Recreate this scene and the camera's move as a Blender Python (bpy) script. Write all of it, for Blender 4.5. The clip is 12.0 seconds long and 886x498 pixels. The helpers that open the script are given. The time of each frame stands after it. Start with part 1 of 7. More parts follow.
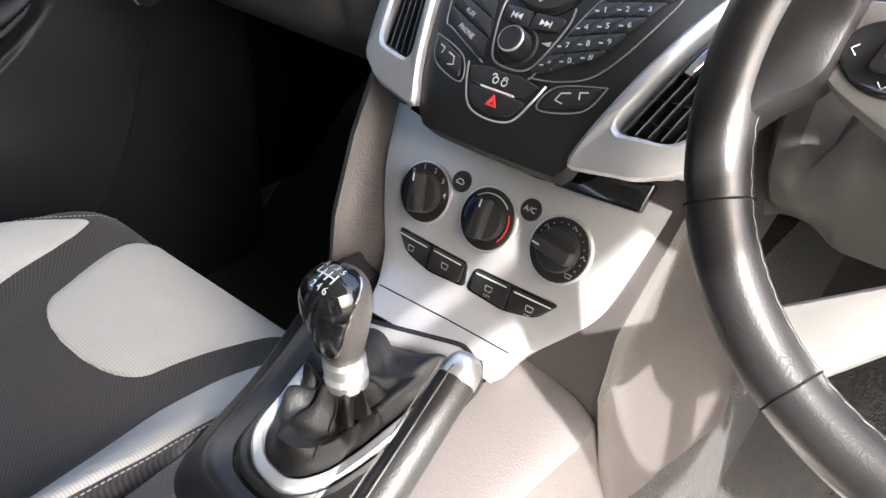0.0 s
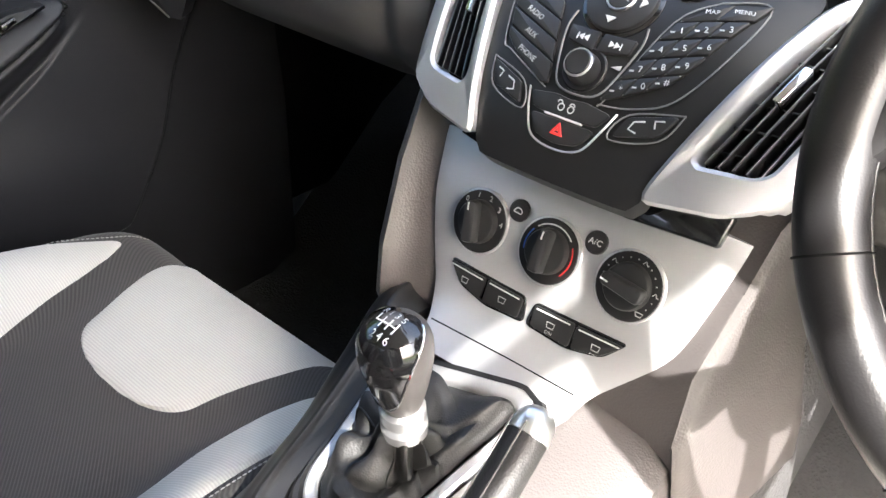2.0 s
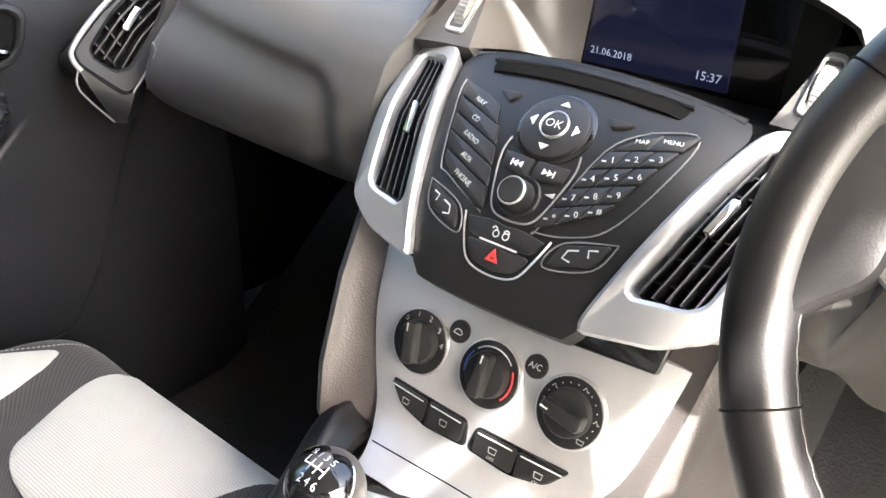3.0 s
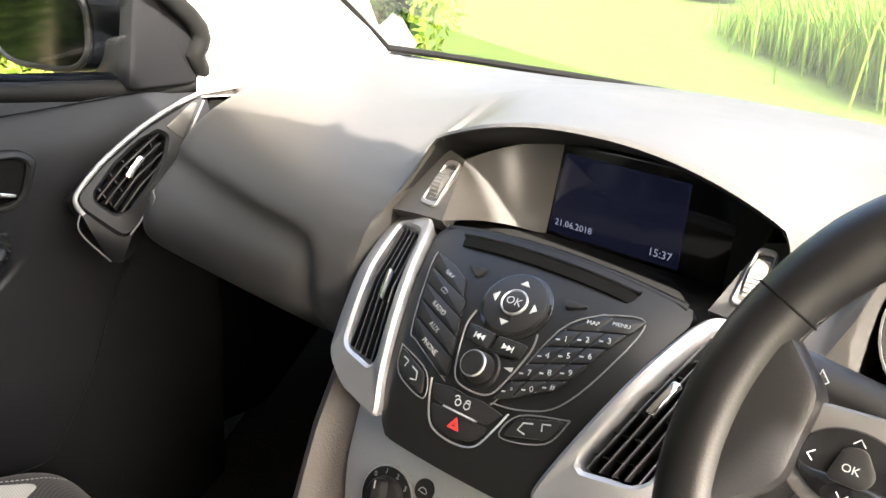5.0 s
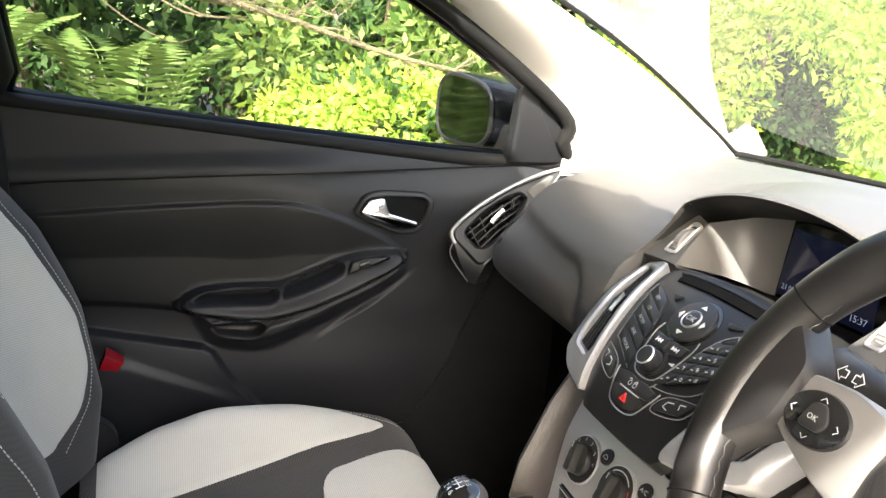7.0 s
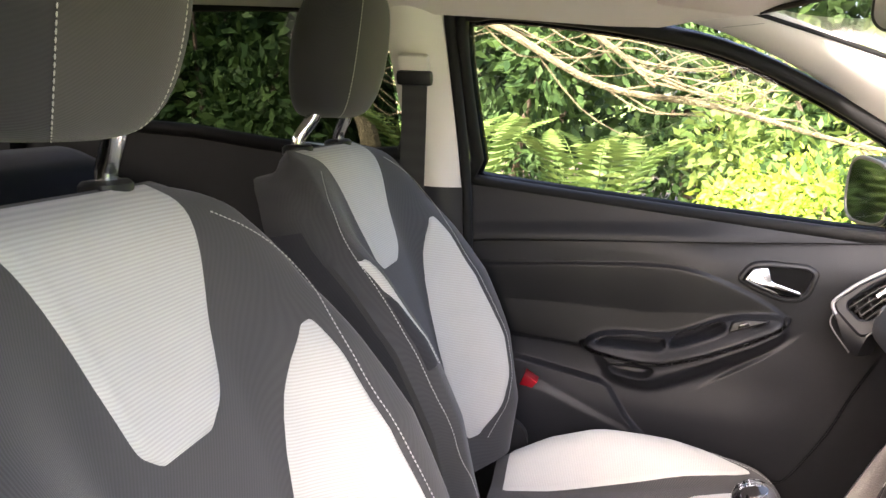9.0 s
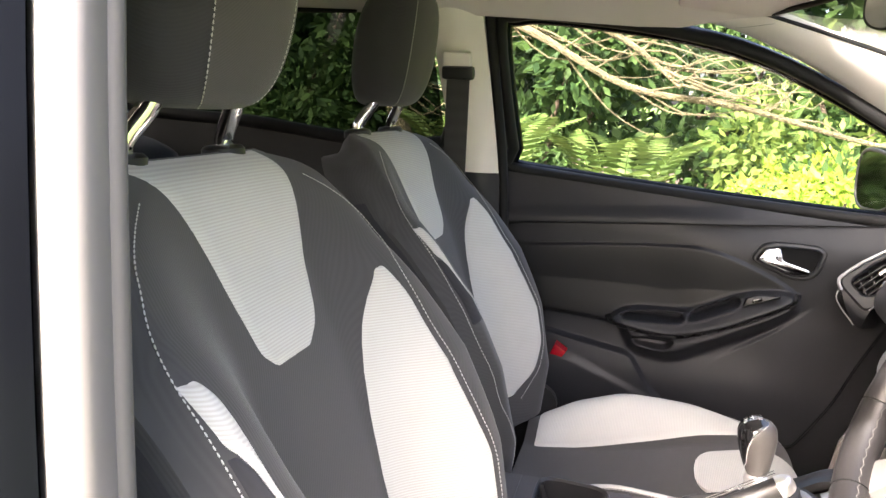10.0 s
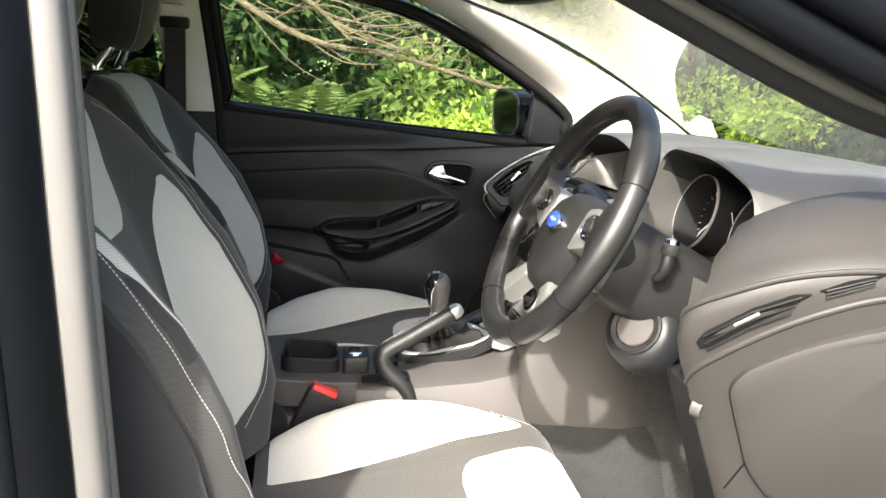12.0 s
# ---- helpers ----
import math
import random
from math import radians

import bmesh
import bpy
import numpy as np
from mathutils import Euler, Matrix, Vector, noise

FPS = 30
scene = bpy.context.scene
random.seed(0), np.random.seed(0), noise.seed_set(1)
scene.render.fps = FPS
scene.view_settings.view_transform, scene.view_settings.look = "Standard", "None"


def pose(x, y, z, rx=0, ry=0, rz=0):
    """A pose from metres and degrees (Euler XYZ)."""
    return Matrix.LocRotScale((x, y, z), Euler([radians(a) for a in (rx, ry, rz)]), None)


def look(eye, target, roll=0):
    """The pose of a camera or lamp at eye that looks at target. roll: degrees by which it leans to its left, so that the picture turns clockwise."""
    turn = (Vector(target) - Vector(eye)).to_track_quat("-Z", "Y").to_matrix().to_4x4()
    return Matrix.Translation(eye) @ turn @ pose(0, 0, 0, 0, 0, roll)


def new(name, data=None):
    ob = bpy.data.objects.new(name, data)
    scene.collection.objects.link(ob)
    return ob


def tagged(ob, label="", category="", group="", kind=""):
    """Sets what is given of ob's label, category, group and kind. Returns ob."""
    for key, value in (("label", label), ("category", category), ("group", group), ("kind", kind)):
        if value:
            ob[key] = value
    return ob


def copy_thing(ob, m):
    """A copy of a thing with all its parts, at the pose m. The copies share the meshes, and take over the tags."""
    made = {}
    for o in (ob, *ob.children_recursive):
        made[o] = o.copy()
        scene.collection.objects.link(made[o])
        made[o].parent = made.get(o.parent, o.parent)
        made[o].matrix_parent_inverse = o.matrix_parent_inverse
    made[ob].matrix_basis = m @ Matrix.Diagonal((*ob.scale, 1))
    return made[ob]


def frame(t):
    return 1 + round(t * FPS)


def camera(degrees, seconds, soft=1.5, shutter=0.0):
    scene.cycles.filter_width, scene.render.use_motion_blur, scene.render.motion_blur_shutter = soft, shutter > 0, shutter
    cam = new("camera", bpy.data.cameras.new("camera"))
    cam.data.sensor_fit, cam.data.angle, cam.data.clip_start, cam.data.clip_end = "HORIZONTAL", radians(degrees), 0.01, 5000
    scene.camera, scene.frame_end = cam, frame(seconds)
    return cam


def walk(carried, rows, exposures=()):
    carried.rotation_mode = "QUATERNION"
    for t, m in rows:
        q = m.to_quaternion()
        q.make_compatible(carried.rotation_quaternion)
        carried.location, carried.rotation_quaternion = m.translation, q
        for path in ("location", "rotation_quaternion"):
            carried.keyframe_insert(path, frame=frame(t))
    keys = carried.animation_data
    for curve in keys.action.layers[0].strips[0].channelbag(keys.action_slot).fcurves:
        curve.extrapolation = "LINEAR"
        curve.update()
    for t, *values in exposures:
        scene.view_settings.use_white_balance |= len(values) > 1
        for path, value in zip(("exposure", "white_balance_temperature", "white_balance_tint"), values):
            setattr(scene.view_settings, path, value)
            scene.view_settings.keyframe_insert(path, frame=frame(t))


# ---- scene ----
cam = camera(57.3, 12.0)

PATH = [
    (0, (0.331, -0.232, 1.122), (-0.702, 1.098, 0.043), 4.1),
    (0.5, (0.308, -0.236, 1.114), (-0.738, 1.043, -0.014), 3.0),
    (1, (0.287, -0.235, 1.107), (-0.757, 1.018, -0.052), 2.6),
    (1.5, (0.279, -0.23, 1.11), (-0.775, 1.024, -0.036), 2.7),
    (2, (0.273, -0.213, 1.128), (-0.784, 1.08, 0.028), 2.8),
    (2.5, (0.268, -0.193, 1.144), (-0.785, 1.154, 0.107), 3.1),
    (3, (0.27, -0.176, 1.159), (-0.787, 1.231, 0.208), 3.4),
    (3.5, (0.266, -0.163, 1.176), (-0.783, 1.298, 0.301), 3.6),
    (5.5, (0.338, -0.198, 1.226), (-0.881, 1.255, 0.59), 5.7),
    (6, (0.429, -0.204, 1.214), (-1.042, 1.02, 0.633), 7.0),
    (6.5, (0.522, -0.206, 1.215), (-1.125, 0.784, 0.659), 7.7),
    (7, (0.625, -0.208, 1.22), (-1.176, 0.489, 0.702), 5.9),
    (7.5, (0.716, -0.191, 1.235), (-1.181, 0.209, 0.743), 3.7),
    (9.5, (1.007, -0.082, 1.234), (-0.892, -0.591, 0.866), 2.8),
    (10, (1.098, -0.085, 1.21), (-0.807, -0.569, 0.838), 2.9),
    (10.5, (1.167, -0.07, 1.204), (-0.757, -0.435, 0.8), 3.2),
    (11, (1.247, -0.076, 1.201), (-0.702, -0.224, 0.777), 3.6),
    (11.5, (1.369, -0.105, 1.192), (-0.583, -0.03, 0.765), 3.5),
    (12, (1.492, -0.147, 1.195), (-0.435, 0.158, 0.756), 3.6),
]
walk(cam, [(t, look(eye, target, roll)) for t, eye, target, roll in PATH],
     exposures=[(0.0, 3.33, 6250, 10), (2.0, 3.70, 6250, 9), (3.5, 4.15, 6600, 9), (5.5, 3.38, 6900, 9), (6.5, 3.38, 6800, 7), (7.7, 3.48, 6750, 10),
                (9.3, 4.00, 7000, 20), (10.0, 3.76, 6900, 16), (11.0, 3.03, 6550, 8), (12.0, 2.58, 6480, 5)])

# ---------------------------------------------------------------- light
SUN_DIR = Vector((0.612, -0.350, 0.630)).normalized()      # towards the sun
world = bpy.data.worlds.new("sky")
scene.world = world
world.use_nodes = True
_n = world.node_tree.nodes
_sky = _n.new("ShaderNodeTexSky")
_sky.sky_type = "NISHITA"
_sky.sun_disc = False
_sky.dust_density = 6.0
_sky.air_density = 0.8
_sky.sun_elevation = math.asin(SUN_DIR.z)
_sky.sun_rotation = math.atan2(SUN_DIR.x, SUN_DIR.y)
world.node_tree.links.new(_sky.outputs[0], _n["Background"].inputs[0])
_n["Background"].inputs[1].default_value = 0.15
_sun = new("sun", bpy.data.lights.new("sun", "SUN"))
_sun.data.energy, _sun.data.angle, _sun.data.color = 2.7, radians(1.2), (1.0, 0.95, 0.88)
_sun.matrix_world = look(SUN_DIR * 20, (0, 0, 0))


# ---------------------------------------------------------------- materials
def mat(name, color, rough=0.6, metal=0.0, grain=0.0, grain_size=0.002, vary=0.15, vary_size=0.08, spec=0.5, coat=0.0,
        stripe=None, sheen=0.0, emit=None):
    """Painted, moulded or woven surface: base colour with variation at two scales, fine relief, optional woven lines."""
    m = bpy.data.materials.new(name)
    m.use_nodes = True
    nt = m.node_tree
    b = nt.nodes["Principled BSDF"]
    link = nt.links.new
    co = nt.nodes.new("ShaderNodeTexCoord")
    b.inputs["Roughness"].default_value = rough
    b.inputs["Metallic"].default_value = metal
    b.inputs["Specular IOR Level"].default_value = spec
    b.inputs["Coat Weight"].default_value = coat
    b.inputs["Sheen Weight"].default_value = sheen
    col = (*color, 1.0)
    big = nt.nodes.new("ShaderNodeTexNoise")
    big.inputs["Scale"].default_value = 1.0 / vary_size
    big.inputs["Detail"].default_value = 4
    link(co.outputs["Object"], big.inputs["Vector"])
    mix = nt.nodes.new("ShaderNodeMix")
    mix.data_type = "RGBA"
    mix.inputs["A"].default_value = tuple(c * (1 - vary) for c in color) + (1,)
    mix.inputs["B"].default_value = tuple(min(1, c * (1 + vary)) for c in color) + (1,)
    link(big.outputs["Fac"], mix.inputs["Factor"])
    out = mix.outputs["Result"]
    height = None
    if stripe:
        axis, size, depth, dark = stripe
        w = nt.nodes.new("ShaderNodeTexWave")
        w.bands_direction = axis
        w.inputs["Scale"].default_value = 0.314 / size
        w.inputs["Distortion"].default_value = 0.35
        w.inputs["Detail Scale"].default_value = 20
        link(co.outputs["Object"], w.inputs["Vector"])
        mul = nt.nodes.new("ShaderNodeMix")
        mul.data_type = "RGBA"
        mul.blend_type = "MULTIPLY"
        mul.inputs["Factor"].default_value = 1.0
        ramp = nt.nodes.new("ShaderNodeMapRange")
        ramp.inputs["To Min"].default_value = dark
        link(w.outputs["Fac"], ramp.inputs["Value"])
        link(out, mul.inputs["A"])
        link(ramp.outputs["Result"], mul.inputs["B"])
        out = mul.outputs["Result"]
        height = (w.outputs["Fac"], depth, size)
    link(out, b.inputs["Base Color"])
    if grain or height:
        bump = nt.nodes.new("ShaderNodeBump")
        if height:
            bump.inputs["Strength"].default_value = 0.5
            bump.inputs["Distance"].default_value = height[1]
            link(height[0], bump.inputs["Height"])
        else:
            v = nt.nodes.new("ShaderNodeTexVoronoi")
            v.inputs["Scale"].default_value = 1.0 / grain_size
            link(co.outputs["Object"], v.inputs["Vector"])
            bump.inputs["Strength"].default_value = grain
            bump.inputs["Distance"].default_value = grain_size * 0.35
            link(v.outputs["Distance"], bump.inputs["Height"])
        link(bump.outputs["Normal"], b.inputs["Normal"])
    rr = nt.nodes.new("ShaderNodeMapRange")
    rr.inputs["To Min"].default_value = max(0.02, rough - 0.07)
    rr.inputs["To Max"].default_value = min(1, rough + 0.07)
    link(big.outputs["Fac"], rr.inputs["Value"])
    link(rr.outputs["Result"], b.inputs["Roughness"])
    if emit:
        b.inputs["Emission Color"].default_value = (*emit[0], 1)
        b.inputs["Emission Strength"].default_value = emit[1]
    return m


# dash plastic again, the driver's end's dimmer light put into a darker colour
DASH_DIMMED = mat("dash_plastic_dimmed", (0.028, 0.0255, 0.0245), 0.48, spec=0.3, grain=0.15, grain_size=0.0013, vary=0.08)
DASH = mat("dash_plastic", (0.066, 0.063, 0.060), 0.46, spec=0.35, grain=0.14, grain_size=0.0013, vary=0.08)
LOWER = mat("lower_plastic", (0.055, 0.0485, 0.0465), 0.52, grain=0.34, grain_size=0.0020, vary=0.06)
DOORM = mat("door_plastic", (0.0138, 0.0142, 0.0162), 0.42, grain=0.2, grain_size=0.0016, vary=0.1, spec=0.26)
DOORSOFT = mat("door_insert_vinyl", (0.0066, 0.0068, 0.0078), 0.40, grain=0.25, grain_size=0.0016, vary=0.12, spec=0.26)
SILVER = mat("silver_paint", (0.43, 0.43, 0.435), 0.38, metal=0.55, vary=0.05)
CHROME = mat("chrome", (0.80, 0.80, 0.80), 0.14, metal=1.0, vary=0.03)
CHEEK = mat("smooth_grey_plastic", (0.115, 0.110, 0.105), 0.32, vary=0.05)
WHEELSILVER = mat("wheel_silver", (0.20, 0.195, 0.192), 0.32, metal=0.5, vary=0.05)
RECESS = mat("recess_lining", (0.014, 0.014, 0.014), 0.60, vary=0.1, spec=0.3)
DIALBLACK = mat("dial_black", (0.010, 0.010, 0.011), 0.65, vary=0.1, spec=0.2)
BOSS = mat("airbag_cover_grey", (0.0145, 0.014, 0.0145), 0.42, spec=0.22, grain=0.15, grain_size=0.0016, vary=0.08)
SATINGREY = mat("satin_grey_paint", (0.30, 0.29, 0.285), 0.35, metal=0.4, vary=0.05)
SATIN = mat("satin_metal", (0.66, 0.66, 0.66), 0.30, metal=0.9, vary=0.05)
BLACK = mat("satin_black", (0.0115, 0.0115, 0.0120), 0.38, vary=0.12, spec=0.32)
GLOSS = mat("gloss_black", (0.010, 0.010, 0.011), 0.10, vary=0.05, coat=0.4)
KEY = mat("key_black", (0.018, 0.018, 0.0185), 0.40, vary=0.1, spec=0.35)
# near black for openings; flat plates in it paint their inner shade
DEEP = mat("recess_black", (0.006, 0.006, 0.006), 0.9, vary=0.2, spec=0.08)
LEATHER = mat("black_leather", (0.0125, 0.012, 0.012), 0.50, spec=0.4, grain=0.35, grain_size=0.0016, vary=0.18, vary_size=0.03)
KNOBGREY = mat("knob_grey", (0.060, 0.056, 0.054), 0.38, grain=0.1, grain_size=0.0012, vary=0.08)
RIMLEATHER = mat("wheel_leather", (0.0115, 0.011, 0.0115), 0.36, grain=0.14, grain_size=0.0014, vary=0.2, vary_size=0.04, spec=0.42)
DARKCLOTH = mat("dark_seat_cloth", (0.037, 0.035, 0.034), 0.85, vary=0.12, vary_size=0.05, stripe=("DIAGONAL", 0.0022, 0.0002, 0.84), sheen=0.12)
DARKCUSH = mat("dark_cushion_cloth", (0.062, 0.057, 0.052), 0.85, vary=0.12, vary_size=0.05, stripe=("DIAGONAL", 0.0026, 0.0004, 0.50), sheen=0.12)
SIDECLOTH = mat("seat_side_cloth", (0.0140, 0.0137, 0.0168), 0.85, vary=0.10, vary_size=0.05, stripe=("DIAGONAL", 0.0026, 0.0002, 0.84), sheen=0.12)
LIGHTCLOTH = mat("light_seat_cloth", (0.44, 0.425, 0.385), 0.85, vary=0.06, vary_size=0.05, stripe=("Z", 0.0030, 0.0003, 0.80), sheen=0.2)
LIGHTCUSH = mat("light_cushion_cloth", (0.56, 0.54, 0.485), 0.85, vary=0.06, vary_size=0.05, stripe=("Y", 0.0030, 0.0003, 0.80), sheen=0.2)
THREAD = mat("white_thread", (0.42, 0.41, 0.38), 0.8, vary=0.1, vary_size=0.01)
HEADLINER = mat("headliner_cloth", (0.60, 0.56, 0.52), 0.9, grain=0.2, grain_size=0.0012, vary=0.05)
TRIMLIGHT = mat("pillar_trim", (0.72, 0.68, 0.63), 0.6, grain=0.2, grain_size=0.0016, vary=0.04)
RUBBER = mat("rubber_seal", (0.010, 0.010, 0.010), 0.6, vary=0.2, spec=0.15)
PAINT = mat("dark_car_paint", (0.004, 0.0045, 0.006), 0.16, vary=0.1, spec=0.04)
SEALDARK = mat("dark_flocked_seal", (0.07, 0.066, 0.064), 0.7, vary=0.1)
PAINTIN = mat("door_frame_grey", (0.10, 0.094, 0.092), 0.45, vary=0.08)
CARPET = mat("carpet", (0.028, 0.0272, 0.0274), 0.95, grain=0.9, grain_size=0.004, vary=0.35, vary_size=0.02)
BELT = mat("belt_webbing", (0.020, 0.020, 0.021), 0.6, stripe=("X", 0.0025, 0.0003, 0.7))
RED = mat("red_plastic", (0.60, 0.035, 0.03), 0.4, vary=0.05)
REFLECTOR = mat("red_reflector", (0.22, 0.004, 0.010), 0.2, vary=0.1)
BLUE = mat("blue_enamel", (0.03, 0.07, 0.42), 0.25, vary=0.1, coat=0.5)
WHITEINK = mat("white_ink", (0.58, 0.58, 0.58), 0.6, vary=0.02)
STITCHGREY = mat("dark_grey_thread", (0.07, 0.068, 0.066), 0.7, vary=0.05)
KEYLINE = mat("key_edge_grey", (0.17, 0.17, 0.17), 0.4, vary=0.02)
GREYINK = mat("grey_ink", (0.42, 0.42, 0.42), 0.6, vary=0.02)
BLUEINK = mat("blue_ink", (0.05, 0.14, 0.55), 0.6, vary=0.02)
REDINK = mat("red_ink", (0.70, 0.04, 0.04), 0.6, vary=0.02)
SCREEN = mat("lit_screen", (0.006, 0.007, 0.016), 0.12, vary=0.1, emit=((0.008, 0.010, 0.030), 0.045))
SCREENINK = mat("screen_figures", (0.12, 0.14, 0.20), 0.4, vary=0.02, emit=((0.45, 0.50, 0.70), 0.05))


def glass(name, tint, refl):
    m = bpy.data.materials.new(name)
    m.use_nodes = True
    nt = m.node_tree
    nt.nodes.remove(nt.nodes["Principled BSDF"])
    tr = nt.nodes.new("ShaderNodeBsdfTransparent")
    tr.inputs[0].default_value = (*tint, 1)
    gl = nt.nodes.new("ShaderNodeBsdfGlossy")
    gl.inputs["Roughness"].default_value = 0.02
    lw = nt.nodes.new("ShaderNodeLayerWeight")
    pw = nt.nodes.new("ShaderNodeMath")
    pw.operation = "POWER"
    pw.inputs[1].default_value = 2.0
    fr = nt.nodes.new("ShaderNodeMapRange")
    fr.inputs["To Min"].default_value, fr.inputs["To Max"].default_value = 0.04, refl
    nt.links.new(lw.outputs["Facing"], pw.inputs[0])
    nt.links.new(pw.outputs[0], fr.inputs["Value"])
    mx = nt.nodes.new("ShaderNodeMixShader")
    nt.links.new(fr.outputs["Result"], mx.inputs[0])
    nt.links.new(tr.outputs[0], mx.inputs[1])
    nt.links.new(gl.outputs[0], mx.inputs[2])
    nt.links.new(mx.outputs[0], nt.nodes["Material Output"].inputs[0])
    return m


GLASS = glass("window_glass", (0.88, 0.91, 0.87), 1.0)
DARKGLASS = glass("privacy_glass", (0.065, 0.07, 0.065), 0.3)
# mirror with the dark reflection of the car's side put into its tint
DIMMIRROR = mat("dim_mirror_glass", (0.11, 0.115, 0.115), 0.03, metal=1.0, vary=0.0)
MIRROR = mat("mirror_glass", (0.72, 0.74, 0.74), 0.02, metal=1.0, vary=0.0)


# ---------------------------------------------------------------- building helpers
def thing(name, base, label, category, group="", kind=""):
    ob = new(name)
    ob.empty_display_size = 0.05
    ob.location = base
    return tagged(ob, label, category, group, kind)


def attach(ob, parent):
    if parent is not None:
        ob.parent = parent
        if parent.type == "EMPTY":
            ob.matrix_parent_inverse = Matrix.Translation(parent.location).inverted()
    return ob


def raw(name, verts, faces, material, parent=None, label="", smooth=True):
    me = bpy.data.meshes.new(name)
    me.from_pydata([tuple(v) for v in verts], [], faces)
    me.materials.append(material)
    bm = bmesh.new()
    bm.from_mesh(me)
    bmesh.ops.remove_doubles(bm, verts=bm.verts, dist=1e-6)
    bmesh.ops.recalc_face_normals(bm, faces=bm.faces)
    return part(name, bm, material, parent, label, smooth, me)


def part(name, bm, material, parent=None, label="", smooth=True, me=None):
    if me is None:
        me = bpy.data.meshes.new(name)
        me.materials.append(material)
    for f in bm.faces:
        f.smooth = smooth
    if smooth:
        for e in bm.edges:
            if len(e.link_faces) == 2 and e.calc_face_angle(0) > 0.7:
                e.smooth = False
    bm.to_mesh(me)
    bm.free()
    ob = attach(new(name, me), parent)
    if label:
        ob["label"] = label
    return ob


def rounded(poly, r, n=4):
    """The polygon with its corners rounded by about r."""
    out = []
    k = len(poly)
    for i in range(k):
        p0, p, p1 = (Vector(poly[(i + d) % k]) for d in (-1, 0, 1))
        a, b = p0 - p, p1 - p
        d = min(r, a.length * 0.45, b.length * 0.45)
        s, e = p + a.normalized() * d, p + b.normalized() * d
        for j in range(n + 1):
            t = j / n
            out.append(tuple(s * (1 - t) ** 2 + p * 2 * t * (1 - t) + e * t * t))
    return out


def area2(poly):
    return sum(poly[i - 1][0] * poly[i][1] - poly[i][0] * poly[i - 1][1] for i in range(len(poly))) / 2


def inset(poly, d):
    k, out = len(poly), []
    sgn = 1 if area2(poly) > 0 else -1
    for i in range(k):
        p0, p, p1 = (Vector(poly[(i + q) % k]) for q in (-1, 0, 1))
        a, b = (p - p0), (p1 - p)
        a = a.normalized() if a.length > 1e-9 else b.normalized()
        b = b.normalized() if b.length > 1e-9 else a
        na, nb = Vector((-a.y, a.x)) * sgn, Vector((-b.y, b.x)) * sgn
        m = na + nb
        m = m.normalized() if m.length > 1e-6 else na
        out.append(tuple(p + m * (d / max(0.5, m.dot(na)))))
    return out


def slab(name, poly, place, h0, h1, material, parent=None, label="", bev=0.001, dish=0.0):
    """A plate over the outline poly, laid by place(u, v, h) from height h0 to h1, with an eased upper edge."""
    k = len(poly)
    b = min(bev, abs(h1 - h0) * 0.6)
    rings = [[place(u, v, h0) for u, v in poly], [place(u, v, h1 - b) for u, v in poly],
             [place(u, v, h1 - 0.3 * b) for u, v in inset(poly, 0.3 * b)], [place(u, v, h1) for u, v in inset(poly, b)]]
    verts = [v for r in rings for v in r]
    faces = [tuple(range(k))[::-1], tuple(3 * k + i for i in range(k))]
    for r in range(3):
        faces += [(r * k + i, r * k + (i + 1) % k, (r + 1) * k + (i + 1) % k, (r + 1) * k + i) for i in range(k)]
    return raw(name, verts, faces, material, parent, label)


def resample(poly, n):
    """n points round the closed outline, by length, beginning at the first corner."""
    pts = [Vector(p) for p in poly] + [Vector(poly[0])]
    lens = [0.0]
    for a, b in zip(pts, pts[1:]):
        lens.append(lens[-1] + (b - a).length)
    out, j = [], 0
    for i in range(n):
        s = lens[-1] * i / n
        while lens[j + 1] < s:
            j += 1
        t = (s - lens[j]) / max(1e-9, lens[j + 1] - lens[j])
        out.append(tuple(pts[j].lerp(pts[j + 1], t)))
    return out


def ring_slab(name, outer, inner, place, h0, h1, material, parent=None, label="", bev=0.0015, n=72, lip=0.0):
    """A frame between two outlines whose first corners belong together."""
    o, i = resample(outer, n), resample(inner, n)
    rows = [[place(u, v, h0) for u, v in o], [place(u, v, h1 - bev) for u, v in o], [place(u, v, h1) for u, v in inset(o, bev)],
            [place(u, v, h1) for u, v in inset(i, -bev)], [place(u, v, h1 - bev) for u, v in i], [place(u, v, h0 - lip) for u, v in i]]
    return strips(name, rows, material, parent, label, wrap=True)


def strips(name, rows, material, parent=None, label="", wrap=False, cap=False, smooth=True, close=False):
    """A skin over rows of equally many points. wrap: each row is a ring; close: the last row joins the first; cap: end faces."""
    k = len(rows[0])
    verts = [v for r in rows for v in r]
    faces = []
    for r in range(len(rows) - (0 if close else 1)):
        q = (r + 1) % len(rows)
        for i in range(k if wrap else k - 1):
            j = (i + 1) % k
            faces.append((r * k + i, r * k + j, q * k + j, q * k + i))
    if cap:
        faces += [tuple(range(k))[::-1], tuple((len(rows) - 1) * k + i for i in range(k))]
    return raw(name, verts, faces, material, parent, label, smooth)


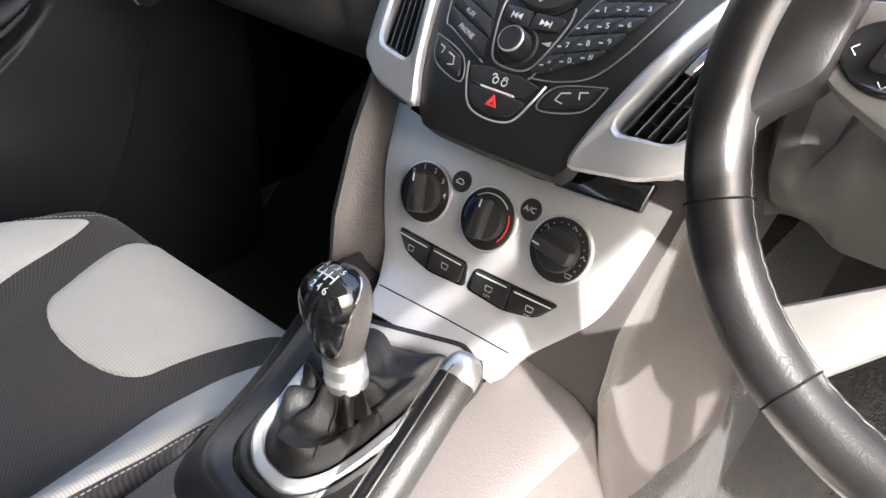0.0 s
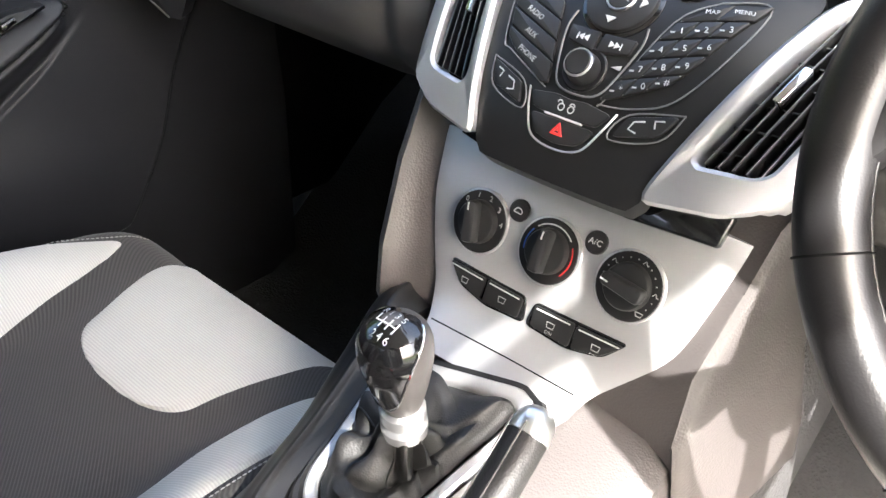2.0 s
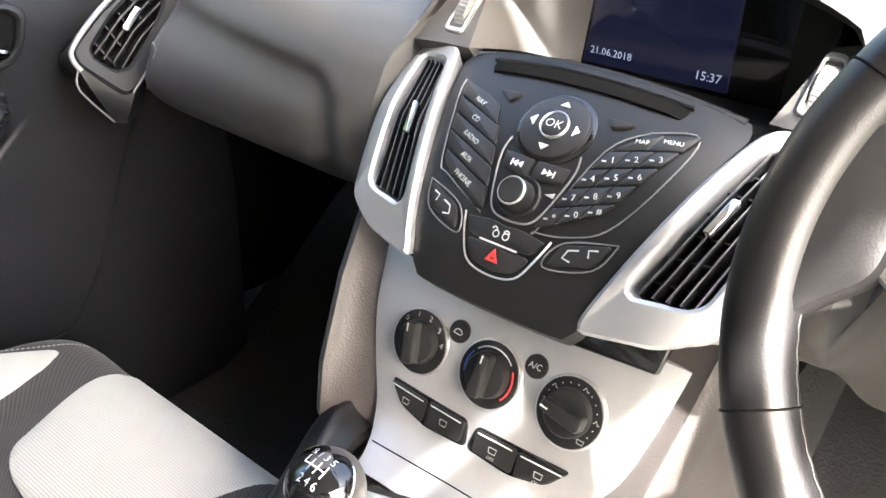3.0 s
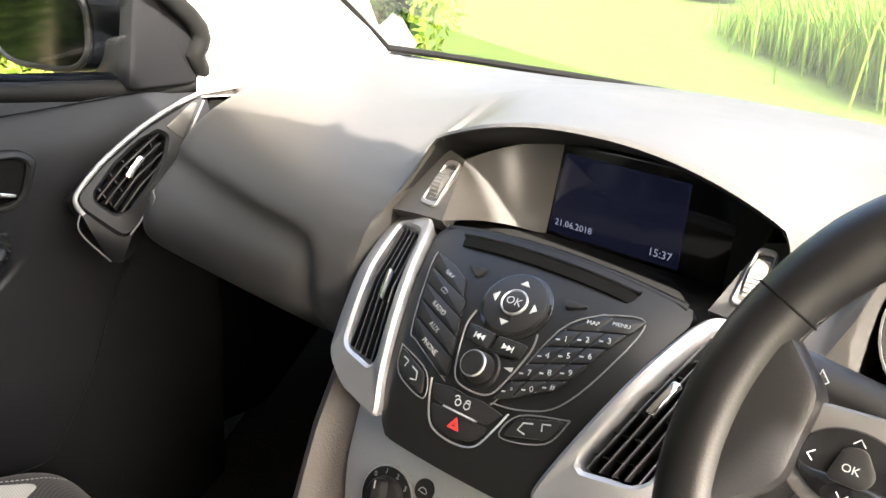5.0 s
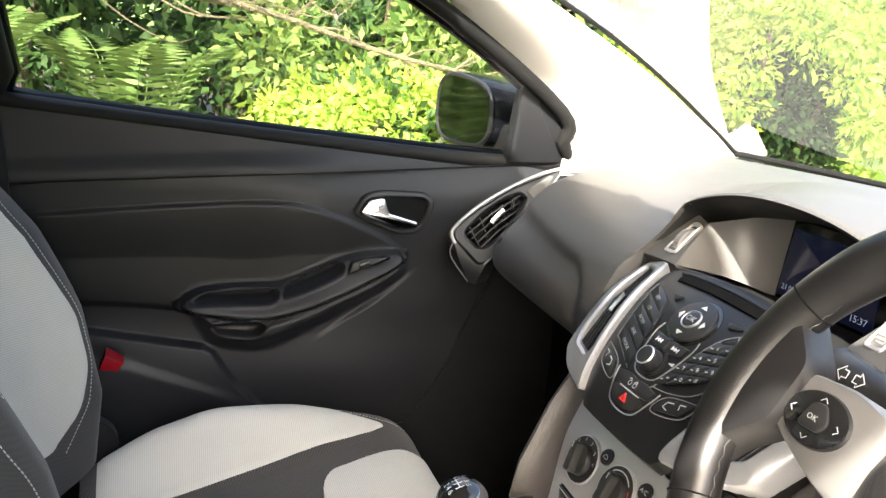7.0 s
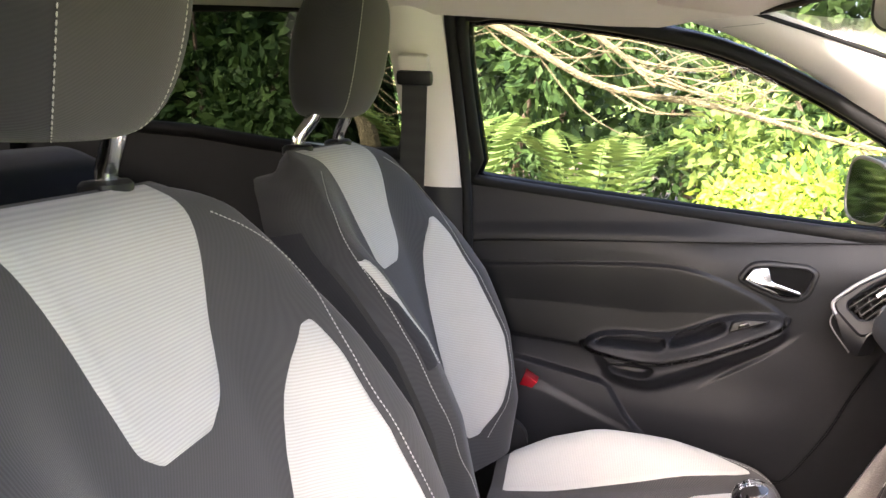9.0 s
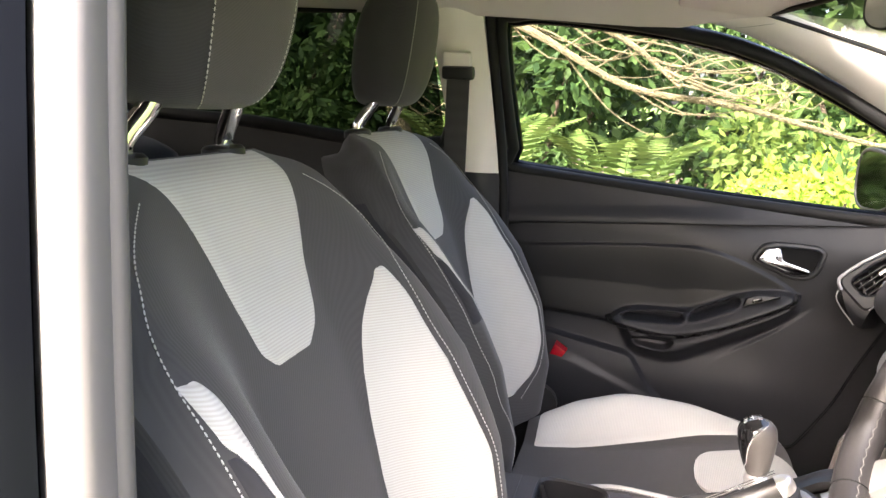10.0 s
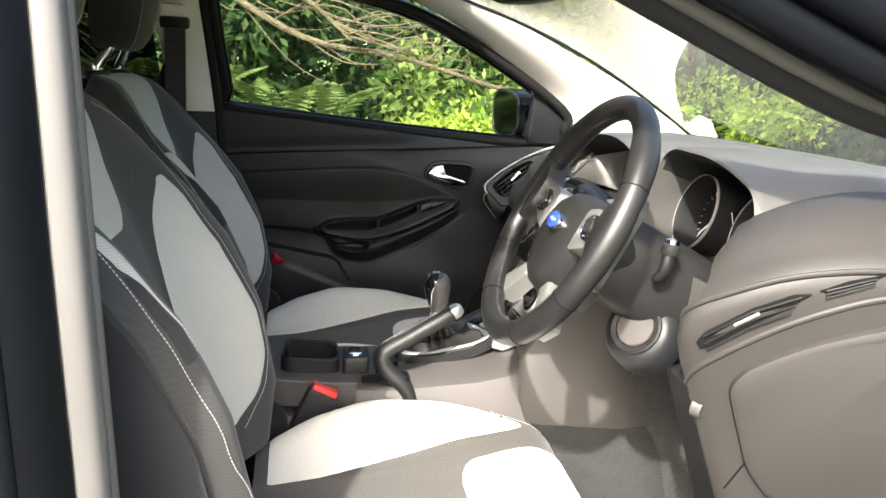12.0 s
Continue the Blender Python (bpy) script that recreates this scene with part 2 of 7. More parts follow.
def solid_sheet(name, rows, depth, material, parent=None, label=""):
    """A skin with thickness: rows of points, and the same rows moved by depth (a vector) as its back."""
    d = Vector(depth)
    k = len(rows[0])
    n = len(rows)
    verts = [Vector(v) for r in rows for v in r]
    verts += [v + d for v in verts]
    off = n * k
    faces = []
    for r in range(n - 1):
        for i in range(k - 1):
            a, b, c, e = r * k + i, r * k + i + 1, (r + 1) * k + i + 1, (r + 1) * k + i
            faces += [(a, b, c, e), (a + off, e + off, c + off, b + off)]
    edge = [i for i in range(k)] + [r * k + k - 1 for r in range(1, n)] + [(n - 1) * k + i for i in range(k - 2, -1, -1)] + [r * k for r in range(n - 2, 0, -1)]
    for a, b in zip(edge, edge[1:] + edge[:1]):
        faces.append((a, a + off, b + off, b))
    return raw(name, verts, faces, material, parent, label)


def smooth_path(pts, n=6, closed=False):
    """A smooth line through the points."""
    p = [Vector(q) for q in pts]
    k = len(p)
    out = []
    for i in range(k if closed else k - 1):
        a, b, c, d = (p[(i + o) % k] if closed else p[min(max(i + o, 0), k - 1)] for o in (-1, 0, 1, 2))
        for j in range(n):
            t = j / n
            out.append(0.5 * (2 * b + (c - a) * t + (2 * a - 5 * b + 4 * c - d) * t * t + (3 * b - a - 3 * c + d) * t ** 3))
    if not closed:
        out.append(p[-1])
    return out


def tube_rows(path, radius, n=12, closed=False, flat=1.0, up=None):
    """Rings round a path; radius: a number or a function of the share of the way; flat squashes the ring along up."""
    k = len(path)
    rows = []
    prev = None
    for i, p in enumerate(path):
        a = path[i - 1] if (i or closed) else p
        b = path[(i + 1) % k] if (i < k - 1 or closed) else p
        t = (Vector(b) - Vector(a)).normalized()
        ref = Vector(up) if up else (prev if prev else (Vector((0, 0, 1)) if abs(t.z) < 0.9 else Vector((1, 0, 0))))
        s = t.cross(ref).normalized()
        w = s.cross(t).normalized()
        prev = w
        r = radius(i / max(1, k - 1)) if callable(radius) else radius
        rows.append([Vector(p) + r * (math.cos(q) * s + flat * math.sin(q) * w) for q in (2 * math.pi * j / n for j in range(n))])
    return rows


def tube(name, pts, radius, material, parent=None, label="", n=10, smooth_n=5, closed=False, flat=1.0, up=None):
    path = smooth_path(pts, smooth_n, closed) if smooth_n else [Vector(p) for p in pts]
    return strips(name, tube_rows(path, radius, n, closed, flat, up), material, parent, label, wrap=True, cap=not closed, close=closed)


def lathe(name, profile, centre, axis, material, parent=None, label="", n=32, start=None, ring=False):
    """A turned piece: profile of (radius, height along the axis); a ring has its profile closed and a hole in the middle."""
    profile = list(profile) + ([profile[0]] if ring else [])
    a = Vector(axis).normalized()
    s = (Vector(start) if start else (Vector((1, 0, 0)) if abs(a.x) < 0.9 else Vector((0, 1, 0))))
    s = (s - a * s.dot(a)).normalized()
    w = a.cross(s)
    rows = [[Vector(centre) + a * h + r * (math.cos(q) * s + math.sin(q) * w) for q in (2 * math.pi * j / n for j in range(n))] for r, h in profile]
    return strips(name, rows, material, parent, label, wrap=True, cap=not ring)


def block(name, centre, size, material, parent=None, label="", bev=0.003, turn=(0, 0, 0), seg=2):
    bm = bmesh.new()
    bmesh.ops.create_cube(bm, size=1.0)
    bmesh.ops.scale(bm, vec=Vector(size), verts=bm.verts)
    if bev:
        bmesh.ops.bevel(bm, geom=bm.edges[:], offset=min(bev, min(size) * 0.45), segments=seg, affect="EDGES", profile=0.6)
    bmesh.ops.transform(bm, matrix=pose(*centre, *turn), verts=bm.verts)
    return part(name, bm, material, parent, label)


def lettering(name, text, place, u, v, size, material, parent, turn=0.0, h=0.0006):
    """Flat figures in Blender's own font, laid on a surface by place(u, v, h); v runs down."""
    cu = bpy.data.curves.new(name, "FONT")
    cu.body, cu.size, cu.align_x, cu.align_y = text, size, "CENTER", "CENTER"
    cu.resolution_u = 2
    tmp = bpy.data.objects.new(name, cu)
    scene.collection.objects.link(tmp)
    me = bpy.data.meshes.new_from_object(tmp.evaluated_get(bpy.context.evaluated_depsgraph_get()))
    bpy.data.objects.remove(tmp)
    bpy.data.curves.remove(cu)
    c, s = math.cos(turn), math.sin(turn)
    for q in me.vertices:
        x, y = q.co.x * c - q.co.y * s, q.co.x * s + q.co.y * c
        q.co = place(u + x, v - y, h)
    me.materials.clear()
    me.materials.append(material)
    return attach(new(name, me), parent)


def line_mark(name, pts, width, place, material, parent, h=0.0006):
    """A thin printed or inlaid line on a surface."""
    p = [Vector(q) for q in pts]
    rows = []
    for i, q in enumerate(p):
        t = (p[min(i + 1, len(p) - 1)] - p[max(i - 1, 0)]).normalized()
        nrm = Vector((-t.y, t.x)) * width / 2
        rows.append([place(*(q - nrm), h), place(*(q + nrm), h)])
    return strips(name, rows, material, parent)


def arc(cx, cy, r, a0, a1, n=12):
    return [(cx + r * math.cos(a0 + (a1 - a0) * i / n), cy + r * math.sin(a0 + (a1 - a0) * i / n)) for i in range(n + 1)]


class Profile:
    """A surface that runs along x with a curved line of (y, z) points across it; place(x, s, h): s metres down the line, h out from it."""

    def __init__(self, pts, n=6):
        path = smooth_path([(0, *p) for p in pts], n)
        self.p = [Vector((q.y, q.z)) for q in path]
        self.l = [0.0]
        for a, b in zip(self.p, self.p[1:]):
            self.l.append(self.l[-1] + (b - a).length)

    def __call__(self, x, s, h=0.0):
        l, p = self.l, self.p
        i = 0
        while i < len(l) - 2 and l[i + 1] < s:
            i += 1
        t = (s - l[i]) / (l[i + 1] - l[i])
        q = p[i].lerp(p[i + 1], t) if 0 <= t <= 1 else p[i] + (p[i + 1] - p[i]) * t
        j0, j1 = max(i - 1, 0), min(i + 2, len(p) - 1)
        d = (p[j1] - p[j0]).normalized()
        return Vector((x, q.x + d.y * h, q.y - d.x * h))


def soft_table(table, x, w=0.012):
    """The same, with its corners rounded over a width w."""
    return sum(lerp_table(table, x + w * k / 3) for k in (-3, -2, -1, 0, 1, 2, 3)) / 7


def lerp_table(table, x):
    """Values between the rows of a table of (x, value)."""
    if x <= table[0][0]:
        return table[0][1]
    for (a, va), (b, vb) in zip(table, table[1:]):
        if x <= b:
            return va + (vb - va) * (x - a) / (b - a)
    return table[-1][1]


def ease(a, b, x):
    t = min(1, max(0, (x - a) / (b - a)))
    return t * t * (3 - 2 * t)


def distance_in(poly, u, v):
    """Signed distance of the points (arrays u, v) to the closed outline poly: positive inside."""
    d = np.full(u.shape, 9.0)
    inside = np.zeros(u.shape, bool)
    for i in range(len(poly)):
        (x0, y0), (x1, y1) = poly[i - 1][:2], poly[i][:2]
        ex, ey = x1 - x0, y1 - y0
        t = np.clip(((u - x0) * ex + (v - y0) * ey) / (ex * ex + ey * ey + 1e-12), 0, 1)
        d = np.minimum(d, np.hypot(u - x0 - t * ex, v - y0 - t * ey))
        if abs(ey) > 1e-9:
            inside ^= ((y0 > v) != (y1 > v)) & (u < x0 + (v - y0) * ex / ey)
    return np.where(inside, d, -d)


def line_distance(line, u, v):
    """Distance of the points (arrays u, v) to an open line."""
    d = np.full(u.shape, 9.0)
    for (x0, y0), (x1, y1) in zip(line, line[1:]):
        ex, ey = x1 - x0, y1 - y0
        t = np.clip(((u - x0) * ex + (v - y0) * ey) / (ex * ex + ey * ey + 1e-12), 0, 1)
        d = np.minimum(d, np.hypot(u - x0 - t * ex, v - y0 - t * ey))
    return d


def ramp(a, b, x):
    """ease() for arrays."""
    t = np.clip((x - a) / (b - a), 0, 1)
    return t * t * (3 - 2 * t)


def soft_outline(pts, n=6):
    return [(p.x, p.y) for p in smooth_path([(a, b, 0) for a, b in pts], n, True)]


# ---------------------------------------------------------------- dashboard
def dash_section(x):
    """The dashboard's line across at x: (y, z) from the windscreen's foot over the top, down the face and back under."""
    a = abs(x)
    far = 0.955 - 0.18 * (a / 0.66) ** 2.4                       # the windscreen's foot curves back to the sides
    plain = [(far, 1.045), (0.72, 1.052), (0.58, 1.046), (0.47, 1.028), (0.41, 1.008), (0.375, 0.993), (0.352, 0.978),
             (0.336, 0.962), (0.322, 0.935), (0.313, 0.90), (0.319, 0.868), (0.345, 0.838), (0.41, 0.80), (0.60, 0.74), (far, 0.72)]
    screen = [(far, 1.055), (0.72, 1.080), (0.56, 1.092), (0.44, 1.092), (0.399, 1.0895), (0.3955, 1.0865), (0.401, 1.0830),
              (0.492, 1.062), (0.492, 0.958), (0.44, 0.960), (0.38, 0.966), (0.38, 0.90), (0.40, 0.79), (0.60, 0.74), (far, 0.72)]
    dials = [(far, 1.055), (0.72, 1.080), (0.56, 1.096), (0.46, 1.098), (0.407, 1.0945), (0.4045, 1.0910), (0.410, 1.0870),
             (0.535, 1.055), (0.545, 0.925), (0.46, 0.925), (0.37, 0.93), (0.365, 0.88), (0.40, 0.79), (0.60, 0.74), (far, 0.72)]
    # share of the two hooded recesses
    ws = ease(0.192, 0.158, a)
    wd = ease(0.205, 0.240, x) * ease(0.635, 0.515, x) if x > 0 else 0.0
    wsf = ease(0.36, 0.08, a)                                    # the top flows softly into the hoods
    wdf = ease(0.10, 0.30, x) * ease(0.72, 0.46, x) if x > 0 else 0.0
    # the hoods arch: lower towards their ends
    drop_s = 0.050 * (a / 0.19) ** 2.2 if a < 0.21 else 0
    drop_d = (0.052 * (max(0, 0.29 - x) / 0.09) ** 2 + 0.074 * (max(0, x - 0.36) / 0.26) ** 1.9) if 0.2 < x < 0.63 else 0
    end = ease(0.56, 0.70, a) if x > 0 else ease(0.555, 0.66, a)
    out = []
    for i, (p, s, d) in enumerate(zip(plain, screen, dials)):
        y, z = p
        sz = s[1] - (drop_s if i in (3, 4, 5, 6, 7) else 0)
        dz = d[1] - (drop_d if i in (3, 4, 5, 6, 7) else 0)
        z -= (0.080 if 4 <= i <= 7 else 0.045 if i == 3 else 0) * (ease(0.500, 0.600, x) if x > 0 else 0)
        ks, kd = (ws, wd) if i > 3 else (wsf, wdf) if i < 3 else (ease(0.225, 0.15, a), (2 * wd + wdf) / 3)
        y, z = y + (s[0] - y) * ks, z + (sz - z) * ks
        y, z = y + (d[0] - y) * kd, z + (dz - z) * kd
        if i <= 12:                                              # the ends sweep forward to the doors
            if x > 0:
                y = far - (far - y) * (1 - 0.43 * end ** 1.3)
            elif i > 0:                                          # on the passenger's side the upper face sweeps most, its foot hardly
                k = (1, 1, 1, 1, 1, 1, 1, 1, 0.85, 0.60, 0.35, 0.15, 0.10)[i]
                y += k * (0.05 * (max(0.0, -0.27 - x) / 0.254) ** 1.5 * (1 - ws) + (far - y) * (0.25, 0.25, 0.25, 0.25, 0.25, 0.27, 0.32, 0.40, 0.44, 0.44, 0.44, 0.44, 0.44)[i] * end ** 1.3)
        out.append(Vector((x, y, z)))
    return out


dashboard = thing("dashboard", (0, 0.6, 0.72), "dark grey grained plastic dashboard with two hooded recesses", "dashboard")
_xs = sorted({round(-0.70 + 1.40 * i / 140, 4) for i in range(141)} | {s * v for s in (-1, 1) for v in (0.165, 0.175, 0.185, 0.195, 0.205)} | {0.21, 0.22, 0.23, 0.24, 0.565, 0.575, 0.585, 0.595, 0.605, 0.615, 0.625})


def crease_depth(x, z):
    """The passenger's face panel is set back below a soft overhang that turns down at its inner end."""
    top = 0.953 + 0.018 * (-0.27 - x)
    d1, d2 = top - z, -0.228 - x
    r = 0.05
    d = r - math.hypot(max(r - d1, 0.0), max(r - d2, 0.0)) if min(d1, d2) < r else min(d1, d2)
    return 0.0085 * ease(0.0, 0.014, d) * (1 - 0.75 * ease(0.018, 0.055, d)) * ease(-0.63, -0.59, x)


_rows = []
for _x in _xs:
    _sec = dash_section(_x)
    _curved = smooth_path(_sec[2:], 4)
    _straight = [_sec[2 + k // 4].lerp(_sec[min(3 + k // 4, 14)], (k % 4) / 4) for k in range(len(_curved))]
    _w = ease(-0.20, -0.27, _x) if _x < 0 else ease(0.60, 0.64, _x)
    _face = [a.lerp(b, _w if k > 8 else 1.0) for k, (a, b) in enumerate(zip(_straight, _curved))]
    _rows.append(_sec[:2] + [p + Vector((0, crease_depth(p.x, p.z), 0)) if p.y < 0.45 else p for p in _face])
strips("dash_shell", _rows, DASH, dashboard, wrap=True, cap=True)

# matt black lining of the two hooded recesses
for _x0, _x1 in ((-0.182, 0.182), (0.232, 0.590)):
    _rows = []
    for _i in range(41):
        _sec = dash_section(_x0 + (_x1 - _x0) * _i / 40)
        _off = ((0.0015, -0.0012), (0.004, -0.003), (-0.004, -0.004), (-0.004, 0.004), (0.0, 0.003), (0.004, 0.003))
        _rows.append([_sec[5 + k] + Vector((0, *o)) for k, o in enumerate(_off)])
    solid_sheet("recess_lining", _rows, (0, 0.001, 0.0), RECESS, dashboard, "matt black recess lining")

def dash_face(x, v, h):
    """On the passenger's face of the dashboard: x across, v down from 1 m, h out of it."""
    line = [(p.z, p.y) for p in reversed(dash_section(x)[5:12])]
    return Vector((x, soft_table(line, 1.0 - v, 0.01) - h, 1.0 - v))


slab("airbag_mark", rounded([(-0.572, 0.093), (-0.550, 0.098), (-0.553, 0.110), (-0.575, 0.105)], 0.004), dash_face, -0.004, 0.0012, DASH, dashboard, bev=0.001)

# ---------------------------------------------------------------- outer air vents, one at each end of the dashboard
def vent_end():
    """The passenger's end vent: a silver-edged frame from the door corner down to the face, louvres, a chrome tab and a blank wedge."""
    a, b = Vector((-0.639, 0.294, 0.887)), Vector((-0.648, 0.485, 0.999))
    along = (b - a).normalized()
    out = Vector((0.90, -0.18, 0.39))
    out = (out - along * out.dot(along)).normalized()
    down = along.cross(out).normalized()
    if down.z > 0:
        down = -down

    def place(u, v, h):
        return a + along * u + down * v + out * h

    v = thing("air_vent", place(0.1, 0.02, 0), "slim end air vent with a silver edge and chrome tab", "air vent", "air vents of the dashboard")
    outer = rounded([(-0.004, 0.012), (0.004, -0.004), (0.060, -0.013), (0.130, -0.014), (0.226, -0.001), (0.223, 0.012), (0.155, 0.040), (0.100, 0.061), (0.028, 0.078), (0.010, 0.074)], 0.010, 5)
    inner = rounded([(0.018, 0.018), (0.024, 0.010), (0.070, -0.001), (0.110, -0.003), (0.141, 0.001), (0.147, 0.013), (0.125, 0.030), (0.085, 0.044), (0.040, 0.053), (0.024, 0.045)], 0.005, 5)
    ring_slab("frame", outer, inner, place, -0.055, 0.002, DOORM, v, bev=0.004, n=96)
    slab("fascia_back", outer, place, -0.060, -0.040, DOORM, v)
    edge = [(-0.006, 0.020), (-0.003, 0.004), (0.010, -0.005), (0.060, -0.014), (0.130, -0.0155), (0.190, -0.009), (0.228, 0.000)]
    tube("silver_edge", [place(*q, 0.003) for q in edge], 0.0034, SATINGREY, v, "slim silver edging", n=10)
    # paler grey stands for the highlight along the vent's right rim
    tube("rim_highlight", [place(*q, 0.0015) for q in ((0.020, 0.077), (0.060, 0.068), (0.100, 0.057), (0.155, 0.037), (0.222, 0.009))], 0.0016, KEYLINE, v, "thin rim with a painted highlight", n=8)
    slab("duct", inner, place, -0.045, -0.030, DEEP, v)
    for i in range(4):
        f = 0.012 + 0.0105 * i
        q = [(0.022 + 0.004 * i, f + 0.004), (0.080, f - 0.006), (0.143 - 0.007 * i, f - 0.0085), (0.143 - 0.007 * i, f - 0.0063), (0.080, f - 0.0035), (0.022 + 0.004 * i, f + 0.0065)]
        slab("louvre", q, place, -0.030, -0.004, BLACK, v, bev=0.0006)
    for i in range(5):
        slab("vane", [(0.035 + 0.024 * i, 0.002), (0.037 + 0.024 * i, 0.002), (0.034 + 0.022 * i, 0.044 - 0.006 * i), (0.032 + 0.022 * i, 0.044 - 0.006 * i)], place, -0.030, -0.013, BLACK, v, bev=0.0003)
    slab("tab", rounded([(0.068, 0.016), (0.100, 0.009), (0.102, 0.017), (0.070, 0.024)], 0.002), place, -0.006, 0.004, CHROME, v, "chrome tab", bev=0.001)
    slab("blank_panel", rounded([(0.154, 0.003), (0.206, 0.001), (0.212, 0.006), (0.160, 0.028)], 0.004), place, -0.004, 0.0036, DASH, v, "plain grey wedge panel", bev=0.001)
    rows = []
    for i in range(9):
        t = i / 8
        top = place(-0.004 + 0.030 * t, 0.012 + 0.064 * t, -0.001)
        foot = Vector((-0.626 + 0.004 * t, 0.330 + 0.012 * t, 0.800 - 0.004 * t))
        rows.append([top.lerp(foot, k / 8) + Vector((0.006, -0.004, 0)) * math.sin(math.pi * k / 8) for k in range(9)])
    solid_sheet("lower_fairing", rows, (-0.02, 0.03, 0), DOORM, v, "dark fairing under the vent")
    tube("lower_edge", [place(-0.006, 0.016, 0.002), place(-0.022, 0.034, -0.004), (-0.6245, 0.328, 0.801)], 0.0012, KEYLINE, v, "thin silver line", n=8)
    return v


vent_end()

# ---------------------------------------------------------------- centre stack
STACK = Profile([(0.372, 1.004), (0.345, 0.990), (0.306, 0.962), (0.271, 0.925), (0.243, 0.885), (0.232, 0.853)])
S0 = 0.0304                       # length from the top of the line to the disc slot


def stack(x, s, h=0.0):
    return STACK(x, s + S0, h - 1.1 * x * x)


unit = thing("centre_stack", (0, 0.35, 0.86), "black radio and phone control stack with many keys", "car radio")


def field(name, left, right, s0, s1, place, material, parent, label="", n=24, m=16, h=0.0, back=0.02):
    """A curved field between two side lines (functions of s), thick to the back."""
    rows, low = [], []
    for i in range(n + 1):
        s = s0 + (s1 - s0) * i / n
        l, r = left(s), right(s)
        rows.append([place(l + (r - l) * j / m, s, h - (0.002 if j in (0, m) else 0)) for j in range(m + 1)])
    d = place(0, (s0 + s1) / 2, -back) - place(0, (s0 + s1) / 2, 0)
    return solid_sheet(name, rows, d, material, parent, label)


_edge = [(-0.028, 0.112), (-0.004, 0.121), (0.05, 0.106), (0.12, 0.087), (0.176, 0.071), (0.186, 0.062)]
field("fascia", lambda s: -lerp_table(_edge, s), lambda s: lerp_table(_edge, s), -0.017, 0.184, stack, BLACK, unit)
tube("fascia_lip", [stack(-0.112 + 0.224 * k / 16, -0.0165, -0.004) for k in range(17)], 0.0045, BLACK, unit, n=12)
# raised near-black strip: the slot's inner shade is its colour
field("disc_slot", lambda s: -0.084 + 0.5 * max(0, s), lambda s: 0.078 - 0.6 * max(0, s), -0.0045, 0.0060, stack, DEEP, unit, "dark disc slot", n=4, m=20, h=0.0026, back=0.004)
tube("slot_lip", [stack(-0.086 + 0.166 * k / 12, -0.0068, 0.0016) for k in range(13)], 0.0022, BLACK, unit, n=8)


def key(name, poly, label="", r=0.0015, h=0.0030, material=KEY):
    return slab(name, rounded(poly, r, 3), stack, -0.001, h, material, unit, label, bev=0.0009)


# source keys
_l = [(0.020, -0.0965), (0.034, -0.0955), (0.049, -0.0905), (0.065, -0.0850), (0.082, -0.0790), (0.094, -0.0750)]
_names = ("NAV", "CD", "RADIO", "AUX", "PHONE")
for _i, _t in enumerate(_names):
    _a, _b = 0.0205 + 0.0158 * _i, 0.0205 + 0.0158 * (_i + 1)
    _d = 0.0195                                                    # the rows fall towards the middle
    _xa, _xb = -0.0975 + 0.0049 * _i, -0.0975 + 0.0049 * (_i + 1)
    _ra, _rb = -0.0480 + 0.0052 * _i, -0.0480 + 0.0052 * (_i + 1)
    _p = [(_xa, _a), (_ra, _a + _d), (_rb - 0.0004, _b + _d - 0.0012), (_xb + 0.0004, _b - 0.0012)]
    if _i == 0:
        _p = [(-0.0975, 0.0195), (-0.072, 0.0285), (-0.0535, 0.0385), (-0.0455, 0.0545), (_xb, _b - 0.0012)]
    if _i == 4:
        _p = [(_xa, _a), (_ra, _a + _d), (-0.0235, 0.1180), (-0.0300, 0.1185), (-0.0650, 0.0995), (-0.0750, 0.0915)]
    _k = key("source_key", _p)
    lettering("lettering", _t, stack, (_xa + _ra) / 2 + 0.002, (_a + _b) / 2 + _d / 2 + 0.0005, 0.0060, WHITEINK, _k, turn=-0.36, h=0.0034)
tube("key_surround", [stack(*q, 0.0012) for q in ((-0.1005, 0.018), (-0.097, 0.035), (-0.078, 0.093), (-0.066, 0.102), (-0.024, 0.121))], 0.0006, KEYLINE, unit, n=6)
# arrow keys either side of the dial
key("menu_arrow_key", [(-0.060, 0.0245), (-0.0405, 0.0235), (-0.0475, 0.0335)], r=0.003)
key("info_key", [(0.0330, 0.0245), (0.0520, 0.0235), (0.0500, 0.0262), (0.0370, 0.0325)], r=0.003)
# direction dial
DIAL = (0.0, 0.0445)


def disc(r, n=40, c=DIAL, sy=1.0):
    return [(c[0] + r * math.cos(2 * math.pi * i / n), c[1] + sy * r * math.sin(2 * math.pi * i / n)) for i in range(n)]


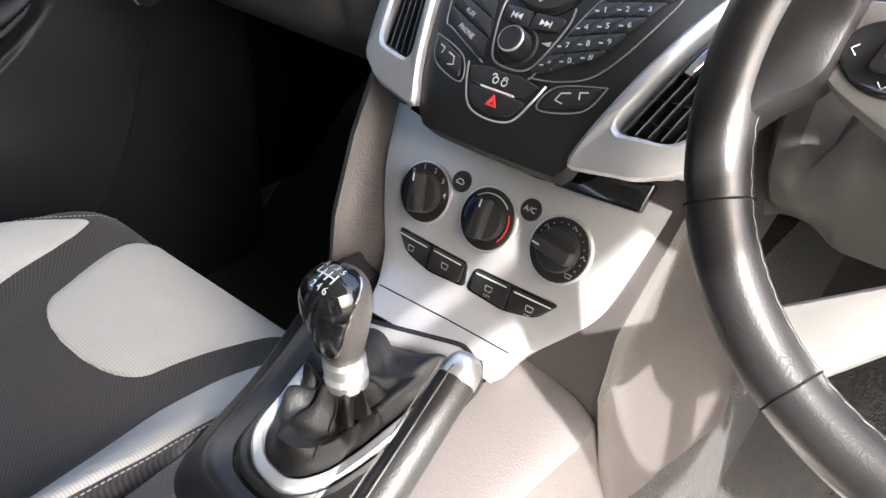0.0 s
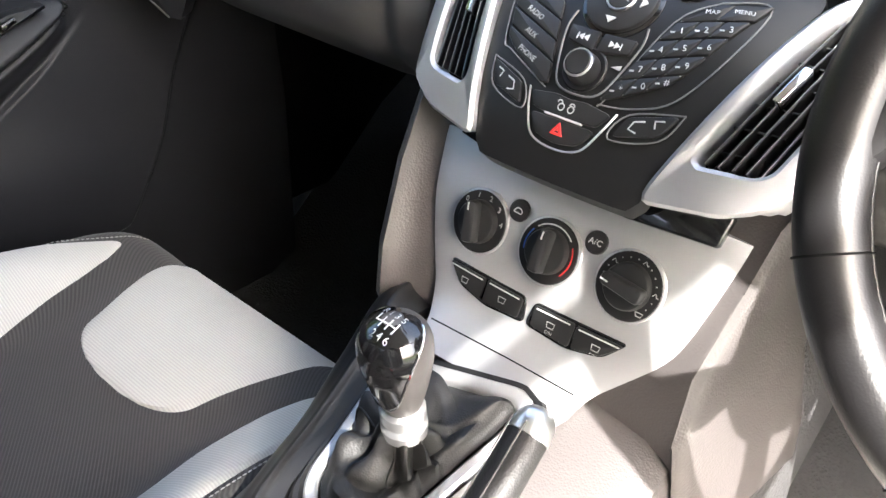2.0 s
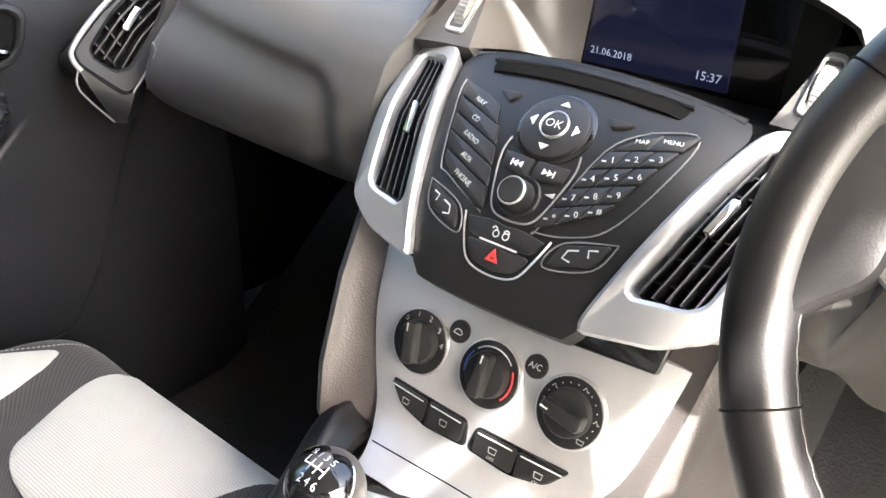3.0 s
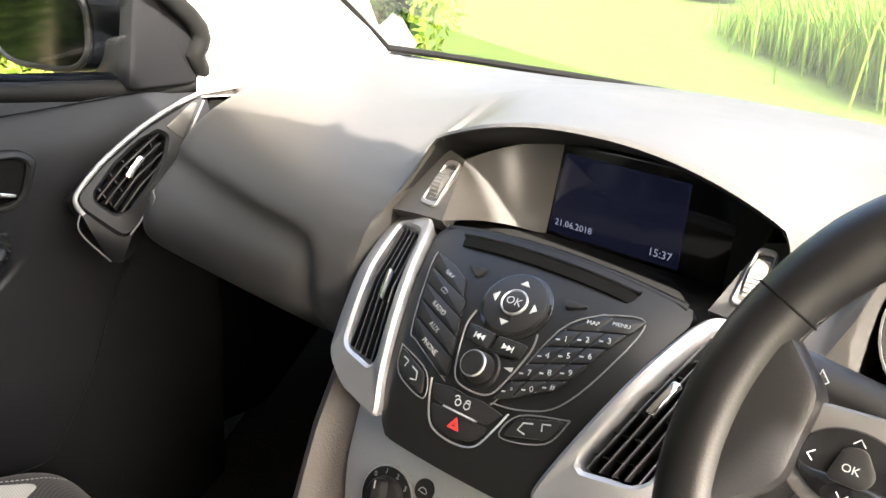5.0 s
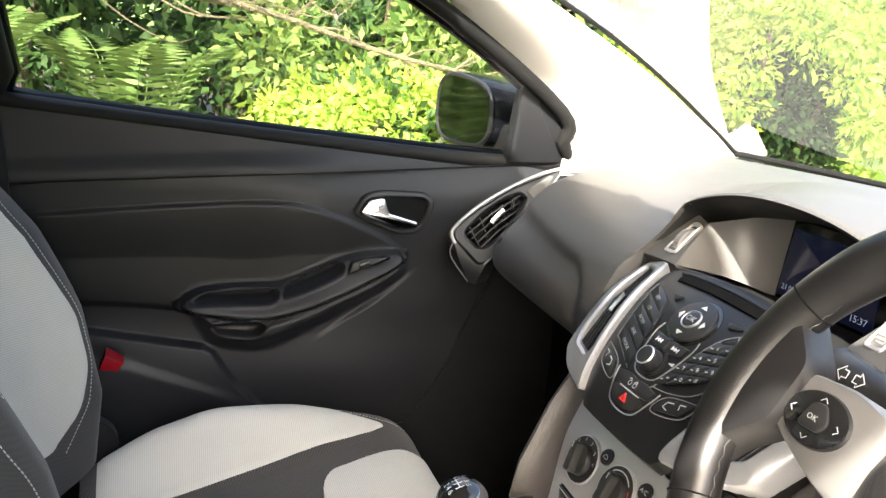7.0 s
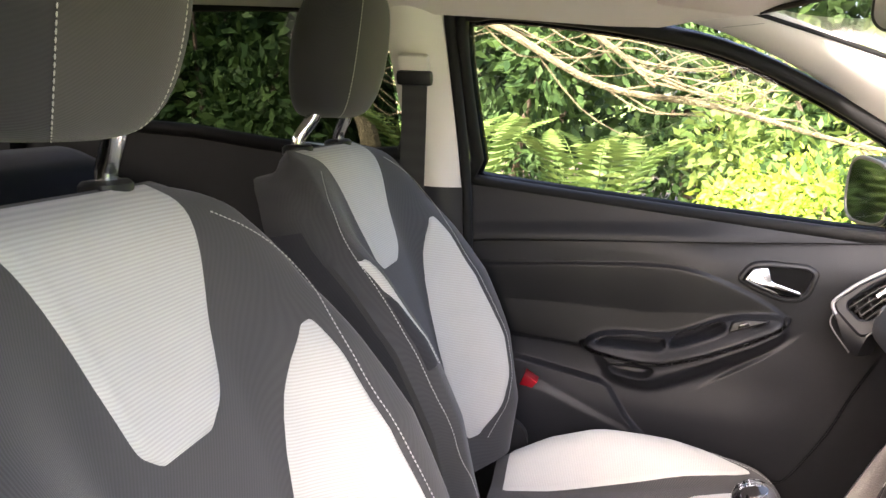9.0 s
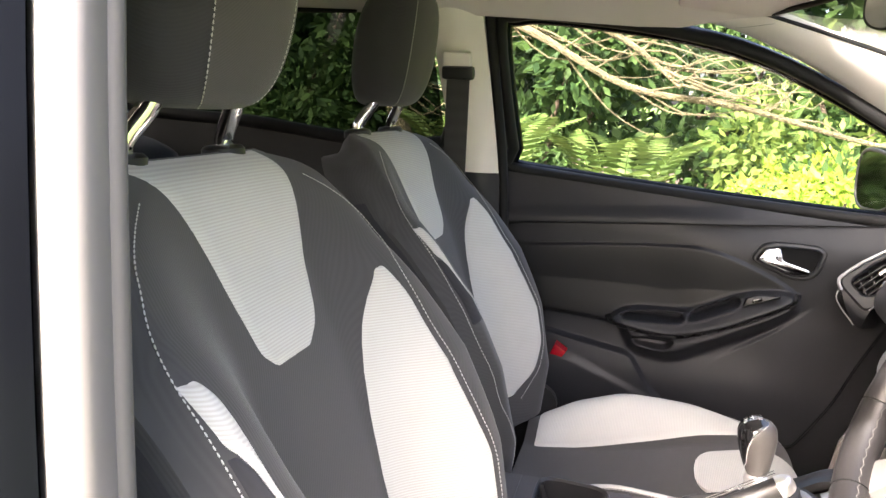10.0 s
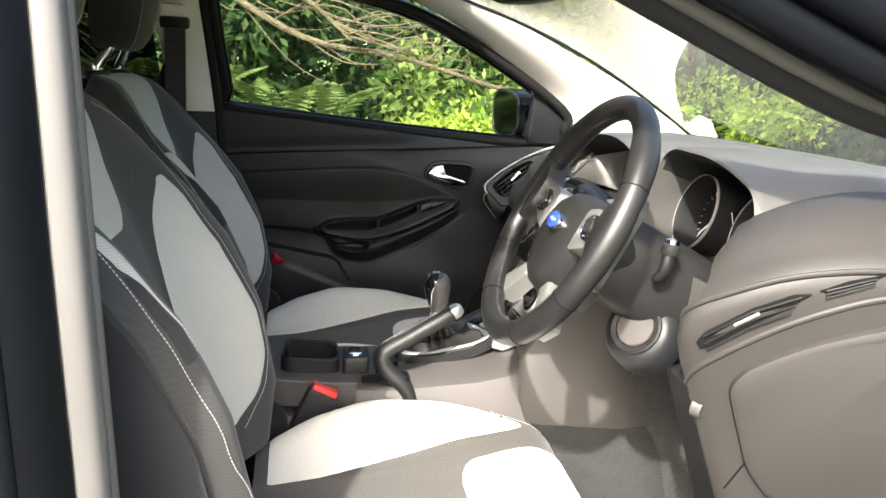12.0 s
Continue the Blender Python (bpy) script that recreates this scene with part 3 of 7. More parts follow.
slab("dial_surround", disc(0.0300, 44) , stack, -0.001, 0.0012, GLOSS, unit, "glossy black dial surround")
_dial = slab("direction_dial", disc(0.0262), stack, 0.0, 0.0050, KEY, unit, "round direction pad", bev=0.002)
ring_slab("ok_ring", disc(0.0110), disc(0.0098), stack, 0.004, 0.0066, SATIN, _dial, "bright ring", bev=0.0004, n=36)
slab("ok_key", disc(0.0096, 30), stack, 0.004, 0.0062, KEY, _dial, bev=0.001)
lettering("lettering", "OK", stack, 0.0, 0.0447, 0.0095, WHITEINK, _dial, h=0.0066)
for _i in range(4):
    _q = math.pi / 2 * _i
    _c, _s = math.cos(_q), math.sin(_q)
    _tri = [(DIAL[0] + 0.0205 * _c, DIAL[1] + 0.0205 * _s), (DIAL[0] + 0.0160 * _c - 0.0042 * _s, DIAL[1] + 0.0160 * _s + 0.0042 * _c), (DIAL[0] + 0.0160 * _c + 0.0042 * _s, DIAL[1] + 0.0160 * _s - 0.0042 * _c)]
    slab("arrow_mark", _tri, stack, 0.004, 0.0056, WHITEINK, _dial, bev=0.0002)
# the silver horseshoe that leads down round the volume knob
tube("horseshoe_trim", [stack(*q, 0.0010) for q in ((-0.0285, 0.060), (-0.0300, 0.075), (-0.0225, 0.104), (-0.0150, 0.1165), (0.0, 0.1195), (0.0150, 0.1165), (0.0225, 0.104), (0.0300, 0.075), (0.0285, 0.060))], 0.0008, KEYLINE, unit, "thin silver trim line", n=6)
for _sg in (-1, 1):
    _k = key("skip_key", [(_sg * 0.0015, 0.0725), (_sg * 0.0265, 0.0715), (_sg * 0.0245, 0.0830), (_sg * 0.0015, 0.0870)])
    for _d in (0, 0.0042):
        slab("arrow_mark", [(_sg * (0.0085 + _d), 0.0765), (_sg * (0.0127 + _d), 0.0790), (_sg * (0.0085 + _d), 0.0815)], stack, 0.0026, 0.0034, WHITEINK, _k, bev=0.0002)
    slab("bar_mark", [(_sg * 0.0170, 0.0765), (_sg * 0.0178, 0.0765), (_sg * 0.0178, 0.0815), (_sg * 0.0170, 0.0815)], stack, 0.0026, 0.0034, WHITEINK, _k, bev=0.0001)
_nrm = (stack(0, 0.101, 0.01) - stack(0, 0.101, 0)).normalized()
lathe("knob_surround", [(0.0165, -0.002), (0.0165, 0.0015), (0.0155, 0.0022), (0.0130, 0.0010)], stack(-0.001, 0.101, 0), _nrm, BLACK, unit)
lathe("volume_knob", [(0.0122, 0.0), (0.0120, 0.004), (0.0108, 0.012), (0.0100, 0.0145), (0.0085, 0.0155), (0.004, 0.0150)], stack(-0.001, 0.101, 0), _nrm, KEY, unit, "round volume knob with a bright rim")
lathe("knob_rim", [(0.0104, 0.0136), (0.0107, 0.0142), (0.0100, 0.0152), (0.0094, 0.0152)], stack(-0.001, 0.101, 0), _nrm, SATIN, unit, "bright metal rim", ring=True)
slab("volume_mark", [(0.0165, 0.0935), (0.0235, 0.0905), (0.0235, 0.0945)], stack, 0.0005, 0.0010, GREYINK, unit, bev=0.0001)
# number keys
_keys = [["MAP", "MENU"], ["1", "2", "3"], ["4", "5", "6"], ["7", "8", "9"], ["*", "0", "#"]]
for _r, _row in enumerate(_keys):
    for _c, _t in enumerate(_row):
        def at(c, r):
            """Corner c along and r down the key field: it narrows and falls to the lower left."""
            s = 0.0330 + 0.0172 * r - 0.0062 * c
            x = 0.0510 - 0.0063 * r + 0.0148 * c - 0.0003 * r * c
            return (x, s)
        if _r == 0:
            _w = 1.5
            _p = [at(_w * _c, 0), at(_w * (_c + 1), 0), at(_w * (_c + 1), 0.94), at(_w * _c, 0.94)]
            if _c == 0:
                _p = [(0.0640, 0.0262), _p[1], _p[2], (0.0450, 0.0500)]
            _mid = [(sum(q[0] for q in _p) / 4, sum(q[1] for q in _p) / 4)]
        else:
            _p = [at(_c, _r), at(_c + 0.95, _r), at(_c + 0.95, _r + 0.93), at(_c, _r + 0.93)]
            if _r == 4:
                _p = [_p[0], _p[1], tuple(Vector(_p[2]) + Vector((0, -0.003 * _c))), tuple(Vector(_p[3]) + Vector((0, -0.003 * max(0, _c - 1))))]
            _mid = [(sum(q[0] for q in _p) / 4, sum(q[1] for q in _p) / 4)]
        _k = key("number_key" if _r else "menu_key", _p)
        lettering("lettering", _t, stack, _mid[0][0] + (0.002 if _r else 0), _mid[0][1], 0.0064 if _r else 0.0048, WHITEINK, _k, turn=0.30 if _r else 0.25, h=0.0034)
        if _r:
            line_mark("small_print", [(_mid[0][0] - 0.0048, _mid[0][1] + 0.0030), (_mid[0][0] - 0.0018, _mid[0][1] + 0.0022)], 0.0012, stack, GREYINK, _k, h=0.0034)
tube("key_surround", [stack(*q, 0.0012) for q in ((0.0640, 0.0245), (0.0940, 0.0150), (0.0865, 0.062), (0.068, 0.102), (0.045, 0.116), (0.022, 0.1205), (0.0235, 0.1160), (0.0420, 0.0500), (0.0640, 0.0245))], 0.0006, KEYLINE, unit, n=6)
# lower keys: hang-up, hazard, phone
for _sg in (-1, 1):
    _k = key("call_key", [(_sg * 0.0765, 0.1105), (_sg * 0.0440, 0.1225), (_sg * 0.0385, 0.1385), (_sg * 0.0690, 0.1285)], r=0.004)
    line_mark("phone_mark", [(_sg * 0.0690, 0.1170), (_sg * 0.0630, 0.1190), (_sg * 0.0645, 0.1240)], 0.0012, stack, WHITEINK, _k, h=0.0034)
    line_mark("phone_mark", [(_sg * 0.0570, 0.1215), (_sg * 0.0500, 0.1240), (_sg * 0.0480, 0.1300), (_sg * 0.0540, 0.1310)], 0.0012, stack, WHITEINK, _k, h=0.0034)
    tube("key_surround", [stack(*q, 0.0010) for q in ((_sg * 0.0790, 0.1085), (_sg * 0.0440, 0.1205), (_sg * 0.0365, 0.1405), (_sg * 0.0690, 0.1310), (_sg * 0.0790, 0.1085))], 0.0006, KEYLINE, unit, n=6)
_lock = key("door_lock_key", [(-0.0330, 0.1255), (-0.0120, 0.1225), (0.0, 0.1240), (0.0120, 0.1225), (0.0330, 0.1255), (0.0260, 0.1365), (0.0, 0.1385), (-0.0260, 0.1365)], r=0.003)
_lk = [arc(-0.0040, 0.1310, 0.0024, 0, 6.28, 12), arc(0.0040, 0.1310, 0.0024, 0, 6.28, 12), arc(0.0040, 0.1287, 0.0020, 3.14, 6.28, 8), arc(-0.0060, 0.1282, 0.0018, 3.14, 6.28, 8)]
for _q in _lk:
    line_mark("lock_mark", _q, 0.0009, stack, WHITEINK, _lock, h=0.0034)
slab("bright_bar", [(-0.0150, 0.1372), (0.0150, 0.1372), (0.0150, 0.1386), (-0.0150, 0.1386)], stack, 0.0, 0.0036, WHITEINK, unit, bev=0.0003)
_hz = key("hazard_key", [(-0.0270, 0.1395), (0.0270, 0.1395), (0.0180, 0.1530), (0.0, 0.1565), (-0.0180, 0.1530)], r=0.005)
_tr = [(0.0, 0.1412), (0.0052, 0.1502), (-0.0052, 0.1502)]
ring_slab("hazard_triangle", _tr, inset(_tr, 0.0017), stack, 0.002, 0.0036, REDINK, _hz, "red warning triangle", bev=0.0001, n=30)
_ti = inset(_tr, 0.0026)
slab("hazard_triangle", _ti, stack, 0.002, 0.0036, REDINK, _hz, bev=0.0001)
tube("key_surround", [stack(*q, 0.0012) for q in ((-0.0360, 0.1230), (-0.0300, 0.1390), (-0.0200, 0.1555), (0.0, 0.1600), (0.0200, 0.1555), (0.0300, 0.1390), (0.0360, 0.1230))], 0.0008, SATIN, unit, "thin bright line", n=6)

# upright vents in silver frames either side of the stack
def vent_stack(sign):
    def place(u, v, h):
        return stack(sign * u, v, h)

    v = thing("air_vent", place(0.13, 0.07, 0), "upright air vent in a silver-painted frame", "air vent", "air vents of the dashboard")
    outer = rounded([(0.190, -0.034), (0.134, -0.020), (0.124, 0.000), (0.0725, 0.166), (0.0745, 0.174), (0.128, 0.166), (0.158, 0.144), (0.180, 0.060)], 0.010, 5)
    inner = rounded([(0.170, -0.012), (0.138, -0.001), (0.131, 0.012), (0.0970, 0.128), (0.0985, 0.137), (0.134, 0.131), (0.142, 0.124), (0.162, 0.050)], 0.008, 5)
    ring_slab("frame", outer, inner, place, -0.02, 0.0065, SILVER, v, "silver-painted frame", bev=0.003, n=96)
    slab("duct", inner, place, -0.04, -0.016, DEEP, v)
    for i in range(5):
        f = (i + 0.5) / 5
        top = Vector((0.168, -0.010)).lerp(Vector((0.134, 0.002)), f)
        bot = Vector((0.141, 0.128)).lerp(Vector((0.098, 0.134)), f)
        mid = top.lerp(bot, 0.5) + Vector((0.002, 0))
        w = Vector((0.0008, 0))
        slab("louvre", [tuple(top - w), tuple(mid - w), tuple(bot - w), tuple(bot + w), tuple(mid + w), tuple(top + w)], place, -0.016, 0.001 + 0.001 * (i % 2), BLACK, v, bev=0.0004)
        # pale line paints the glint along each louvre
        line_mark("louvre_glint", [tuple(top), tuple(mid), tuple(bot)], 0.0006, place, KEYLINE, v, h=0.0024)
    for i in range(6):
        q = 0.015 + 0.02 * i
        x0, x1 = 0.163 - 0.24 * (q + 0.01), 0.133 - 0.28 * q
        slab("vane", [(x0, q), (x1, q + 0.006), (x1, q + 0.0075), (x0, q + 0.0015)], place, -0.016, -0.006, BLACK, v, bev=0.0003)
    slab("tab", rounded([(0.131, 0.050), (0.137, 0.050), (0.129, 0.080), (0.123, 0.080)], 0.002), place, -0.002, 0.008, CHROME, v, "chrome tab", bev=0.001)
    return v


vent_stack(-1)
vent_stack(1)

# shoulders between the silver frames and the hood, which carry the thumb wheels
def shoulder_edge(sg, t):
    return Vector((sg * (0.126 + 0.016 * t), 0.370 + 0.050 * t, 0.986 + 0.046 * t))


for _sg in (-1, 1):
    _rows = []
    for _i in range(13):
        _t = _i / 12
        _a = Vector((_sg * (0.192 - 0.006 * _t), 0.366 + 0.060 * _t, 0.982 + 0.058 * _t))
        _rows.append([_a.lerp(shoulder_edge(_sg, _t), k / 8) + Vector((0, -0.002, 0.002)) * math.sin(math.pi * k / 8) for k in range(9)])
    solid_sheet("shoulder", _rows, (0, 0.015, -0.015), DASH, unit, "dark grey shoulder beside the display")

# thumb wheels beside the display
for _sg in (-1, 1):
    _c = Vector((_sg * 0.148, 0.3935, 1.0125))
    _w = thing("thumb_wheel", _c, "ribbed chrome thumb wheel in a bright surround", "thumb wheel", "thumb wheels beside the display")
    _dir = Vector((0.0, 0.72, 0.69)).normalized()
    _out = Vector((0.0, -0.70, 0.70))
    _out = (_out - _dir * _out.dot(_dir)).normalized()
    _side = _dir.cross(_out)

    def tw(u, v, h, c=_c, d=_dir, o=_out, s=_side):
        return c + d * u + s * v + o * h
    ring_slab("surround", rounded([(-0.026, -0.010), (0.026, -0.008), (0.026, 0.008), (-0.026, 0.010)], 0.006), rounded([(-0.021, -0.0075), (0.021, -0.006), (0.021, 0.006), (-0.021, 0.0075)], 0.004), tw, -0.014, 0.0015, SATINGREY, _w, "bright surround", bev=0.001)
    lathe("wheel", [(0.0185, -0.0055), (0.0205, -0.0045), (0.0205, 0.0045), (0.0185, 0.0055)], tw(0, 0, -0.0145), _side, SATINGREY, _w, n=40)
    for _i in range(15):
        _q = 0.35 + (math.pi - 0.7) * _i / 14
        _p = tw(0.0208 * math.cos(_q), 0, -0.0145 + 0.0208 * math.sin(_q))
        tube("rib", [_p - _side * 0.0045, _p + _side * 0.0045], 0.0007, SATINGREY, _w, n=6, smooth_n=0)

# display in its recess
display = thing("display", (0.0, 0.49, 1.0), "dim blue lit display showing date and time", "display")
def face(u, v, h):
    return Vector((u, 0.486 - h + 0.10 * (1.02 - v) * 0, v))


def facef(u, v, h):
    return Vector((u, 0.4875 - h, -v))


slab("bezel", rounded([(-0.150, 0.961), (0.150, 0.961), (0.150, 1.058), (-0.150, 1.058)], 0.01), face, 0.0, 0.004, GLOSS, display, "glossy black surround")
slab("screen", rounded([(-0.078, 0.966), (0.058, 0.966), (0.056, 1.046), (-0.070, 1.046)], 0.002), face, 0.003, 0.0050, SCREEN, display, "lit dark blue screen")
lettering("lettering", "21.06.2018", facef, -0.050, -0.9780, 0.0092, SCREENINK, display, h=0.0085)
lettering("lettering", "15:37", facef, 0.040, -0.9765, 0.0105, SCREENINK, display, h=0.0085)
# cheeks of the recess, grey where lit, near black where dark: light put into colour
for _sg in (-1, 1):
    _rows = []
    for _i in range(11):
        _t = _i / 10
        _l = shoulder_edge(_sg, _t) + Vector((0, 0.001, 0))
        _r = Vector((_sg * (0.080 - 0.008 * _t if _sg < 0 else 0.100), 0.4815, 0.960 + 0.098 * _t))
        _rows.append([_l.lerp(_r, k / 14) + Vector((_sg * 0.010, 0.014, 0.0)) * math.sin(math.pi * k / 14) for k in range(15)])
    solid_sheet("recess_cheek", _rows, (_sg * 0.003, 0.003, 0), CHEEK if _sg < 0 else RECESS, display, "smooth grey side of the recess" if _sg < 0 else "shaded side of the recess in near black")

# ---------------------------------------------------------------- heater panel
CLIM = Profile([(0.290, 0.848), (0.270, 0.815), (0.250, 0.780), (0.234, 0.735), (0.222, 0.710), (0.196, 0.690), (0.160, 0.674), (0.130, 0.662)])
C0 = 0.0153


def clim(x, s, h=0.0):
    return CLIM(x, s + C0, h - 0.5 * x * x)


heater = thing("heater_panel", (0, 0.25, 0.68), "silver-painted heater panel with three rotary controls", "heater panel")
_cl = [(0.0, -0.140), (0.05, -0.128), (0.10, -0.112), (0.14, -0.094), (0.165, -0.082), (0.20, -0.080), (0.215, -0.078)]
_cr = [(0.0, 0.139), (0.05, 0.131), (0.095, 0.122), (0.115, 0.112), (0.135, 0.088), (0.155, 0.070), (0.17, 0.066), (0.215, 0.060)]
field("panel", lambda s: soft_table(_cl, s), lambda s: soft_table(_cr, s, 0.02), 0.0, 0.185, clim, SILVER, heater, n=40, m=24, back=0.02)
line_mark("seam", [(-0.080, 0.160), (0.0, 0.158), (0.064, 0.157)], 0.0012, clim, DEEP, heater, h=0.0013)
slab("tray_box", rounded([(0.040, -0.010), (0.122, -0.014), (0.119, 0.011), (0.046, 0.016)], 0.003), clim, 0.0, 0.0060, GLOSS, heater, "glossy black tray under the vent", bev=0.002)
slab("tray_slot", [(-0.120, 0.002), (-0.05, 0.014), (0.03, 0.016), (0.118, 0.006), (0.122, -0.012), (0.05, -0.006), (-0.05, -0.006), (-0.115, -0.016)], clim, 0.0, 0.0025, GLOSS, heater, "dark slot under the radio", bev=0.001)


def knob(cx, cs, kind):
    place = clim
    nrm = (place(cx, cs, 0.01) - place(cx, cs, 0)).normalized()
    c = place(cx, cs, 0)
    k = thing("rotary_control", c, "black rotary heater control with white markings", "rotary control", "heater controls")
    lathe("bezel", [(0.0275, -0.004), (0.0280, 0.0012), (0.0272, 0.0026), (0.0262, 0.0028)], c, nrm, SATIN, k, "bright bezel", n=48, ring=True)
    lathe("dial_face", [(0.0264, 0.0), (0.0264, 0.0026), (0.0255, 0.0034), (0.0170, 0.0036)], c, nrm, BLACK, k, n=48)
    right = Vector((1, 0, 0))
    up = nrm.cross(right)
    if up.z < 0:
        up = -up

    def top(u, v, h):
        return c + right * u - up * v + nrm * h
    lathe("knob_body", [(0.0185, 0.0030), (0.0180, 0.0085), (0.0170, 0.0100), (0.0150, 0.0105)], c, nrm, KEY, k, n=40)
    turn = {"fan": 0.20, "temp": -0.02, "air": 1.45}[kind]
    cs_, sn_ = math.cos(turn), math.sin(turn)

    def grip(u, v, h):
        return top(u * cs_ + v * sn_, -u * sn_ + v * cs_, h)
    slab("grip", rounded([(-0.0052, -0.0172), (0.0052, -0.0172), (0.0062, 0.0172), (-0.0062, 0.0172)], 0.004), grip, 0.0095, 0.0205, KEY, k, bev=0.003)
    slab("pointer", [(-0.0006, -0.0160), (0.0006, -0.0160), (0.0006, -0.0095), (-0.0006, -0.0095)], lambda u, v, h: grip(u - 0.001, v, h), 0.0200, 0.0210, WHITEINK, k, bev=0.0001)
    if kind == "fan":
        for i, t in enumerate("01234"):
            q = radians(-50 + 32 * i)
            lettering("lettering", t, top, 0.0220 * math.sin(q), -0.0220 * math.cos(q), 0.0064, WHITEINK, k, h=0.0041)
    elif kind == "temp":
        line_mark("cold_arc", arc(0, 0, 0.0215, radians(165), radians(215), 10), 0.0012, top, BLUEINK, k, h=0.0041)
        line_mark("mild_arc", arc(0, 0, 0.0215, radians(225), radians(318), 14), 0.0011, top, WHITEINK, k, h=0.0041)
        line_mark("hot_arc", arc(0, 0, 0.0215, radians(332), radians(400), 12), 0.0012, top, REDINK, k, h=0.0041)
    else:
        for i in range(15):
            q = radians(-100 + 235 * i / 14)
            p = (0.0218 * math.sin(q), -0.0218 * math.cos(q))
            if i in (3, 7, 11):
                line_mark("figure_mark", [(p[0] - 0.002, p[1] + 0.001), (p[0], p[1] - 0.0015), (p[0] + 0.0015, p[1] + 0.0012), (p[0] + 0.003, p[1] + 0.001)], 0.0009, top, WHITEINK, k, h=0.0041)
            elif i == 14:
                line_mark("screen_mark", [(p[0] - 0.003, p[1] - 0.001), (p[0] + 0.003, p[1] - 0.001), (p[0] + 0.002, p[1] + 0.002), (p[0] - 0.002, p[1] + 0.002), (p[0] - 0.003, p[1] - 0.001)], 0.0008, top, WHITEINK, k, h=0.0041)
            else:
                slab("dot", [(p[0] + 0.0006 * math.cos(a), p[1] + 0.0006 * math.sin(a)) for a in (0, 1.05, 2.1, 3.14, 4.2, 5.25)], top, 0.0036, 0.0041, WHITEINK, k, bev=0.0001)
    return k


knob(-0.0675, 0.0644, "fan")
knob(0.0020, 0.0622, "temp")
knob(0.0715, 0.0610, "air")
for _x, _s, _t in ((-0.0358, 0.0425, ""), (0.0352, 0.0410, "A/C")):
    _nrm = (clim(_x, _s, 0.01) - clim(_x, _s, 0)).normalized()
    _b = lathe("push_button", [(0.0094, -0.002), (0.0094, 0.0010), (0.0088, 0.0022), (0.0060, 0.0026)], clim(_x, _s, 0), _nrm, BLACK, heater, "small round push button", n=28)
    if _t:
        lettering("lettering", _t, clim, _x, _s, 0.0068, WHITEINK, _b, h=0.0030)
    else:
        line_mark("car_mark", [(_x - 0.004, _s + 0.002), (_x - 0.003, _s - 0.0005), (_x - 0.001, _s - 0.0018), (_x + 0.002, _s - 0.0015), (_x + 0.0042, _s + 0.001), (_x + 0.003, _s + 0.0024), (_x - 0.004, _s + 0.002)], 0.0008, clim, WHITEINK, _b, h=0.0030)
# the two button bars
for _sg in (-1, 1):
    _p = [(_sg * 0.0865, 0.1035), (_sg * 0.0040, 0.1045), (_sg * 0.0005, 0.1265), (_sg * 0.0400, 0.1290), (_sg * 0.0700, 0.1225)]
    _f = slab("button_bar", rounded(_p, 0.006, 4), clim, -0.002, 0.0018, GLOSS, heater, "black button bar", bev=0.001)
    for _a, _b in ((0.0845, 0.0440), (0.0425, 0.0055)):
        _lo = 0.1275 if _b < 0.02 else 0.1265
        _q = [(_sg * _a, 0.1060), (_sg * _b, 0.1065), (_sg * (_b + 0.001), 0.1245 if _b < 0.02 else 0.1265), (_sg * (_a - (0.015 if _a > 0.06 else 0.0)), 0.1205 if _a > 0.06 else 0.1265)]
        _k = slab("push_button", rounded(_q, 0.003, 3), clim, 0.0012, 0.0038, BLACK, _f, bev=0.0009)
        line_mark("bright_bar", [(_sg * (_a - 0.003), 0.1078), (_sg * (_b + 0.003), 0.1083)], 0.0012, clim, WHITEINK, _k, h=0.0042)
        _m = _sg * (_a + _b) / 2
        line_mark("symbol", [(_m - 0.0035, 0.1140), (_m + 0.0035, 0.1140), (_m + 0.0028, 0.1185), (_m - 0.0028, 0.1185), (_m - 0.0035, 0.1140)], 0.0008, clim, GREYINK, _k, h=0.0042)
        if _sg > 0:
            lettering("lettering", "ON", clim, _m, 0.1225, 0.0042, GREYINK, _k, h=0.0042)

# ---------------------------------------------------------------- column behind the panels, and the floor console
column = thing("stack_column", (0, 0.35, 0.30), "taupe grey moulded sides of the centre column", "centre console")
_rows = []
for _z, _yl, _yr, _xl, _xr in ((0.30, 0.30, 0.30, -0.150, 0.185), (0.50, 0.26, 0.255, -0.148, 0.180), (0.62, 0.225, 0.215, -0.154, 0.165), (0.69, 0.205, 0.214, -0.154, 0.152),
                             (0.735, 0.215, 0.242, -0.159, 0.146), (0.80, 0.252, 0.272, -0.172, 0.155), (0.845, 0.285, 0.294, -0.180, 0.160), (0.90, 0.325, 0.335, -0.186, 0.178), (0.945, 0.375, 0.375, -0.196, 0.196)):
    _ym = (_yl + _yr) / 2 + 0.014
    _rows.append([Vector(p) for p in ((_xl - 0.006, 0.62, _z), (_xl - 0.006, _yl + 0.07, _z), (_xl - 0.002, _yl + 0.018, _z), (_xl + 0.012, _yl + 0.002, _z), (_xl + 0.035, _ym, _z), (0, _ym + 0.012, _z),
                                      (_xr - 0.025, _ym, _z), (_xr - 0.008, _yr + 0.004, _z), (_xr + 0.002, _yr + 0.018, _z), (_xr + 0.010, _yr + 0.07, _z), (_xr + 0.012, _yr + 0.23, _z), (0.0, 0.62, _z))])
_low = [[Vector((p.x * 0.97, p.y + 0.006, p.z)) for p in r] for r in _rows[:3]]
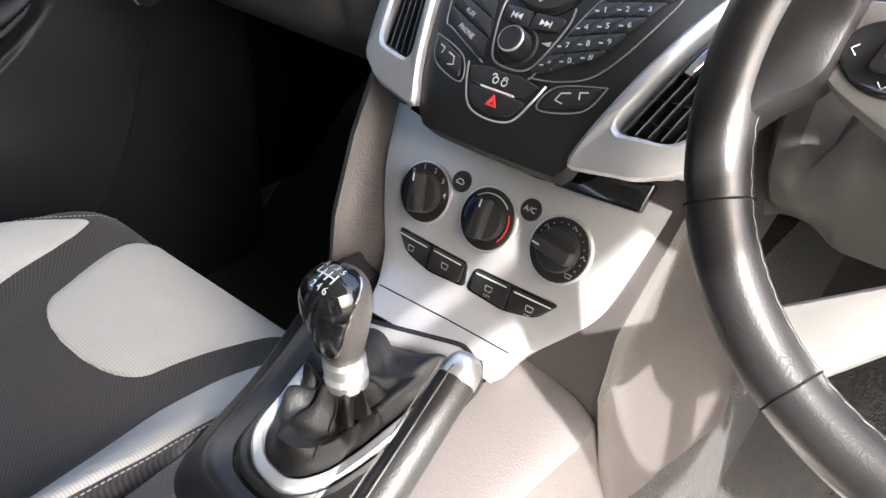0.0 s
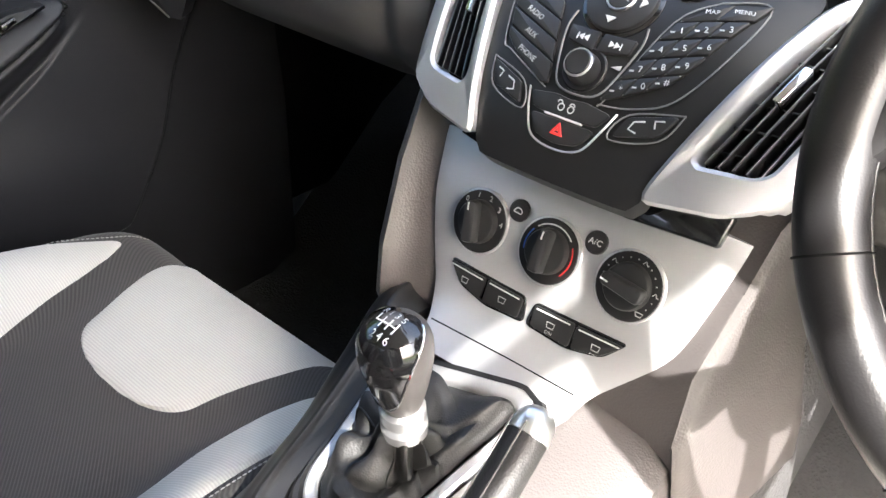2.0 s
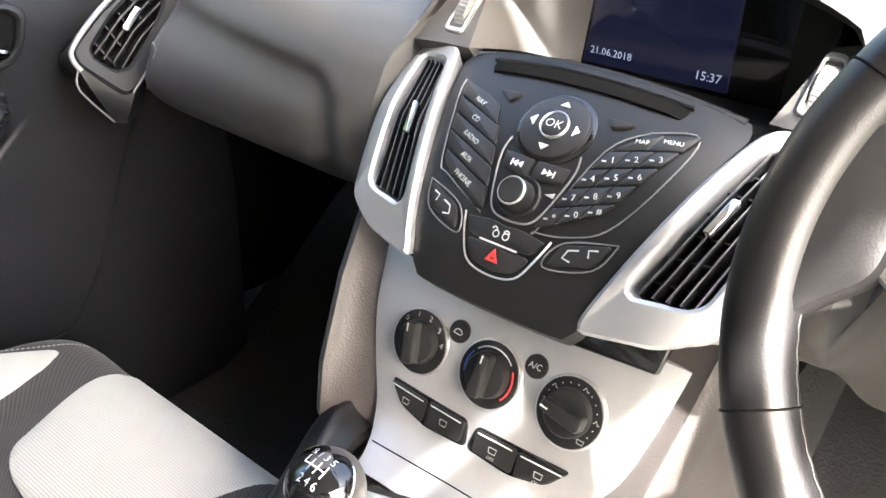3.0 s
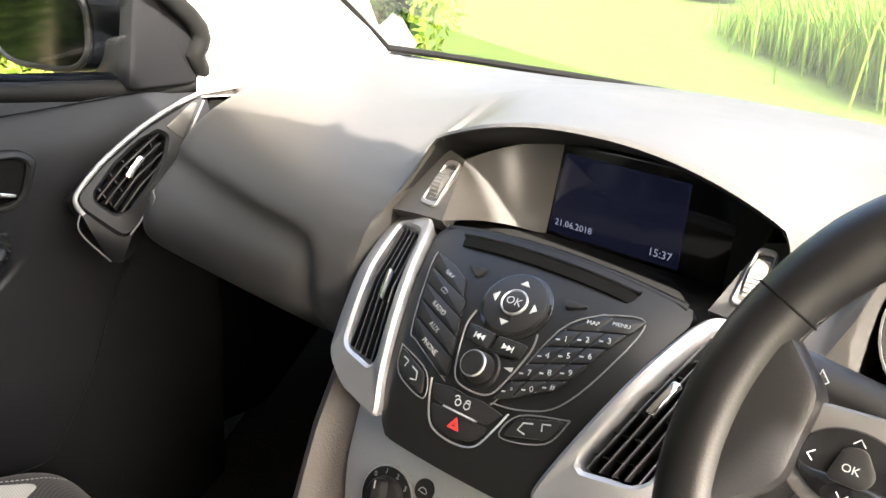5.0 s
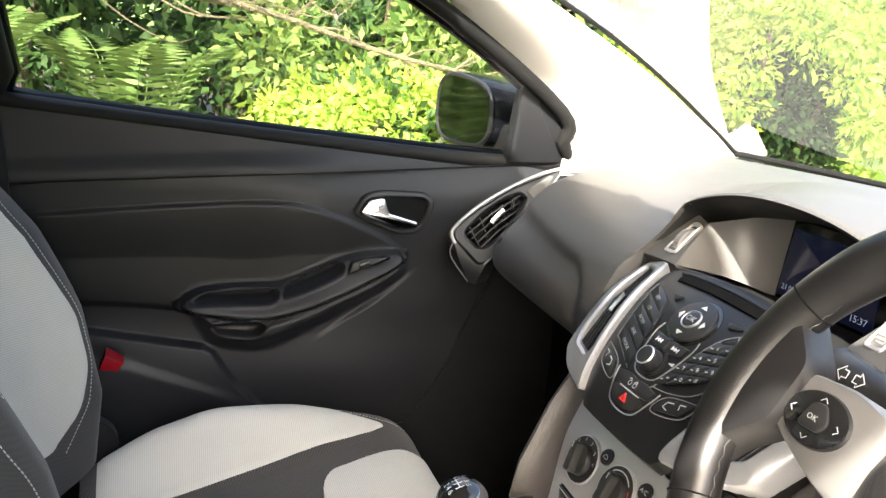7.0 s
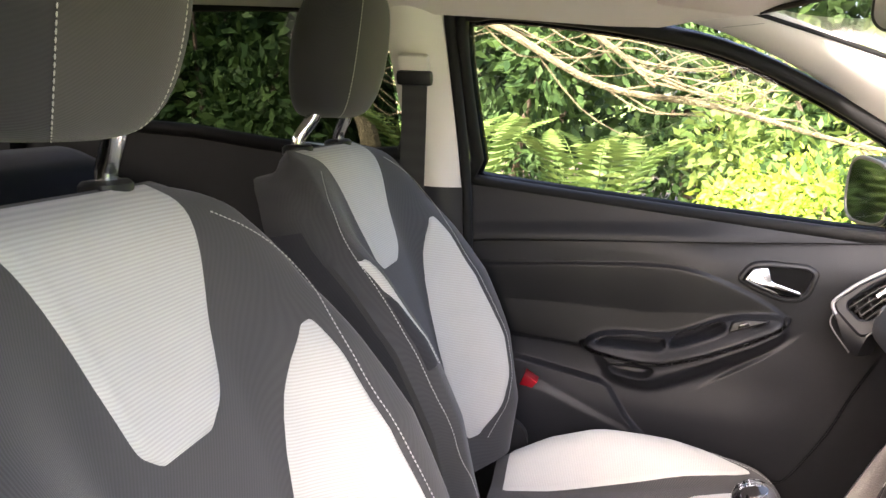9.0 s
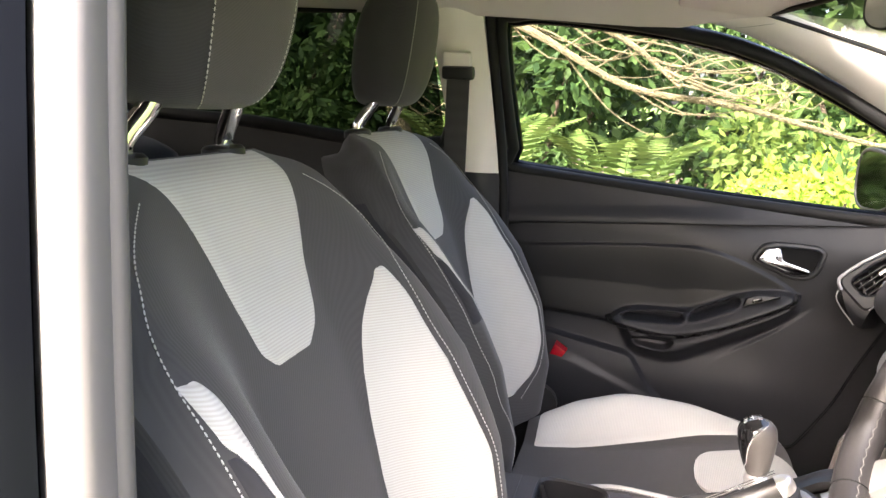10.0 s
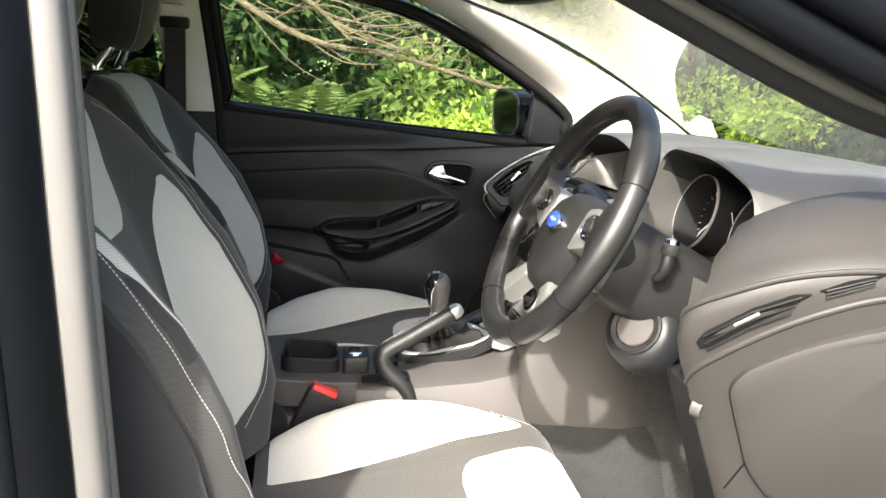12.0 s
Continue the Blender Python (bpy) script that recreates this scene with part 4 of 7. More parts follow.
strips("column_carpet", [smooth_path(r, 3) for r in _low], CARPET, column, "black carpet on the foot of the column", wrap=True, cap=True)
_hem = [a.lerp(b, 0.62) for a, b in zip(_rows[1], _rows[2])]
strips("column_shell", [smooth_path(r, 3) for r in [_hem] + _rows[2:]], LOWER, column, wrap=True, cap=True)

console = thing("floor_console", (0, 0, 0.28), "taupe grey moulded floor console between the seats", "centre console")
_sec = []
for _y, _zt, _wl, _wr in ((-0.46, 0.630, 0.100, 0.100), (-0.24, 0.630, 0.098, 0.100), (-0.225, 0.570, 0.098, 0.100), (-0.085, 0.570, 0.098, 0.108), (-0.07, 0.624, 0.098, 0.110), (0.00, 0.627, 0.102, 0.118), (0.08, 0.640, 0.106, 0.128), (0.15, 0.652, 0.116, 0.140), (0.20, 0.668, 0.122, 0.150), (0.235, 0.680, 0.126, 0.150)):
    _l, _r = -_wl, _wr
    _sec.append([Vector(p) for p in ((_l - 0.05, _y, 0.27), (_l - 0.035, _y, 0.45), (_l - 0.012, _y, _zt - 0.06), (_l - 0.003, _y, _zt - 0.012), (_l + 0.008, _y, _zt), (0, _y, _zt + 0.002),
                                     (_r - 0.030, _y, _zt - 0.002), (_r - 0.006, _y, _zt - 0.014), (_r + 0.006, _y, _zt - 0.05), (_r + 0.022, _y, 0.50), (_r + 0.045, _y, 0.40), (_r + 0.06, _y, 0.27))])
strips("console_shell", _sec, LOWER, console, wrap=True, cap=True)
tube("side_crease", [(0.134, -0.12, 0.545), (0.142, 0.0, 0.548), (0.154, 0.10, 0.560), (0.172, 0.19, 0.585)], 0.006, LOWER, console, n=8)


def deck(u, v, h):
    """On the console's top: u along x, v backwards from y = 0.2."""
    y = 0.2 - v
    z = lerp_table([(-0.46, 0.632), (-0.22, 0.630), (-0.10, 0.625), (0.0, 0.631), (0.08, 0.645), (0.15, 0.667), (0.20, 0.695)], y)
    return Vector((u, y, z + h))


# passenger-side dark flank of the gear surround, with a raised rim
_tri = [(-0.172, -0.085, -0.136, -0.080, -0.110, -0.075), (-0.160, -0.02, -0.121, -0.015, -0.092, -0.004), (-0.142, 0.050, -0.105, 0.050, -0.085, 0.050), (-0.122, 0.115, -0.091, 0.115, -0.0735, 0.115), (-0.110, 0.170, -0.080, 0.165, -0.064, 0.166), (-0.094, 0.220, -0.069, 0.196, -0.052, 0.183),
        (-0.060, 0.242, -0.042, 0.210, -0.034, 0.192), (0.0, 0.248, 0.0, 0.215, 0.002, 0.194), (0.060, 0.244, 0.050, 0.212, 0.034, 0.190)]


def sunk(q):
    """The flank dives under the heater panel at its front end."""
    return max(0.0, -q[1] - 0.005) * 0.5


_cols = [smooth_path([deck(q[0], q[1], -0.060 - sunk(q)) for q in _tri], 6), smooth_path([deck(q[0] * 0.7 + q[2] * 0.3, q[1] * 0.7 + q[3] * 0.3, -0.006 - sunk(q)) for q in _tri], 6), smooth_path([deck(q[0] * 0.25 + q[2] * 0.75, q[1] * 0.25 + q[3] * 0.75, 0.010 - sunk(q)) for q in _tri], 6),
         smooth_path([deck(q[2], q[3], 0.0165 - sunk(q)) for q in _tri], 6), smooth_path([deck(q[2] * 0.7 + q[4] * 0.3, q[3] * 0.7 + q[5] * 0.3, 0.012 - sunk(q)) for q in _tri], 6), smooth_path([deck(q[4], q[5], 0.008 - sunk(q)) for q in _tri], 6)]
solid_sheet("gear_flank", [smooth_path([c[k] for c in _cols], 3) for k in range(len(_cols[0]))], (0, 0, -0.012), BLACK, console, "satin black side of the gear surround")
_go = rounded([(-0.086, 0.040), (0.062, 0.010), (0.048, 0.080), (0.032, 0.165), (0.006, 0.192), (-0.036, 0.190), (-0.062, 0.172), (-0.072, 0.115)], 0.016, 6)
_gi = rounded([(-0.070, 0.048), (0.042, 0.022), (0.030, 0.080), (0.018, 0.150), (0.002, 0.172), (-0.030, 0.170), (-0.050, 0.152), (-0.058, 0.115)], 0.014, 6)
_gm = inset(resample(_gi, 84), -0.0110)
ring_slab("gear_surround", resample(_go, 84), _gm, deck, -0.01, 0.0125, BLACK, console, "satin black gear surround", bev=0.003, n=84)
ring_slab("gear_trim", inset(_gm, 0.0004), resample(_gi, 84), deck, -0.01, 0.014, SILVER, console, "thin silver-painted trim round the gaiter", bev=0.002, n=84)

# ---------------------------------------------------------------- gear lever
gear = thing("gear_lever", (0.0, 0.08, 0.64), "gear lever with glossy black knob and leather gaiter", "gear lever")
GK = Vector((-0.004, 0.085, 0.763))
_ax = Vector((-0.03, -0.10, 1.0)).normalized()
_rt = Vector((1, 0, 0))
_rt = (_rt - _ax * _rt.dot(_ax)).normalized()
_bk = _rt.cross(_ax)


KNOB = [(-0.034, 0.0125), (-0.030, 0.0150), (-0.012, 0.0200), (0.006, 0.0240), (0.018, 0.0256), (0.028, 0.0250), (0.035, 0.0222), (0.040, 0.0172), (0.0432, 0.0105), (0.0447, 0.0030)]


def knob_point(h, q, out=0.0):
    """On the knob: h up its axis, q round it (a quarter turn faces the rear)."""
    r = soft_table(KNOB, h, 0.003) + out
    return GK + _ax * (h + (out if h > 0.036 else 0)) + _rt * r * math.cos(q) + _bk * r * math.sin(q)


strips("knob_body", [[knob_point(-0.034 + 0.0787 * i / 30, 2 * math.pi * j / 36) for j in range(36)] for i in range(31)], KNOBGREY, gear, "smooth dark grey knob", wrap=True, cap=True)

# glossy inlay over the crown and down the rear of the knob
_rows = []
for _i in range(49):
    _h = -0.022 + 0.0666 * (_i / 48) ** 0.9
    _w = soft_table([(-0.022, 0.25), (-0.018, 0.62), (-0.008, 0.80), (0.010, 1.00), (0.026, 1.25), (0.034, 1.55), (0.039, 2.2), (0.0425, 3.1), (0.046, 3.14)], _h, 0.003)
    _rows.append([knob_point(_h, math.pi / 2 + _w * (-1 + 2 * _j / 44), 0.0007) for _j in range(45)])
_cap = strips("knob_cap", _rows, GLOSS, gear, "glossy black inlay with gear pattern")
tube("chrome_line", [r[0] for r in _rows[:44]] + [r[-1] for r in _rows[43::-1]], 0.0009, CHROME, gear, "thin chrome outline", n=6, smooth_n=0, closed=True)


def crown(u, v, h):
    """On the crown of the cap; v towards the rear."""
    v = v + 0.006
    z = lerp_table([(0.0, 0.0455), (0.003, 0.0454), (0.0105, 0.0439), (0.0172, 0.0407), (0.0222, 0.0357), (0.025, 0.028)], math.hypot(u, v))
    return GK + _ax * (z + h) + _rt * u + _bk * v


_pat = 0.0055
for _i in range(-1, 3):
    line_mark("gear_pattern", [((_i - 0.5) * _pat, -0.0045 if _i >= 0 else -0.006), ((_i - 0.5) * _pat, 0.0045 if _i >= 0 else 0.0)], 0.0011, crown, WHITEINK, _cap, h=0.0012)
line_mark("gear_pattern", [(-1.5 * _pat, 0.0), (-0.5 * _pat, 0.0), (0.5 * _pat, 0.0), (1.5 * _pat, 0.0)], 0.0011, crown, WHITEINK, _cap, h=0.0012)
for _t, _x, _v in (("R", -1.5, -0.0095), ("1", -0.5, -0.0085), ("3", 0.5, -0.0085), ("5", 1.5, -0.0085), ("2", -0.5, 0.0095), ("4", 0.5, 0.0095), ("6", 1.5, 0.0095)):
    lettering("lettering", _t, crown, _x * _pat, _v, 0.0072, WHITEINK, _cap, h=0.0012)
lathe("collar", [(0.0135, -0.062), (0.0165, -0.060), (0.0170, -0.052), (0.0140, -0.049), (0.0140, -0.046), (0.0165, -0.044), (0.0165, -0.036), (0.0130, -0.033)], GK, _ax, SATIN, gear, "bright metal collar", n=32)
# gaiter: a soft leather skirt with folds
_rows = []
_rim = resample(inset(_gi, 0.002), 112)
for _i in range(17):
    _t = _i / 16
    _row = []
    for _j, (_u, _v) in enumerate(_rim):
        _low = deck(_u, _v, 0.012)
        _ctr = GK + _ax * -0.056
        _ang = math.atan2(_low.y - _ctr.y, _low.x - _ctr.x)
        _high = _ctr + Vector((0.0145 * math.cos(_ang), 0.0145 * math.sin(_ang), 0))
        _p = _low.lerp(_high, _t)
        _sag = (_t ** 1.55 - _t) * (_high.z - _low.z) + 0.019 * math.sin(math.pi * min(1, 1.7 * _t)) * (1 - _t)
        _fold = 0.0050 * math.sin(7 * _ang + 2.4 * _t + 1.2 * math.sin(2 * _ang)) * math.sin(math.pi * _t) ** 0.7 + 0.010 * noise.noise(Vector((_p.x * 28, _p.y * 28, _t * 3))) * math.sin(math.pi * _t)
        _rad = Vector((math.cos(_ang), math.sin(_ang), 0))
        _row.append(_p + Vector((0, 0, _sag + _fold)) + _rad * (_fold * 1.2))
    _rows.append(_row)
strips("gaiter", _rows, LEATHER, gear, "creased black leather gaiter", wrap=True)
tube("gaiter_seam", [r[68] + Vector((0, 0, 0.0012)) for r in _rows[2:]], 0.0011, LEATHER, gear, n=6, smooth_n=2)
tube("gaiter_seam", [r[100] + Vector((0, 0, 0.0012)) for r in _rows[1:]], 0.0011, LEATHER, gear, n=6, smooth_n=2)

# ---------------------------------------------------------------- hand brake
brake = thing("hand_brake", (0.085, -0.03, 0.60), "dark hand brake lever with leather grip and bright button", "hand brake")
_path = [(0.114, 0.044, 0.570), (0.110, 0.016, 0.620), (0.103, -0.018, 0.652), (0.098, -0.020, 0.680), (0.096, 0.020, 0.706), (0.094, 0.060, 0.731), (0.092, 0.100, 0.757)]
tube("lever", _path, lambda t: 0.0178 - 0.0035 * t if t > 0.40 else 0.0150 + 0.0035 * t, LEATHER, brake, "black leather grip", n=16, smooth_n=6, flat=0.92)
tube("button", [(0.092, 0.100, 0.757), (0.0917, 0.108, 0.762), (0.0913, 0.117, 0.7675)], lambda t: 0.0143 * math.sqrt(max(0.06, 1 - (0.97 * t) ** 3)), SATIN, brake, "bright satin end button", n=16)
for _o in (-0.009, 0.001):
    tube("seam", [Vector(p) + Vector((_o, -0.006, 0.0172 if _o < 0 else 0.0188)) for p in _path[3:]], 0.0006, STITCHGREY, brake, "stitched seam", n=6)
slab("gap", rounded([(0.072, 0.175), (0.120, 0.175), (0.112, 0.262), (0.080, 0.262)], 0.012), deck, 0.0, 0.0025, DEEP, brake, "dark opening under the lever")

# ---------------------------------------------------------------- cup holder and small switch box on the console
cup = thing("cup_holder", (0.0, -0.16, 0.62), "black moulded cup holder in the console", "cup holder")
_co = rounded([(-0.050, 0.300), (0.058, 0.300), (0.062, 0.410), (-0.054, 0.410)], 0.03, 6)
_ci = rounded([(-0.044, 0.306), (0.052, 0.306), (0.056, 0.404), (-0.048, 0.404)], 0.028, 6)
ring_slab("rim", _co, _ci, deck, -0.055, 0.026, BLACK, cup, bev=0.004, lip=-0.004)
ring_slab("console_deck", rounded([(-0.094, 0.268), (0.106, 0.268), (0.100, 0.442), (-0.095, 0.442)], 0.006), inset(_co, 0.001), deck, -0.05, -0.001, LOWER, cup, "taupe deck round the cup holder", bev=0.002)
slab("well", inset(_ci, 0.0), deck, -0.056, -0.050, DEEP, cup, "dark bottom of the cup holder")
for _x in (-0.03, 0.035):
    tube("gripper", [deck(_x, 0.405, -0.030), deck(_x, 0.398, 0.0), deck(_x, 0.404, 0.020)], 0.006, BLACK, cup, n=8)
socket = thing("power_socket", (0.03, -0.09, 0.62), "black console socket block with a chrome lid", "power socket")
slab("block", rounded([(0.000, 0.245), (0.062, 0.245), (0.062, 0.295), (0.000, 0.295)], 0.008), deck, 0.0, 0.030, BLACK, socket, bev=0.005)
slab("lid", rounded([(0.010, 0.258), (0.050, 0.258), (0.050, 0.284), (0.010, 0.284)], 0.010), deck, 0.028, 0.034, CHROME, socket, "chrome lid", bev=0.002)

# belt buckle beside the driver's cushion
buckle = thing("belt_buckle", (0.128, -0.15, 0.50), "black seat belt buckle with a red release button", "belt buckle")
block("buckle_body", (0.130, -0.150, 0.572), (0.030, 0.056, 0.105), DOORM, buckle, bev=0.008, turn=(-24, 0, 0))
block("release_button", (0.130, -0.128, 0.622), (0.024, 0.046, 0.012), RED, buckle, "red release button", bev=0.003, turn=(-24, 0, 0))
block("stalk", (0.130, -0.185, 0.490), (0.018, 0.035, 0.12), DOORM, buckle, bev=0.004, turn=(-24, 0, 0))

# ---------------------------------------------------------------- steering wheel
WC, WT = Vector((0.373, 0.203, 0.990)), 0.475
wheel = thing("steering_wheel", WC, "black leather four-spoke steering wheel with control pads", "steering wheel")
_wu, _wn = Vector((0, math.sin(WT), math.cos(WT))), Vector((0, -math.cos(WT), math.sin(WT)))


def whl(u, v, h=0.0):
    """On the wheel's plane: u right, v up, h towards the driver."""
    return WC + Vector((u, 0, 0)) + _wu * v + _wn * h


def wheel_radius(t):
    q = (t * 360) % 360
    bulge = max(0, 1 - abs(((q - 40 + 180) % 360) - 180) / 14) + max(0, 1 - abs(((q - 140 + 180) % 360) - 180) / 14)
    return 0.0182 + 0.0018 * bulge


_n = 120
_pts = [whl(0.184 * math.cos(2 * math.pi * i / _n), 0.184 * math.sin(2 * math.pi * i / _n)) for i in range(_n)]
strips("rim", tube_rows(_pts, lambda t: wheel_radius(t * (_n - 1) / _n), 18, True), RIMLEATHER, wheel, "worn black leather rim", wrap=True, close=True)
# stitching on the inside of the rim
_rows = []
for _i in range(181):
    _q = 2 * math.pi * _i / 180
    _z = 0.0013 * (1 if _i % 2 else -1)
    _rows.append(whl(0.1662 * math.cos(_q), 0.1662 * math.sin(_q), 0.003 + _z))
tube("rim_stitching", _rows[:-1], 0.0004, STITCHGREY, wheel, "grey cross-stitched seam", n=5, smooth_n=0, closed=True)
for _q in (25, 155, 207, 333, 240, 300):
    _a = radians(_q)
    _c = Vector((math.cos(_a), math.sin(_a)))
    _ring = [whl(*(_c * (0.184 + 0.0185 * math.cos(p))), 0.0185 * math.sin(p)) for p in (2 * math.pi * i / 20 for i in range(20))]
    tube("rim_joint", _ring, 0.0007, DEEP, wheel, n=5, smooth_n=0, closed=True)
# airbag boss, set back behind the rim
_boss = rounded([(-0.086, 0.006), (-0.068, 0.040), (-0.020, 0.052), (0.020, 0.052), (0.068, 0.040), (0.086, 0.006), (0.074, -0.050), (0.040, -0.110), (-0.040, -0.110), (-0.070, -0.050)], 0.03, 6)
slab("airbag_cover", _boss, lambda u, v, h: whl(u, v, h - 2.5 * (u * u + (v + 0.03) ** 2)), -0.070, 0.012, BOSS, wheel, "grey airbag cover", bev=0.022)
_bd = [(0.0260 * math.cos(2 * math.pi * i / 32), -0.007 + 0.0145 * math.sin(2 * math.pi * i / 32)) for i in range(32)]
_bg = slab("badge", _bd, whl, 0.0, 0.0118, CHROME, wheel, "oval chrome and blue badge", bev=0.001)
slab("badge_field", inset(_bd, 0.0020), whl, 0.0116, 0.0128, BLUE, _bg, bev=0.0004)
line_mark("badge_mark", [(-0.012, -0.008), (-0.006, -0.004), (0.0, -0.009), (0.006, -0.005), (0.012, -0.007)], 0.0022, whl, WHITEINK, _bg, h=0.0132)
line_mark("airbag_mark", [(-0.010, -0.084), (0.010, -0.084)], 0.003, whl, GREYINK, wheel, h=0.0015)


def spoke_face(u, v, h):
    return whl(u, v, h + 0.10 * max(0, abs(u) - 0.13))


for _sg in (-1, 1):
    # upper spoke: silver bridge with a round pad of keys
    _o = [(_sg * 0.066, 0.032), (_sg * 0.100, 0.040), (_sg * 0.142, 0.036), (_sg * 0.153, 0.014), (_sg * 0.142, -0.008), (_sg * 0.105, -0.024), (_sg * 0.068, -0.034)]
    slab("spoke", rounded(_o, 0.012, 5), spoke_face, -0.040, 0.000, WHEELSILVER, wheel, "silver-painted spoke", bev=0.005)
    slab("spoke_root", rounded([(_sg * 0.134, 0.040), (_sg * 0.150, 0.056), (_sg * 0.172, 0.080), (_sg * 0.188, 0.060), (_sg * 0.190, -0.050), (_sg * 0.176, -0.058), (_sg * 0.160, -0.030), (_sg * 0.138, -0.010)], 0.010, 4), whl, -0.022, 0.0115, RIMLEATHER, wheel, "leather spoke root", bev=0.008)
    _pc = (_sg * 0.113, 0.010)
    _oval = [(_pc[0] + 0.026 * math.cos(q), _pc[1] + 0.0195 * math.sin(q)) for q in (2 * math.pi * i / 36 for i in range(36))]
    _pad = slab("control_pad", _oval, spoke_face, -0.010, 0.0040, GLOSS, wheel, "round pad with arrow keys", bev=0.003)
    slab("middle_key", rounded([(_pc[0] - 0.010, _pc[1] - 0.008), (_pc[0] + 0.008, _pc[1] - 0.008), (_pc[0] + 0.012, _pc[1]), (_pc[0] + 0.004, _pc[1] + 0.012), (_pc[0] - 0.006, _pc[1] + 0.010)], 0.004), spoke_face, 0.002, 0.0062, KEY, _pad, bev=0.001)
    if _sg < 0:
        lettering("lettering", "OK", lambda u, v, h: spoke_face(u, -v, h), _pc[0], -_pc[1], 0.0058, WHITEINK, _pad, h=0.0068)
    for _i in range(4):
        _q = math.pi / 2 * _i
        _m = Vector((_pc[0] + 0.0190 * math.cos(_q), _pc[1] + 0.0140 * math.sin(_q)))
        _d = Vector((math.cos(_q), math.sin(_q)))
        _e = Vector((-_d.y, _d.x))
        line_mark("arrow_mark", [tuple(_m - _d * 0.0016 + _e * 0.0028), tuple(_m + _d * 0.0014), tuple(_m - _d * 0.0016 - _e * 0.0028)], 0.0006, spoke_face, WHITEINK, _pad, h=0.0046)
    # lower spoke
    _o = [(_sg * 0.040, -0.100), (_sg * 0.058, -0.080), (_sg * 0.126, -0.130), (_sg * 0.092, -0.160)]
    slab("lower_spoke", rounded(_o, 0.008, 4), whl, -0.036, -0.008, WHEELSILVER, wheel, "satin grey lower spoke", bev=0.005)

# steering column shroud, stalks, start button
col = thing("steering_column", (0.345, 0.36, 0.86), "dark steering column shroud below the dials", "steering column")
_rows = []
for _h, _rx, _ry in ((-0.040, 0.055, 0.050), (-0.055, 0.070, 0.062), (-0.11, 0.085, 0.068), (-0.20, 0.090, 0.070), (-0.26, 0.085, 0.066)):
    _rows.append([whl(0.004 + _rx * math.copysign(abs(math.cos(q)) ** 0.6, math.cos(q)), -0.012 + _ry * math.copysign(abs(math.sin(q)) ** 0.6, math.sin(q)), _h) for q in (2 * math.pi * i / 36 for i in range(36))])
strips("shroud", _rows, BOSS, col, wrap=True, cap=True)


def stalk(sign):
    s = thing("indicator_stalk" if sign < 0 else "wiper_stalk", whl(sign * 0.09, 0.02, -0.08), "dark column stalk with white symbols" if sign < 0 else "dark column stalk with a ribbed chrome-ringed end", "column stalk", "column stalks")
    if sign < 0:
        p = [whl(-0.060, 0.038, -0.085), whl(-0.100, 0.044, -0.085), whl(-0.150, 0.049, -0.080), whl(-0.186, 0.052, -0.074)]
    else:
        p = [Vector(q) for q in ((0.450, 0.330, 0.930), (0.478, 0.312, 0.932), (0.490, 0.316, 0.948), (0.488, 0.320, 0.970))]
    tube("arm", p, (lambda t: 0.013 + 0.006 * t) if sign < 0 else 0.0085, BLACK, s, n=14, flat=0.8)
    if sign > 0:
        a = (p[-1] - p[-2]).normalized()
        lathe("end_ring", [(0.010, -0.004), (0.0130, 0.0), (0.0130, 0.009), (0.010, 0.012)], p[-1], a, KEY, s, "ribbed end", n=20)
        lathe("end_cap", [(0.0105, 0.008), (0.0105, 0.016), (0.007, 0.019)], p[-1], a, CHROME, s, "chrome end cap", n=20)
    else:
        def pl(u, v, h):
            return whl(-0.156 + u, 0.049 - v, -0.080 + 0.0188 + h - 0.6 * u * u)
        for d in (-1, 1):
            line_mark("arrow_mark", [(d * 0.003, -0.003), (d * 0.007, -0.003), (d * 0.007, -0.006), (d * 0.0125, 0.0), (d * 0.007, 0.006), (d * 0.007, 0.003), (d * 0.003, 0.003), (d * 0.003, -0.003)], 0.0010, pl, WHITEINK, s, h=0.0022)
        line_mark("lamp_mark", arc(0.028, 0.0, 0.0040, -1.6, 1.6, 8), 0.0010, lambda u, v, h: pl(u - 0.056, v, h + 0.001), WHITEINK, s, h=0.0006)
    return s


stalk(-1)
stalk(1)
start = thing("start_button", (0.452, 0.31, 0.84), "round taupe start button in a moulded grey ring", "start button")
_sa = Vector((0.52, -0.68, 0.46)).normalized()
lathe("housing", [(0.058, -0.045), (0.054, -0.014), (0.046, -0.004), (0.036, -0.002)], (0.445, 0.302, 0.850), _sa, DOORM, start, n=36)
lathe("ring", [(0.039, -0.006), (0.039, 0.001), (0.036, 0.003), (0.0295, 0.001), (0.0295, -0.006)], (0.445, 0.302, 0.850), _sa, BOSS, start, "grey ring", n=36, ring=True)
lathe("button", [(0.028, -0.004), (0.028, 0.002), (0.026, 0.004), (0.010, 0.0045)], (0.445, 0.302, 0.850), _sa, LOWER, start, n=36)

